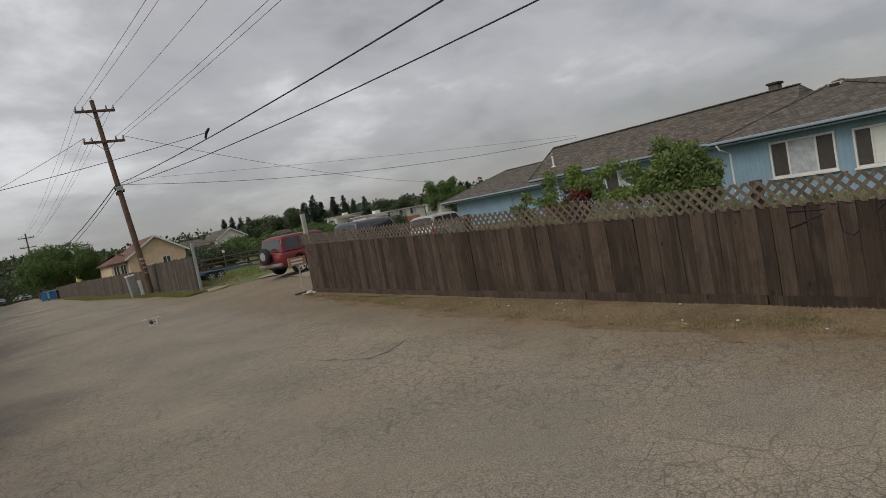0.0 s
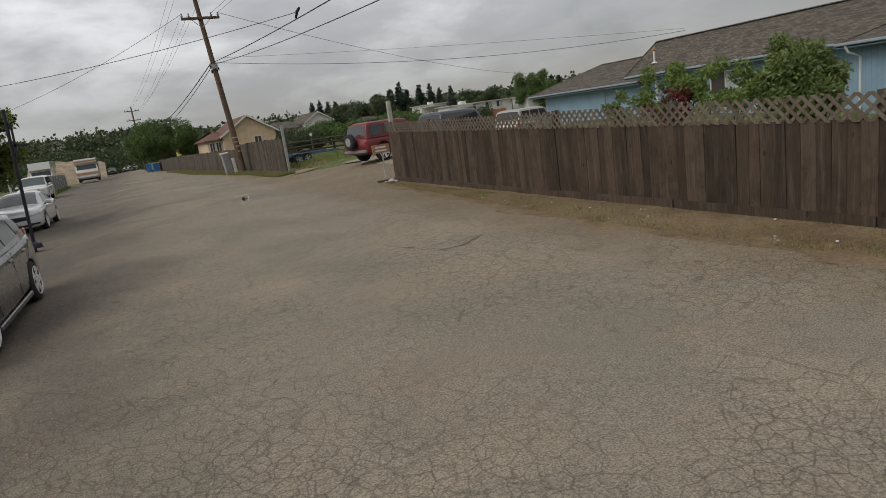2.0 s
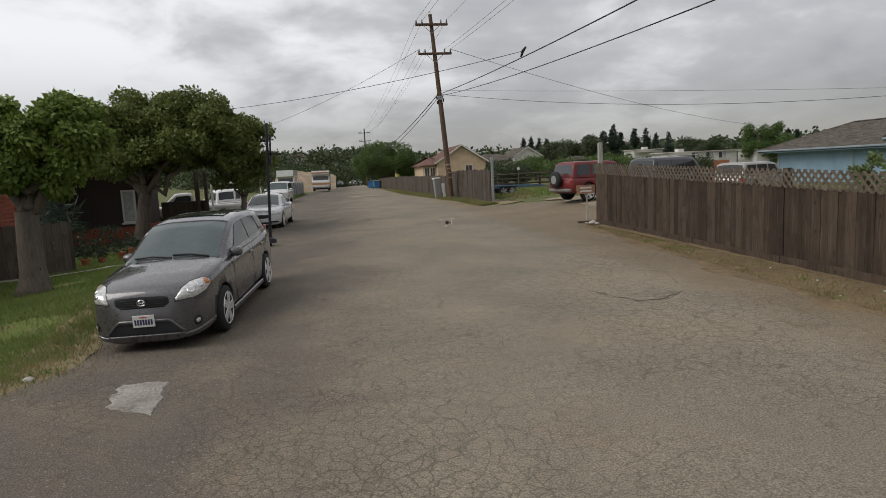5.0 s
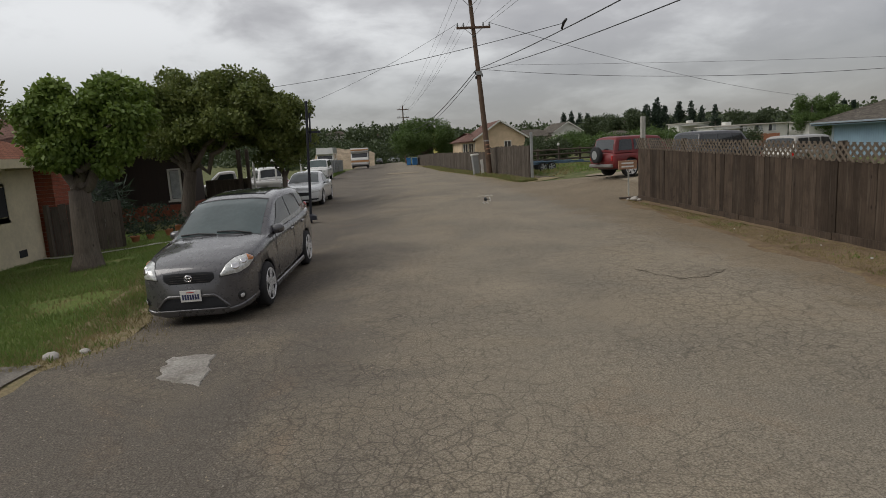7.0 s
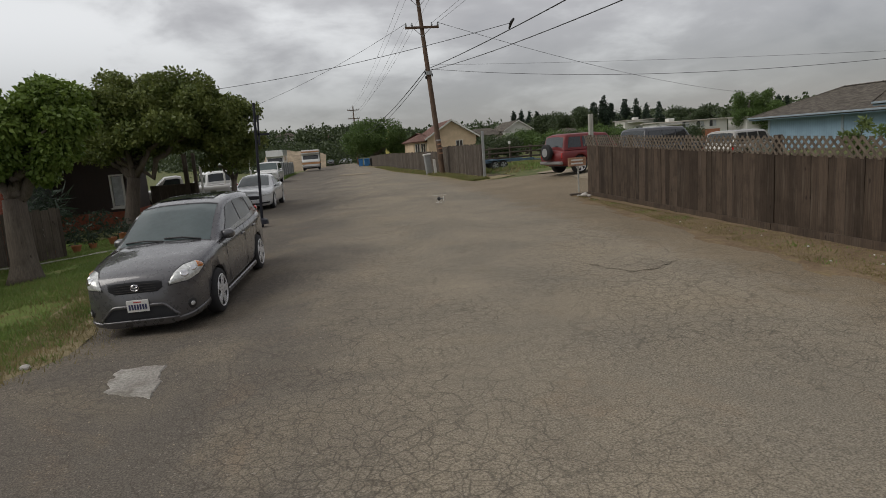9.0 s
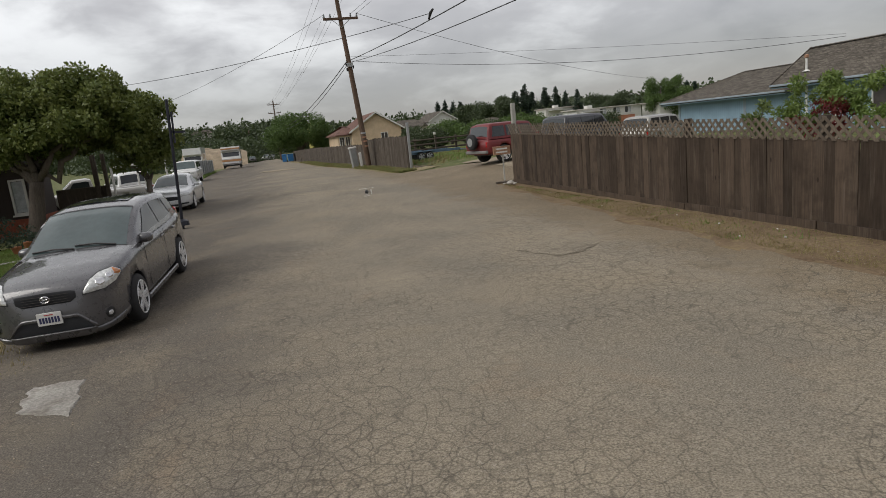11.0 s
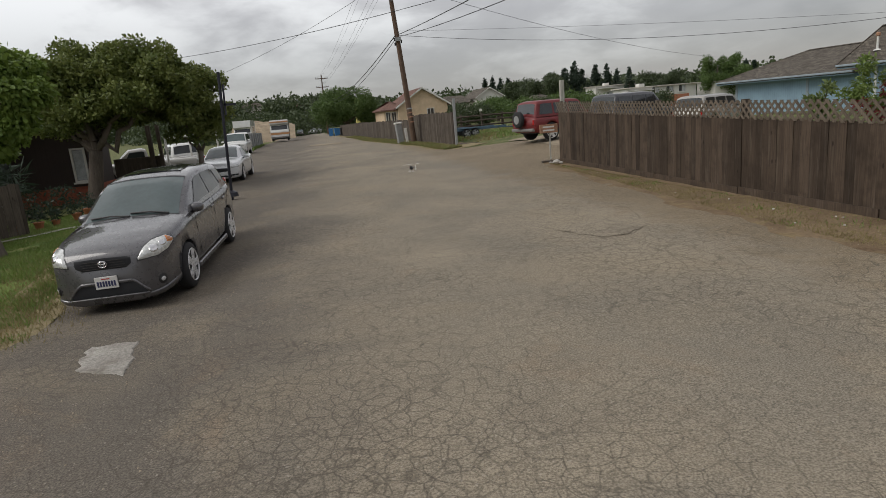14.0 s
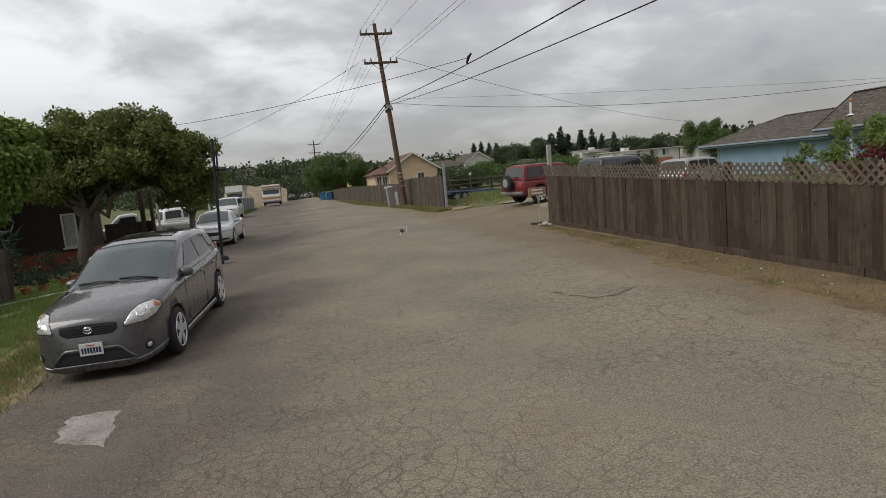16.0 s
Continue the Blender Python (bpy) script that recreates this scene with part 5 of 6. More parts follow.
def ridge_caps(a, b, step=0.24, w=0.12):
    a, b = Vector(a), Vector(b)
    n = max(1, int((b - a).length / step))
    d = (b - a).normalized()
    s = d.cross(Vector((0, 0, 1))).normalized() * w
    out = []
    for i in range(n):
        p, q = a + (b - a) * (i / n), a + (b - a) * ((i + 1.12) / n)
        up = Vector((0, 0, 0.035))
        v = [p - s + up * 0.1, p + up * 1.5, p + s + up * 0.1, q - s * 0.9 - up * 0.2, q + up * 0.9, q + s * 0.9 - up * 0.2]
        out.append(([tuple(u) for u in v], [(0, 1, 4, 3), (1, 2, 5, 4), (0, 2, 1), (3, 4, 5), (0, 3, 5, 2)]))
    return join(*out)


def blue_house():
    gz = -0.35
    t = thing("blue_house", "single-storey light blue house with a grey shingle roof", "house", pose(0, 0, 0))
    # front wing
    part("wall", box(20.0, 26.0, 4.9, 11.0, gz, 1.92), M["bluewall"], t)
    e = 1.93
    pk = (23.0, 8.7, 3.20)
    part("roof", hip_roof(19.45, 27.0, 4.3, 11.5, e, 3.20, 23.0, 27.2, 8.7, 8.7), M["roof"], t)
    part("ridge_cap", join(ridge_caps((19.45, 11.5, e), pk), ridge_caps((19.45, 4.3, e), pk)), M["roof"], t)
    part("gutter", box(19.36, 19.46, 4.3, 11.5, e - 0.085, e + 0.005, 0.015), M["gutter"], t)
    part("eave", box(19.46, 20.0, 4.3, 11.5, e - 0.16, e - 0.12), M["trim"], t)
    part("downspout", tube([(19.42, 11.2, e - 0.1), (19.5, 11.15, e - 0.28), (19.93, 11.05, e - 0.45), (19.95, 11.05, gz)], 0.035, 8), M["white"], t)
    window(t, (20.0, 9.72, 0.50), (0, -1), 1.78, 1.02, ((0.27, "screen"), (0.46, "curtain"), (0.27, "screen")), frame="white")
    window(t, (20.0, 7.36, 0.46), (0, -1), 1.70, 1.02, ((0.24, "screen"), (0.51, "sheet"), (0.25, "screen")), frame="white")
    part("gable_vent", box(22.42, 22.62, 8.45, 8.85, 3.02, 3.12, 0.008), M["haze_wall"], t, "small pale roof vent")
    part("vent_louvre", box(22.40, 22.425, 8.49, 8.81, 3.03, 3.09), M["dark"], t)
    # main range, a gable towards the low wing
    y_end, e2, r2, rx = 23.2, 2.02, 3.52, 24.55
    part("wall", box(23.0, 27.0, 10.0, y_end - 0.5, gz, 2.1), M["bluewall"], t)
    part("roof", hip_roof(22.3, 28.0, 9.9, y_end, e2, r2, rx, rx, 10.6, y_end - 0.02), M["roof"], t)
    part("ridge_cap", ridge_caps((rx, y_end, r2), (rx, 10.6, r2)), M["roof"], t)
    part("rake_board", ([(22.28, y_end + d, e2 - 0.12) for d in (0, 0.05)] + [(22.28, y_end + d, e2 + 0.03) for d in (0, 0.05)] + [(rx, y_end + d, r2 - 0.13) for d in (0, 0.05)] + [(rx, y_end + d, r2 + 0.03) for d in (0, 0.05)], [(0, 1, 3, 2), (4, 6, 7, 5), (0, 4, 5, 1), (2, 3, 7, 6), (0, 2, 6, 4), (1, 5, 7, 3)]), M["roof"], t)
    part("gutter", box(22.2, 22.3, 11.5, y_end, e2 - 0.085, e2 + 0.005, 0.015), M["gutter"], t)
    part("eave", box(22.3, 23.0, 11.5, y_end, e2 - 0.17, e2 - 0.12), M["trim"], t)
    for y in (21.9, 20.4):
        part("porch_post", box(22.95, 23.05, y - 0.05, y + 0.05, gz, e2 - 0.1), M["white"], t)
    window(t, (23.0, 18.8, 0.6), (0, -1), 1.4, 1.0, ((0.5, "screen"), (0.5, "curtain")))
    ch = part("chimney", box(24.5, 24.85, 11.35, 11.7, 3.2, 3.78, 0.01), M["greywood"], t, "squat brown chimney with a dark cap")
    part("chimney_cap", box(24.44, 24.91, 11.29, 11.76, 3.74, 3.83, 0.02), M["dark"], ch)
    for x, y, z, h in ((22.95, 21.9, 2.40, 0.62),):
        part("vent_pipe", tube([(x, y, z), (x, y, z + h)], 0.045, 8), M["litter"], t)
        part("pipe_flashing", lathe([(0, 0.16), (0.06, 0.07)], 10, "z"), M["litter"], t).matrix_basis = pose(x, y, z + 0.06)
        part("pipe_cap", lathe([(0, 0.05), (0.02, 0.09), (0.12, 0.09), (0.15, 0.03)], 10, "z"), M["orange"], t).matrix_basis = pose(x, y, z + h)
    # low wing at the far end
    e3, r3, lx = 1.77, 3.10, 27.4
    part("wall", box(23.95, 30.2, 23.4, 31.9, gz, 1.86), M["bluewall"], t)
    part("roof", hip_roof(23.3, 31.5, 22.9, 32.7, e3, r3, lx, lx, 23.3, 30.4), M["roof"], t)
    part("ridge_cap", join(ridge_caps((23.3, 32.7, e3), (lx, 30.4, r3)), ridge_caps((lx, 30.4, r3), (lx, 23.6, r3))), M["roof"], t)
    part("gutter", box(23.2, 23.3, 23.3, 32.7, e3 - 0.085, e3 + 0.005, 0.015), M["gutter"], t)
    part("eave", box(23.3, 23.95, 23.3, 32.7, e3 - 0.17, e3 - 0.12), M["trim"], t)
    for y in (31.8, 26.6):
        part("corner_board", box(23.92, 23.95, y - 0.08, y + 0.08, gz, 1.62), M["gutter"], t)
    return t


blue_house()


def cream_house():
    t = thing("cream_house", "cream stucco house with a red tile roof", "house", pose(0, 0, 0))
    gz = -0.5
    wx = -7.7
    part("wall", box(-16, wx, 3.0, 13.9, gz, 1.72), M["cream"], t)
    part("roof", hip_roof(-16.6, wx + 0.55, 2.4, 14.4, 1.78, 4.1, -12.2, -12.2, 7.0, 10.2), M["redroof"], t)
    part("fascia", box(wx + 0.45, wx + 0.56, 2.4, 14.4, 1.62, 1.79), M["cream"], t)
    for y in lin(3.0, 14.0, 12):
        part("rafter_end", box(wx, wx + 0.5, y - 0.04, y + 0.04, 1.58, 1.68), M["cream"], t)
    window(t, (wx, 12.78, 0.66), (0, -1), 1.2, 0.62, ((0.33, "curtain"), (0.34, "screen"), (0.33, "curtain")))
    window(t, (wx, 8.0, 0.5), (0, -1), 1.5, 0.9, ((0.5, "screen"), (0.5, "screen")))
    for y in (13.1, 10.9, 8.2):
        part("crawl_vent", box(wx - 0.02, wx + 0.012, y - 0.13, y + 0.13, -0.2, -0.05, 0.004), M["dark"], t, "dark crawl-space vent")
    ch = thing("brick_chimney", "red brick chimney stack beside the cream house", "chimney", pose(-7.75, 14.5, 0))
    for i in range(26):
        z = -0.5 + i * 0.085
        part("brick_course", box(-0.30 + 0.006 * (i % 2), 0.30 - 0.006 * (i % 2), -0.38, 0.38, z + 0.008, z + 0.085), M["brick"], ch)
    part("core", box(-0.27, 0.27, -0.35, 0.35, -0.5, 1.7), M["haze_wall"], ch)
    part("flue_strip", box(0.31, 0.37, 0.30, 0.38, -0.4, 1.7), M["white"], ch)


cream_house()


def brown_house():
    t = thing("brown_house", "dark brown house with white-framed windows behind trees", "house", pose(0, 0, 0))
    gz = -0.5
    part("wall", box(-18, -7.25, 22.0, 24.2, gz, 2.5), M["brownwall"], t)
    part("base_course", box(-18.02, -7.21, 21.95, 24.2, gz, 0.12), M["brick"], t)
    part("roof", hip_roof(-18.8, -6.7, 21.2, 25.0, 2.5, 3.4, -16.5, -9.0, 23.1, 23.1), M["brownroof"], t)
    part("porch_wall", box(-11.6, -9.6, 19.6, 22.0, gz, 2.3), M["greywall"], t)
    part("porch_roof", hip_roof(-12.2, -9.0, 19.0, 22.2, 2.3, 2.8, -10.6, -10.6, 20, 22), M["brownroof"], t)
    window(t, (-7.70, 22.0, 0.32), (1, 0), 0.32, 0.98, ((1.0, "curtain"),))
    window(t, (-11.3, 19.6, 0.5), (1, 0), 0.6, 1.3, ((1.0, "curtain"),))


brown_house()


def simple_house(name, label, x0, x1, y0, y1, eave, ridge, wall, roof, along="y", wins=(), z=-0.5, gable=True):
    t = thing(name, label, "house", pose(0, 0, 0))
    part("wall", box(x0, x1, y0, y1, z, eave), M[wall], t)
    o, th = 0.35, 0.14
    if along == "y":
        xm = (x0 + x1) / 2
        part("gable", ([(x0, y0 + 0.01, eave), (x1, y0 + 0.01, eave), (xm, y0 + 0.01, ridge - 0.06), (x0, y1 - 0.01, eave), (x1, y1 - 0.01, eave), (xm, y1 - 0.01, ridge - 0.06)], [(0, 1, 2), (5, 4, 3), (0, 2, 5, 3), (1, 4, 5, 2)]), M[wall], t)
        k = (ridge - eave) / (xm - x0)
        v = [(x0 - o, y, eave - o * k) for y in (y0 - o, y1 + o)] + [(xm, y, ridge) for y in (y0 - o, y1 + o)] + [(x1 + o, y, eave - o * k) for y in (y0 - o, y1 + o)]
        v += [(a, b, c + th) for a, b, c in v]
        f = [(0, 2, 3, 1), (2, 4, 5, 3), (6, 7, 9, 8), (8, 9, 11, 10), (0, 6, 8, 2), (2, 8, 10, 4), (1, 3, 9, 7), (3, 5, 11, 9), (0, 1, 7, 6), (4, 10, 11, 5)]
        part("roof", (v, f), M[roof], t)
        for s in (0, 1):
            a, b = ((x0 - o, eave - o * k), (xm, ridge)) if s == 0 else ((x1 + o, eave - o * k), (xm, ridge))
            v = [(a[0], y0 - o - d, a[1] + zz) for d in (0.0, 0.04) for zz in (-0.03, th + 0.02)] + [(b[0], y0 - o - d, b[1] + zz) for d in (0.0, 0.04) for zz in (-0.03, th + 0.02)]
            part("barge_board", (v, [(0, 1, 5, 4), (2, 6, 7, 3), (1, 3, 7, 5), (0, 4, 6, 2), (0, 2, 3, 1), (4, 5, 7, 6)]), M["white"], t)
    else:
        part("roof", hip_roof(x0 - o, x1 + o, y0 - o, y1 + o, eave, ridge, x0 + 1.5, x1 - 1.5, (y0 + y1) / 2, (y0 + y1) / 2), M[roof], t)
    for wx, wz, ww, wh in wins:
        window(t, (wx, y0, wz), (1, 0), ww, wh, ((0.5, "screen"), (0.5, "screen")), 0.08)
    return t


simple_house("tan_house", "tan house with a low gable and red-brown roof", 9.4, 14.9, 68, 80, 2.35, 4.1, "tan", "brownroof", "y", ((12.6, 1.1, 0.7, 0.8),))
simple_house("tan_house_wing", "tan house wing with a red-brown roof and white porch windows", 7.9, 10.4, 69.0, 79, 2.1, 3.1, "tan", "brownroof", "x", ((8.1, 0.7, 0.45, 1.1), (8.75, 0.7, 0.45, 1.1), (9.4, 0.7, 0.45, 1.1)))
simple_house("white_house", "far white house with a grey gable roof", 27.5, 32, 102, 112, 3.2, 4.6, "white", "roof", "y", ((29, 1.8, 1.0, 0.9),))
simple_house("grey_roof_house", "far house with a long grey roof", 22, 28, 104, 114, 2.6, 3.9, "haze_wall", "roof", "x")
simple_house("low_house", "far low pale house behind hedges", 42, 49, 118, 126, 2.4, 3.4, "haze_wall", "brownroof", "x")
simple_house("low_house", "far low pale house behind hedges", 33.5, 38, 92, 98, 1.9, 2.7, "haze_wall", "roof", "x")
t = thing("yellow_shed", "tall narrow yellow wall far down the street", "house", pose(7.6, 100, -0.6))
part("wall", box(-0.7, 0.7, -0.7, 0.7, -0.2, 5.2), M["yellow"], t)


def mobile_home(x0, x1, y, h, label, wins):
    t = thing("mobile_home", label, "mobile home", pose(0, 0, 0))
    part("wall", box(x0, x1, y, y + 4, -0.3, h), M["white"], t)
    part("roof", box(x0 - 0.3, x1 + 0.3, y - 0.3, y + 4.3, h, h + 0.14, 0.03), M["haze_wall"], t)
    part("awning", box(x0 + 0.4, x0 + 3.5, y - 1.6, y, h - 0.35, h - 0.27), M["white"], t)
    for wx in wins:
        window(t, (wx, y, 1.4), (1, 0), 1.0, 0.8, ((0.5, "glass"), (0.5, "curtain")), 0.06)
    part("roof_unit", box(x0 + 2.2, x0 + 3.0, y + 1, y + 2, h + 0.1, h + 0.55, 0.04), M["white"], t)


mobile_home(41, 51, 76, 2.25, "long white mobile home with a flat roof and awning", (44.5, 46.6, 48.4))
mobile_home(52.5, 60, 74, 2.2, "pale flat-roofed mobile home", (54.5, 57.0))
mobile_home(48, 55, 100, 3.25, "far white mobile home", (50.0, 52.5))
plain_fence("orange_fence", "reddish plank fence before the mobile homes", [(41.0, 73.0), (47.0, 71.5)], 1.6, M["redwood"], 0.2, 9)


# ---- vehicles ----
hatchback()
sedan()
boxy("red_off_roader", "faded red off-roader with a tailgate spare wheel", 4.1, 1.76, 1.76, "paint_red", pose(8.55, 20.7, 0.262, 0, 0, -74), True, r=0.39)
boxy("dark_van", "dark charcoal van parked behind the fence", 5.3, 1.9, 2.0, "paint_black", pose(12.9, 23.4, 0.1, 0, 0, -66), False, belt=1.15, hood=1.05)
boxy("silver_wagon", "silver estate car parked near the blue house", 4.5, 1.8, 1.70, "paint_beige", pose(15.3, 21.7, 0.0, 0, 0, -66), False)
boxy("white_pickup", "pale beige pickup truck in the driveway", 5.2, 1.9, 1.80, "paint_beige", pose(-6.75, 26.4, -0.28, 0, 0, 106), False, bed=True, belt=1.1, hood=1.05, r=0.38)
boxy("white_off_roader", "white off-roader seen from behind in the driveway", 4.6, 1.85, 1.85, "paint_white", pose(-5.9, 29.5, -0.3, 0, 0, 20), False, belt=1.15)
boxy("white_van", "white van parked along the far verge", 4.8, 1.9, 1.9, "paint_white", pose(-4.9, 42, -0.2, 0, 0, 180), False, belt=1.15, hood=1.1)
boxy("parked_car", "dark car parked far down the street", 4.5, 1.8, 1.5, "paint_black", pose(-2.6, 128, -0.95, 0, 0, 180))
boxy("parked_car", "silver car parked far down the street", 4.5, 1.8, 1.5, "paint_silver", pose(0.4, 134, -1.0, 0, 0, 150))
boxy("parked_car", "white car parked behind the long fence", 4.5, 1.8, 1.45, "paint_white", pose(4.6, 73, -0.3, 0, 0, 178))


def motorhome(name, label, m, L=6.0, W=2.0, H=2.35, stripe=True):
    t = thing(name, label, "motorhome", m)
    h = L / 2
    prof = [(h, 0.35), (h, 1.05), (h - 0.25, 1.25), (h - 0.45, 1.75), (h - 0.05, 1.95), (h - 0.15, H), (-h, H), (-h, 0.35)]
    v = [(s * W / 2, y, z) for s in (-1, 1) for y, z in prof]
    n = len(prof)
    f = [tuple(range(n)), tuple(range(n, 2 * n))[::-1]] + [(i, n + i, n + (i + 1) % n, (i + 1) % n) for i in range(n)]
    part("shell", (v, f), M["paint_white"], t)
    gl = [(s * (W / 2 - 0.12), h - a + 0.012, z) for a, z in ((0.26, 1.28), (0.43, 1.72)) for s in (-1, 1)]
    gl += [(x, y - 0.03, z) for x, y, z in gl]
    part("windscreen", (gl, [(0, 1, 3, 2), (4, 6, 7, 5), (0, 4, 5, 1), (2, 3, 7, 6), (0, 2, 6, 4), (1, 5, 7, 3)]), M["glass"], t)
    if stripe:
        part("stripe", box(-W / 2 - 0.006, W / 2 + 0.006, -h, h + 0.008, 0.72, 0.95), M["stripe"], t, "tan stripe round the body")
        part("stripe", box(-W / 2 - 0.006, W / 2 + 0.006, h - 0.16, h - 0.02, 2.05, 2.2), M["stripe"], t)
    part("front_bumper", box(-W / 2, W / 2, h, h + 0.1, 0.36, 0.52, 0.02), M["cladding"], t)
    for s in (-1, 1):
        part("headlight", box(s * 0.85 - 0.1, s * 0.85 + 0.1, h, h + 0.02, 0.58, 0.7, 0.005), M["lens"], t)
        part("side_window", box(s * W / 2 - 0.01, s * W / 2 + 0.012, -1.4, 0.6, 1.35, 1.9), M["glass"], t)
        for y in (h - 1.0, -h + 1.5):
            wheel(t, s * (W / 2 - 0.14), y, 0.36, 0.22, s, 5, "steel")
    part("underbody", box(-W / 2 + 0.15, W / 2 - 0.15, -h + 0.1, h - 0.1, 0.2, 0.4), M["black"], t)


motorhome("motorhome", "old white motorhome with tan stripes parked on the verge", pose(-3.75, 75.3, -0.28, 0, 0, 181))
motorhome("motorhome", "white motorhome parked among the far vehicles", pose(-8.2, 80, -0.35, 0, 0, 180), stripe=False, H=2.7)


def flat_trailer():
    t = thing("flat_trailer", "blue steel flat trailer with tandem wheels", "trailer", pose(6.95, 29.6, ground_z(7.5, 29.6) - 0.03, 0, 0, -78) @ Matrix.Scale(0.72, 4))
    part("deck", join(box(-0.9, -0.82, -0.6, 3.2, 0.5, 0.66), box(0.82, 0.9, -0.6, 3.2, 0.5, 0.66), *[box(-0.9, 0.9, y, y + 0.08, 0.5, 0.6) for y in lin(-0.6, 3.1, 8)]), M["frame_blue"], t)
    part("tongue", join(tube([(-0.8, 3.2, 0.52), (0, 4.4, 0.45)], 0.05, 6), tube([(0.8, 3.2, 0.52), (0, 4.4, 0.45)], 0.05, 6)), M["frame_blue"], t)
    part("tail_frame", join(*[tube([(x, -0.6, 0.6), (x, -0.7, 1.15)], 0.03, 6) for x in (-0.8, 0.8)], tube([(-0.8, -0.7, 1.15), (0.8, -0.7, 1.15)], 0.03, 6)), M["frame_blue"], t)
    for s in (-1, 1):
        for y in (0.1, 0.72):
            wheel(t, s * 1.02, y, 0.31, 0.18, s, 5, "steel")
        part("mudguard", box(s * 1.02 - 0.11, s * 1.02 + 0.11, -0.3, 1.12, 0.64, 0.68, 0.01), M["frame_blue"], t)
    t = thing("rail_fence", "dark post and rail fence across the field", "fence", pose(0, 0, 0))
    for i, x in enumerate(lin(8.0, 15.5, 6)):
        y = 39.5 + 0.2 * (x - 9)
        part("post", box(x - 0.07, x + 0.07, y - 0.07, y + 0.07, -0.3, 1.15, 0.01), M["greywood"], t)
    for z in (0.38, 0.70, 1.0):
        part("rail", tube([(8.0, 39.2, z), (11.5, 39.9, z + 0.03), (15.5, 40.7, z)], 0.065, 6), M["greywood"], t)
    t = thing("white_post", "pale post with a white box in the field", "post", pose(10.3, 37.5, -0.2))
    part("shaft", tube([(0, 0, 0), (0, 0, 1.5)], 0.035, 8), M["greywood"], t)
    part("box", box(-0.07, 0.07, -0.06, 0.06, 1.5, 1.66, 0.02), M["white"], t)


flat_trailer()


def wheelie_bin(x, y, rz, mat, label):
    t = thing("wheelie_bin", label, "wheelie bin", pose(x, y, ground_z(x, y), 0, 0, rz), "bins at the kerb")
    v, f = box(-0.26, 0.26, -0.28, 0.28, 0.05, 0.82, 0.03)
    part("body", ([(a * (0.8 + 0.2 * c), b * (0.8 + 0.2 * c), c) for a, b, c in v], f), M[mat], t)
    part("lid", box(-0.28, 0.28, -0.31, 0.30, 0.82, 0.88, 0.02), M[mat], t)
    for s in (-1, 1):
        part("bin_wheel", moved(lathe([(-0.03, 0.1), (0.03, 0.1)], 14), pose(s * 0.25, 0.28, 0.1)), M["tyre"], t)


for x, y, r in ((2.55, 70.5, 5), (2.0, 72.5, -8), (2.9, 73.2, 12)):
    wheelie_bin(x, y, r, "bin_blue", "blue plastic wheelie bin at the street edge")
wheelie_bin(3.1, 68.5, 4, "black", "black plastic wheelie bin at the street edge")

t = thing("utility_cabinet", "pale grey utility pedestal leaning by the fence", "utility box", pose(4.35, 31.6, 0.05, 0, -5, 10))
part("body", box(-0.16, 0.16, -0.12, 0.12, 0, 1.02, 0.02), M["steel"], t)
part("cap", box(-0.19, 0.19, -0.15, 0.15, 1.02, 1.1, 0.02), M["white"], t)
t = thing("marker_stake", "white leaning stake at the fence", "stake", pose(4.62, 31.2, 0, 0, -4, 0))
part("shaft", box(-0.07, 0.07, -0.02, 0.02, -0.05, 0.85, 0.008), M["white"], t)

t = thing("black_post", "tall thin black steel post at the street edge", "post", pose(-2.10, 15.35, -0.03, 0, 2.6, 0))
part("shaft", tube([(0, 0, -0.1), (0, 0, 2.88)], 0.034, 10), M["post_black"], t)
part("foot", lathe([(0, 0.16), (0.1, 0.14), (0.14, 0.06)], 14, "z"), M["post_black"], t)
part("bracket", join(box(0.0, 0.32, -0.02, 0.02, 2.12, 2.17), box(0.05, 0.09, -0.02, 0.02, 1.9, 2.6)), M["post_black"], t)


def porch_frame():
    t = thing("awning_frame", "white pipe awning frame over the driveway", "awning frame", pose(0, 0, -0.3))
    a, b = (-5.25, 23.9), (-4.15, 23.6)
    for (x, y) in (a, b, (-5.1, 27.5), (-3.95, 27.2)):
        part("pipe", tube([(x, y, -0.05), (x, y, 1.72)], 0.04, 8), M["white"], t)
    for p, q in ((a, b), (a, (-5.1, 27.5)), (b, (-3.95, 27.2))):
        part("pipe", tube([(*p, 1.7), (*q, 1.74)], 0.04, 8), M["white"], t)
    t = thing("wooden_post", "brown wooden porch posts beside the driveway", "post", pose(-5.55, 23.0, -0.3))
    part("shaft", box(-0.07, 0.07, -0.07, 0.07, -0.1, 2.2, 0.01), M["greywood"], t)
    part("brace", box(0.25, 0.36, -0.06, 0.06, -0.1, 2.2, 0.01), M["greywood"], t)
    part("screen", box(-1.3, 0.3, 0.1, 0.14, 0.1, 1.15, 0.01), M["greywood"], t)
    plain_fence("metal_fence", "pale corrugated fence along the far verge", [(-4.9, 48), (-5.2, 66)], 1.3, M["steel"], 0.2, 12)


porch_frame()


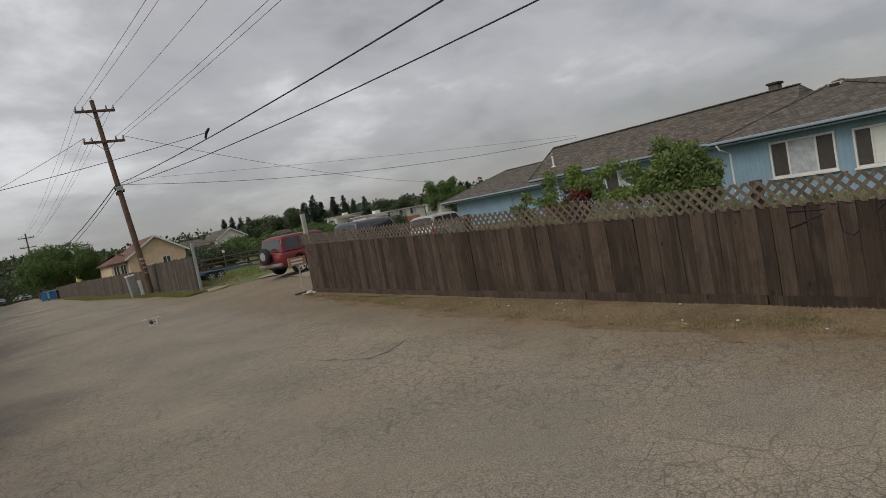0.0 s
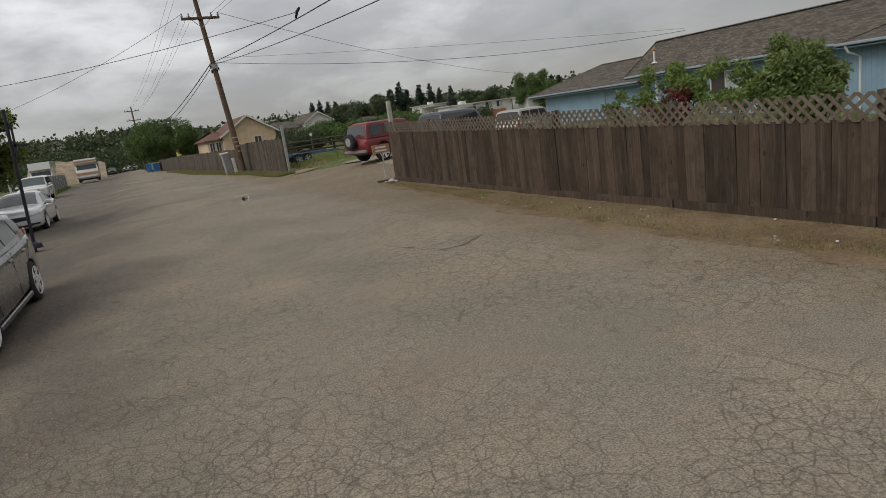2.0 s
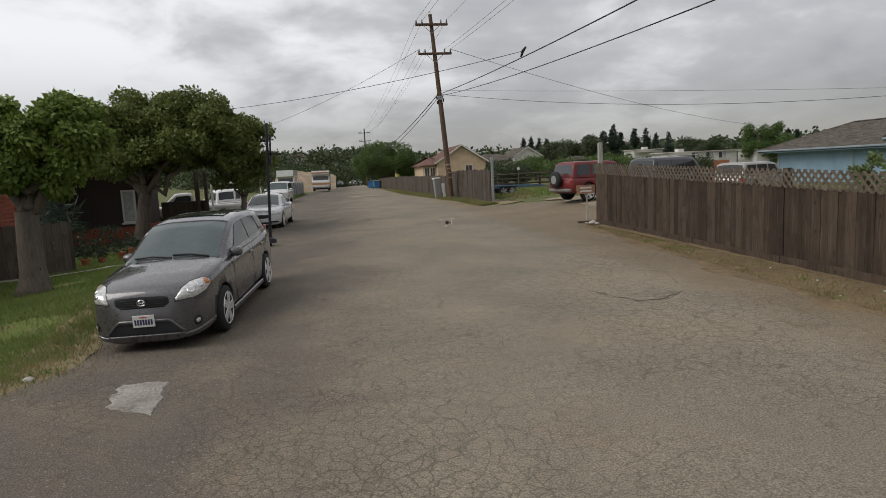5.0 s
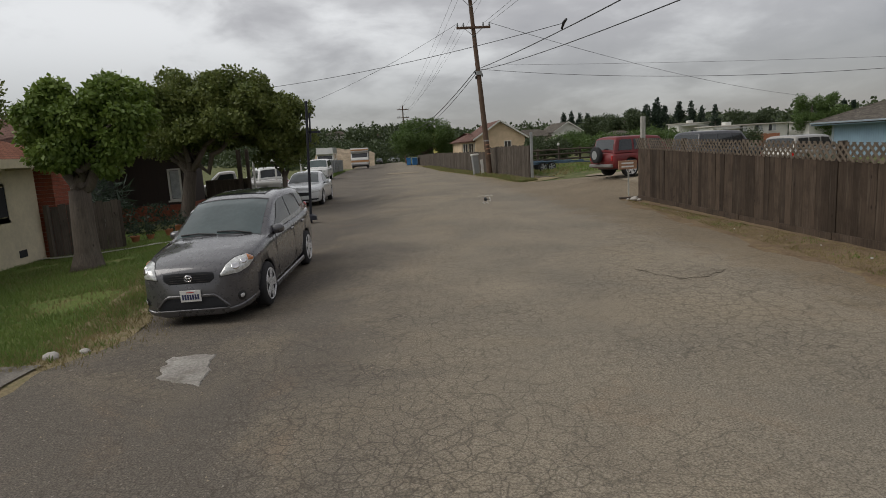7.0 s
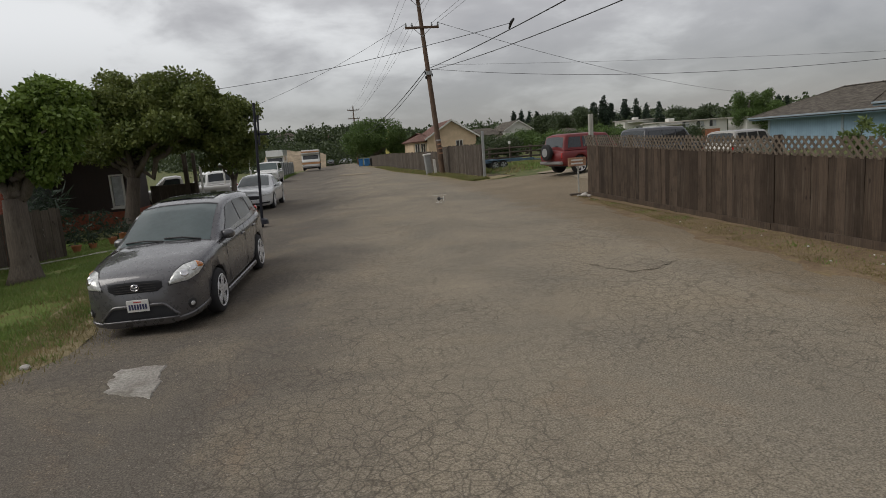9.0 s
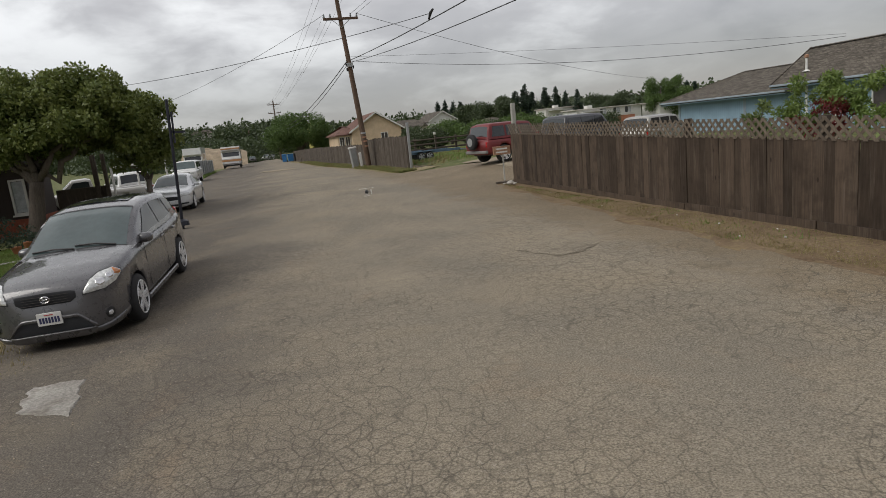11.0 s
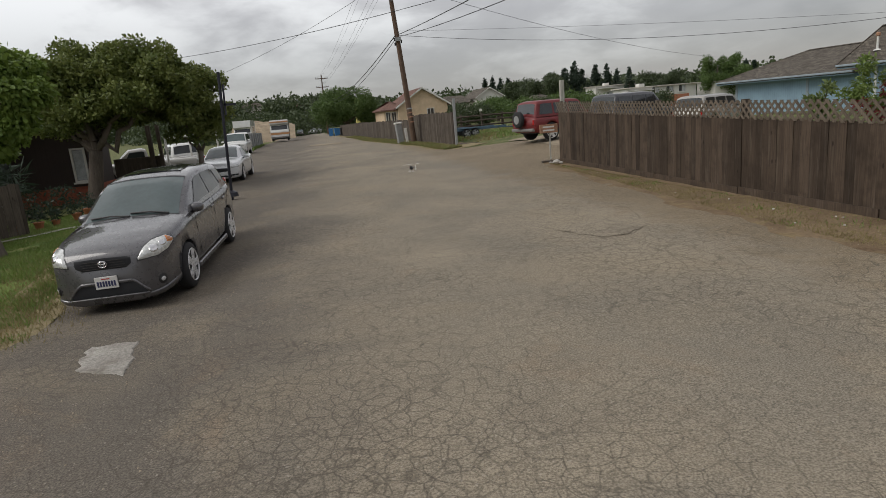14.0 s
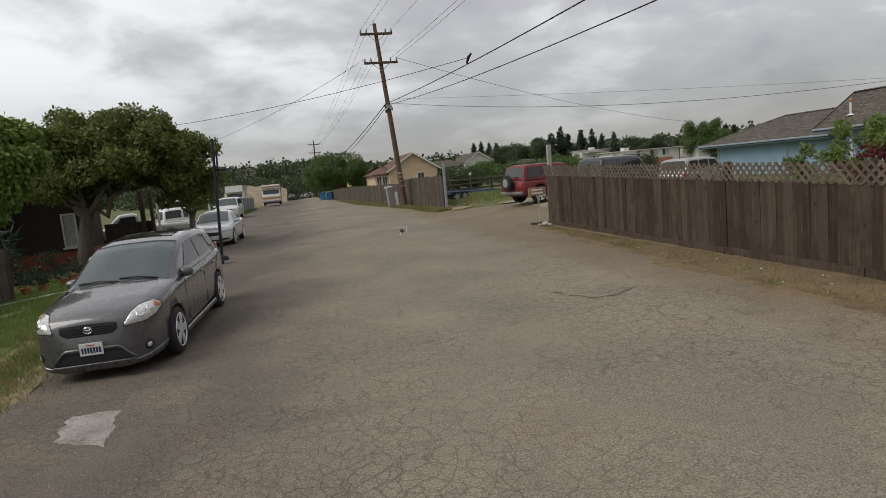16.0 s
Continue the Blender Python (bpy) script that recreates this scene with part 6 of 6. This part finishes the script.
def pots():
    rng = np.random.default_rng(4)
    for x, y, s in ((-6.6, 15.9, 0.12), (-6.3, 16.1, 0.10), (-6.0, 16.6, 0.12), (-5.6, 17.0, 0.10), (-6.9, 15.6, 0.11), (-6.1, 17.6, 0.12), (-5.7, 18.0, 0.10)):
        z = ground_z(x, y)
        t = thing("flower_pot", "terracotta flower pot with a small green plant", "flower pot", pose(x, y, z), "flower pots")
        part("pot", lathe([(0.0, s * 0.62), (s * 1.2, s * 0.9), (s * 1.2, s), (s * 1.45, s), (s * 1.45, s * 0.85)], 16, "z"), M["pot"], t)
        v, q = leaves([(0, 0, s * 2.2, s * 1.2), (0.03, 0.02, s * 3.0, s)], 110, 0.08, rng, 1.0, 0.1)
        # leaf colour darkened to stand for the shade under the trees
        leaf_mesh("plant", v, q, M["leaf_conifer_and_shaded"], t)
    t = thing("garden_lantern", "small striped garden post lantern", "lantern", pose(-6.75, 14.9, ground_z(-6.7, 14.9)))
    part("shaft", tube([(0, 0, 0), (0, 0, 0.55)], 0.05, 10), M["dark"], t)
    for z in (0.55, 0.66):
        part("collar", lathe([(0, 0.065), (0.05, 0.065)], 12, "z"), M["white"], t).matrix_basis = pose(0, 0, z)
    part("cap", lathe([(0, 0.07), (0.1, 0.04)], 12, "z"), M["dark"], t).matrix_basis = pose(0, 0, 0.72)


pots()


def model_helicopter():
    t = thing("model_helicopter", "small black, white and red model helicopter on the street", "model helicopter", pose(2.46, 16.4, 0.0, 0, 0, 12) @ Matrix.Scale(0.6, 4))
    bm = bmesh.new()
    bmesh.ops.create_uvsphere(bm, u_segments=16, v_segments=10, radius=0.09)
    v = [(a.co.x * 0.8, a.co.y * (1.9 if a.co.y > 0 else 1.3), a.co.z + 0.19) for a in bm.verts]
    f = [tuple(x.index for x in q.verts) for q in bm.faces]
    bm.free()
    part("canopy", (v, f), M["black"], t, "dark canopy", True)
    part("nose_cap", moved((v, f), Matrix.Translation((0, 0.07, 0.075)) @ Matrix.Diagonal((0.85, 0.7, 0.6, 1))), M["heli_red"], t, "red nose cap", True)
    part("tail_boom", tube([(0, -0.08, 0.2), (0, -0.55, 0.22)], [0.02, 0.012], 8), M["black"], t)
    part("tail_fin", box(-0.004, 0.004, -0.6, -0.52, 0.14, 0.33), M["white"], t)
    part("mast", tube([(0, 0, 0.26), (0, 0, 0.36)], 0.008, 6), M["steel"], t)
    part("rotor_blade", box(-0.36, 0.36, -0.018, 0.018, 0.345, 0.352), M["white"], t)
    for s in (-1, 1):
        part("skid", tube([(s * 0.08, -0.14, 0.012), (s * 0.08, 0.15, 0.012), (s * 0.08, 0.18, 0.03)], 0.007, 6), M["white"], t)
        for y in (-0.06, 0.08):
            part("strut", tube([(s * 0.08, y, 0.012), (s * 0.04, y, 0.14)], 0.006, 6), M["white"], t)


model_helicopter()

# ---- trees and shrubs ----
tree("street_tree", "leafy pollarded tree with broad bright green leaves on the lawn", (-5.35, 10.85, -0.12), (0.02, 0.05, 1.3), 0.185,
     [((-0.10, 0.05, 2.36), (0.42, 0.6, 0.62)), ((0.86, 0.1, 2.56), (0.36, 0.6, 0.64)), ((0.36, 0.1, 2.55), (0.30, 0.5, 0.42)), ((0.36, 0.2, 2.15), (0.66, 0.55, 0.62))], 108, (0.15, 0.27), 50000, 0.088, M["leaf_tree"], 21, 0.9, 9, 0.62, floor=-0.8)
tree("fruit_tree", "large dense olive green tree shading the driveway", (-6.5, 19.6, -0.3), (0.25, 0.1, 1.55), 0.2,
     [((-0.2, 0.4, 3.2), (1.5, 1.6, 1.15)), ((1.9, 0.3, 3.22), (1.25, 1.6, 1.12)), ((1.0, 0.3, 3.05), (2.1, 1.7, 1.15))], 260, (0.22, 0.46), 110000, 0.10, M["leaf_dark"], 33, 0.1, 10, 0.6, floor=-0.75)
tree("fruit_tree", "smaller ragged tree reaching towards the street", (-3.7, 20.9, -0.3), (0.1, 0.1, 1.25), 0.09,
     [((0.55, -0.1, 2.9), (0.68, 0.9, 1.20)), ((0.0, 0.1, 2.2), (0.7, 0.8, 0.7))], 44, (0.20, 0.36), 15000, 0.105, M["leaf_dark"], 35, 0.1, 6, 0.55, floor=-0.8)
tree("shade_tree", "dark tree behind the cream house", (-12.6, 19.0, -0.4), (0, 0, 2.2), 0.14,
     ((0, 0, 3.9), (1.15, 1.4, 1.3)), 30, (0.3, 0.5), 5000, 0.15, M["leaf_dark"], 37, 0.1, 7, 0.5)
tree("round_tree", "broad round green tree over the far end of the fence", (4.6, 82, -0.4), (0, 0, 1.4), 0.25,
     ((0, 0, 3.3), (3.9, 3.0, 2.3)), 110, (0.6, 1.0), 40000, 0.19, M["leaf_midgreen"], 41, 0.1, 8, 0.55, floor=-0.7)


def shrub(name, label, x, y, z0, clump_list, n, size, mat, seed, cat="shrub", stems=4, shape=0.4, droop=0.2):
    rng = np.random.default_rng(seed)
    t = thing(name, label, cat, pose(x, y, z0))
    wood = [limb(rng, (0, 0, -0.1), np.array(c[:3]) * 0.95, 0.035, 0.012) for c in clump_list[:: max(1, len(clump_list) // stems)]]
    part("stems", join(*wood), M["bark"], t)
    v, q = leaves(clump_list, n, size, rng, 0.9, droop, shape)
    leaf_mesh("foliage", v, q, mat, t)


rng = np.random.default_rng(8)
shrub("loquat_bush", "tall leafy loquat bush behind the fence", 16.2, 10.5, -0.3, clumps(rng, 60, (0, 0, 1.3), (0.80, 0.85, 0.95), 0.20, 0.36) + [(0.1, 0.6, 2.45, 0.26), (0.1, 0.65, 2.2, 0.28)], 15000, 0.145, M["leaf_bush"], 51)
shrub("climbing_bush", "light green bush before the blue house", 16.0, 12.6, -0.3, clumps(rng, 26, (0, 0, 1.5), (0.9, 1.4, 0.7), 0.18, 0.32), 5200, 0.12, M["leaf_light"], 52)
shrub("climbing_bush", "light green bush before the blue house", 16.4, 15.2, -0.3, clumps(rng, 22, (0, 0, 1.55), (0.8, 1.3, 0.7), 0.16, 0.30), 4600, 0.12, M["leaf_light"], 53)
shrub("red_bush", "dark red flowering bush by the fence", 15.8, 14.4, -0.3, clumps(rng, 16, (0, 0, 1.1), (0.8, 0.9, 0.5), 0.16, 0.26), 1500, 0.12, M["leaf_red"], 54)
shrub("small_shrub", "small dark shrub by the blue wall", 17.5, 18.6, -0.3, clumps(rng, 10, (0, 0, 1.2), (0.45, 0.5, 0.55), 0.14, 0.24), 800, 0.18, M["leaf_bush"], 55)
shrub("hedge_bush", "mixed green bushes behind the lattice", 8.6, 6.6, -0.05, clumps(rng, 34, (0, -0.3, 0.5), (0.9, 4.0, 0.32), 0.16, 0.28), 2200, 0.13, M["leaf_bush"], 56)
shrub("hedge_bush", "mixed green bushes behind the lattice", 8.9, 1.0, -0.05, clumps(rng, 26, (0, 0, 0.5), (0.9, 3.2, 0.32), 0.16, 0.26), 1500, 0.13, M["leaf_bush"], 57)
# porch and palm foliage: shade of trees and house put into the leaf colour
shrub("porch_plants", "shrubs in front of the brown house, shade in their colour", -7.6, 18.6, -0.35, clumps(rng, 24, (0, 0, 0.4), (1.4, 0.6, 0.4), 0.14, 0.24), 2000, 0.09, M["leaf_conifer_and_shaded"], 58)
shrub("palm_plant", "spiky plant beside the brick chimney", -7.2, 16.0, -0.35, clumps(rng, 12, (0, 0, 1.2), (0.35, 0.4, 0.5), 0.16, 0.24), 420, 0.34, M["leaf_conifer_and_shaded"], 59, shape=0.1)

FIELD = [(14.5, 58, 3.0, 5.0), (17.5, 61, 3.2, 4.2), (21.5, 60, 2.6, 4.0), (24, 70, 3.2, 5.2), (29, 75, 2.9, 4.6), (33, 78, 3.6, 6.0), (36, 84, 3.2, 5.0), (28, 92, 3.8, 6.0), (20, 88, 3.2, 5.0), (41, 88, 3.5, 5.5), (31, 52, 2.3, 4.0)]
for i, (x, y, h, w) in enumerate(FIELD):
    far_tree("field_tree", "rounded green bush at the back of the field", x, y, -0.5, h * 0.82, w * 0.9, M["leaf_midgreen"] if i % 2 else M["leaf_far"], 100 + i, 6000)
for i, (az, el, d, w) in enumerate(((23.0, 3.0, 150, 4.2), (23.9, 3.35, 152, 4.6), (24.5, 2.6, 155, 3.8), (25.7, 2.85, 160, 4.2), (26.6, 2.9, 158, 3.6), (15.9, 2.5, 190, 4), (16.6, 2.65, 185, 4), (17.3, 2.45, 188, 4), (18.0, 2.5, 192, 4), (37.6, 2.0, 140, 3), (38.2, 1.9, 142, 3))):
    x, y = d * math.sin(radians(az)), d * math.cos(radians(az))
    far_tree("conifer", "tall dark conifer on the horizon", x, y, -1.2, 1.55 + d * math.tan(radians(el)) + 1.2, w * 1.5, M["leaf_conifer_and_shaded"], 130 + i, 6000, True)
for i, (az, el, d, w) in enumerate(((27.5, 2.4, 115, 3.6), (28.5, 2.4, 112, 3.6))):
    x, y = d * math.sin(radians(az)), d * math.cos(radians(az))
    far_tree("cypress", "dark upright cypress behind the homes", x, y, -1.0, 1.55 + d * math.tan(radians(el)) + 1.0, w, M["leaf_conifer_and_shaded"], 150 + i, 5000, True)
for i, (az, el, d, w) in enumerate(((35.5, 2.75, 92, 4.2), (37.0, 2.5, 92, 4.4), (21.2, 2.35, 120, 8), (20.3, 2.0, 125, 7), (31.0, 1.9, 140, 6), (32.4, 2.0, 145, 6), (30.0, 1.7, 150, 6), (18.8, 1.9, 130, 8))):
    x, y = d * math.sin(radians(az)), d * math.cos(radians(az))
    far_tree("oak", "broad dark oak crown in the distance", x, y, -1.0, 1.55 + d * math.tan(radians(el)) + 1.0, w, M["leaf_midgreen"] if i < 2 else M["leaf_far"], 160 + i, 8000)


# ---- hills and distance ----
def hill(name, label, d, az0, az1, el, seed, mat, amp=0.5, n=90):
    """A ridge far away, rising from the plain, with a wooded rough top."""
    vs, fs = [], []
    rows = 7
    for i in range(n):
        az = radians(az0 + (az1 - az0) * i / (n - 1))
        edge = min(1, 6 * min(i, n - 1 - i) / n)
        e = el + amp * noise.noise(Vector((i * 0.11, seed, 0))) + 0.3 * amp * noise.noise(Vector((i * 0.6, seed, 4)))
        top = (1.55 + d * math.tan(radians(e)) + 3) * edge
        for j in range(rows):
            f = j / (rows - 1)
            dd = d * (1 + 0.16 * f)
            vs.append((dd * math.sin(az), dd * math.cos(az), -3 + top * math.sin(f * math.pi / 2)))
        vs.append((d * 1.5 * math.sin(az), d * 1.5 * math.cos(az), -3))
    m = rows + 1
    for i in range(n - 1):
        for j in range(m - 1):
            fs.append((i * m + j, i * m + j + 1, (i + 1) * m + j + 1, (i + 1) * m + j))
    return tagged(part(name, (vs, fs), mat, None, "", True), label, "hill", kind="structure")


hill("backdrop_hill", "long low wooded ridge on the horizon", 520, -75, 95, 1.35, 1, M["hill"], 0.45, 160)
hill("backdrop_near_hill", "wooded slope beyond the end of the street", 330, -16, 8, 1.75, 5, M["hill"], 0.7, 60)


def wood_stuff(name, label, d0, d1, az0, az1, el, count, clump, mat, seed, leaf_per=60, size=1.5, amp=0.4):
    """Far tree crowns in one mesh."""
    r = np.random.default_rng(seed)
    cs = []
    for _ in range(count):
        az, d = az0 + (az1 - az0) * r.random(), d0 + (d1 - d0) * r.random()
        e = el + amp * noise.noise(Vector((az * 0.35, seed, 0))) + 0.10 * r.normal()
        zt = 1.55 + d * math.tan(radians(e))
        x, y = d * math.sin(radians(az)), d * math.cos(radians(az))
        c = clump * (0.6 + 0.8 * r.random())
        for k in range(4):
            cs.append((x + r.normal() * c * 0.6, y + r.normal() * c * 0.6, zt - c * (0.6 + 0.7 * k), c * (0.7 + 0.15 * k)))
    v, q = leaves(cs, count * leaf_per, size, r, 1.0, 0.0, 0.7, 0.4)
    return tagged(leaf_mesh(name, v, q, mat), label, "woodland", kind="stuff")


wood_stuff("far_woods", "distant trees along the horizon ridge", 400, 500, -30, 60, 1.62, 620, 6.0, M["leaf_far"], 3, 130, 2.2)
wood_stuff("hillside_woods", "trees on the slope at the street end", 230, 330, -14, 5, 2.15, 190, 4.5, M["leaf_far"], 4, 420, 1.15, 0.7)
wood_stuff("mid_woods", "hedges and trees behind the field", 135, 220, 6, 42, 1.15, 230, 2.6, M["leaf_far"], 5, 260, 0.9, 0.45)
wood_stuff("street_end_woods", "low trees beyond the parked vehicles", 125, 170, -11, 1.0, 0.85, 90, 2.3, M["leaf_far"], 6, 420, 0.6, 0.5)

slope = grid(lambda a, b: (-14 + 11 * a, 104 + 2 * a + 7 * b, -1.5 + (4.1 - 1.3 * a * a + 0.5 * noise.noise(Vector((a * 6, b * 3, 1)))) * math.sin(b * math.pi / 2) * min(1, 8 * a + 0.2)), lin(0, 1, 26), lin(0, 1, 8))
tagged(part("bare_slope", slope, M["hill_dry"], None, "", True), "pale bare earth bank beyond the motorhomes", "slope", kind="structure")
simple_house("hill_house", "pale house high on the wooded slope", -27, -19, 262, 270, 9.4, 11.0, "haze_wall", "roof", "x", z=3)
simple_house("hill_house", "small house on the wooded slope", -6, -1, 250, 256, 7.6, 8.8, "haze_wall", "brownroof", "x", z=3)


# ---- grass ----
def blades(rng, xs, ys, zs, h, w, lean=0.5):
    n = len(xs)
    ang, tip = rng.random(n) * 2 * np.pi, rng.random(n) * 2 * np.pi
    hh = h * (0.5 + rng.random(n))
    base = np.stack([xs, ys, zs - 0.01], 1)
    side = np.stack([np.cos(ang), np.sin(ang), np.zeros(n)], 1) * (w * (0.7 + 0.6 * rng.random(n)))[:, None]
    top = base + np.stack([np.cos(tip) * hh * lean, np.sin(tip) * hh * lean, hh], 1)
    v = np.stack([base - side, base + side, top], 1).reshape(-1, 3)
    return v, np.arange(n * 3).reshape(-1, 3)


def grass(name, label, n, region, mat, h, w, seed, patch=None):
    r = np.random.default_rng(seed)
    xs, ys = region(r, n)
    if patch:
        keep = np.array([noise.noise(Vector((x * patch[0], y * patch[0], seed))) > patch[1] for x, y in zip(xs, ys)])
        xs, ys = xs[keep], ys[keep]
    zs = np.array([ground_z(x, y) for x, y in zip(xs, ys)])
    v, q = blades(r, xs, ys, zs, h, w)
    tagged(leaf_mesh(name, v, q, mat), label, "grass", kind="stuff")


def lawn_region(r, n):
    ys = 4.9 + 13.5 * r.random(n) ** 1.3
    xs = -3.05 - 4.6 * r.random(n)
    return xs, ys


def edge_region(r, n):
    ys = 4.8 + 11 * r.random(n)
    xs = np.array([interp(y, ROAD_L, 1) for y in ys]) - 0.25 + 0.28 * r.normal(size=n)
    return xs, ys


def verge_region(r, n):
    ys = -1.0 + 16 * r.random(n)
    xs = np.array([interp(y, ROAD_R, 1) for y in ys]) + 0.08 + np.abs(r.normal(size=n)) * 0.45
    return np.minimum(xs, 5.84), ys


def far_verge_region(r, n):
    ys = 24.6 + 32 * r.random(n) ** 1.5
    xs = np.array([interp(y, ROAD_R, 1) for y in ys]) - 0.05 + 0.75 * r.random(n)
    return xs, ys


def field_region(r, n):
    return 6.2 + 12 * r.random(n), 25.2 + 22 * r.random(n)


def left_region(r, n):
    ys = 24 + 40 * r.random(n)
    return np.array([interp(y, ROAD_L, 1) for y in ys]) - 0.1 - 1.6 * r.random(n), ys


grass("lawn_grass", "green lawn grass", 90000, lawn_region, M["grass"], 0.055, 0.006, 1, (0.7, -0.35))
grass("lawn_straw", "dry grass among the lawn", 22000, lawn_region, M["grass_dry"], 0.045, 0.006, 2, (0.55, -0.02))
grass("edge_straw", "dry straw at the street edge", 14000, edge_region, M["grass_dry"], 0.05, 0.006, 3)
grass("edge_weeds", "green weeds at the street edge", 7000, edge_region, M["grass"], 0.06, 0.008, 4, (1.4, 0.05))
grass("fence_straw", "dry straw along the board fence", 20000, verge_region, M["grass_dry"], 0.022, 0.005, 5, (2.4, -0.5))
grass("fence_weeds", "small green weeds along the board fence", 4000, verge_region, M["grass"], 0.03, 0.008, 6, (1.7, 0.22))
grass("far_verge_grass", "green weeds below the grey fence", 7000, far_verge_region, M["grass"], 0.10, 0.012, 7)
grass("far_verge_straw", "dry grass below the grey fence", 13000, far_verge_region, M["grass_dry"], 0.10, 0.012, 8)
grass("field_grass", "tall weeds in the field", 15000, field_region, M["grass"], 0.12, 0.02, 9, (0.4, -0.15))
grass("field_straw", "dry weeds in the field", 20000, field_region, M["grass_dry"], 0.11, 0.02, 10, (0.3, 0.05))
grass("left_weeds", "tall weeds along the parked vehicles", 12000, left_region, M["grass"], 0.22, 0.02, 11)

# ---- litter and gravel on the verge ----
rg = random.Random(11)
for i in range(26):
    y = rg.uniform(0, 14.5)
    x = rg.uniform(interp(y, ROAD_R, 1) + 0.2, 5.8)
    s = rg.uniform(0.006, 0.016)
    ob = part("pebble", moved(box(-s, s, -s * 0.8, s * 0.8, -s * 0.5, s * 0.5, s * 0.3), pose(x, y, s * 0.4, rg.uniform(-20, 20), 0, rg.uniform(0, 360))), M["rock"] if i % 3 else M["litter"], None)
    tagged(ob, "small pale stone or scrap in the dirt", "pebble", "scraps in the verge")


def gravel():
    r = np.random.default_rng(17)
    n = 5000
    ys, xs = -1 + 17 * r.random(n), -2.8 + 8.2 * r.random(n)
    s = 0.003 + 0.006 * r.random(n) ** 2
    z = np.array([0.012 * noise.noise(Vector((x * 0.6, y * 0.6, 0))) + 0.004 * noise.noise(Vector((x * 3, y * 3, 5))) for x, y in zip(xs, ys)])
    c = np.stack([xs, ys, z], 1)
    dirs = np.array([[1, 0, 0], [-0.5, 0.87, 0], [-0.5, -0.87, 0], [0, 0, 0.9]])
    v = (c[:, None, :] + dirs[None] * s[:, None, None] * (0.7 + 0.6 * r.random((n, 4, 1)))).reshape(-1, 3)
    q = (np.arange(n)[:, None, None] * 4 + np.array([[0, 1, 3], [1, 2, 3], [2, 0, 3]])[None]).reshape(-1, 3)
    tagged(leaf_mesh("road_gravel", v, q, M["sand"]), "loose grit on the asphalt", "gravel", kind="stuff")


gravel()
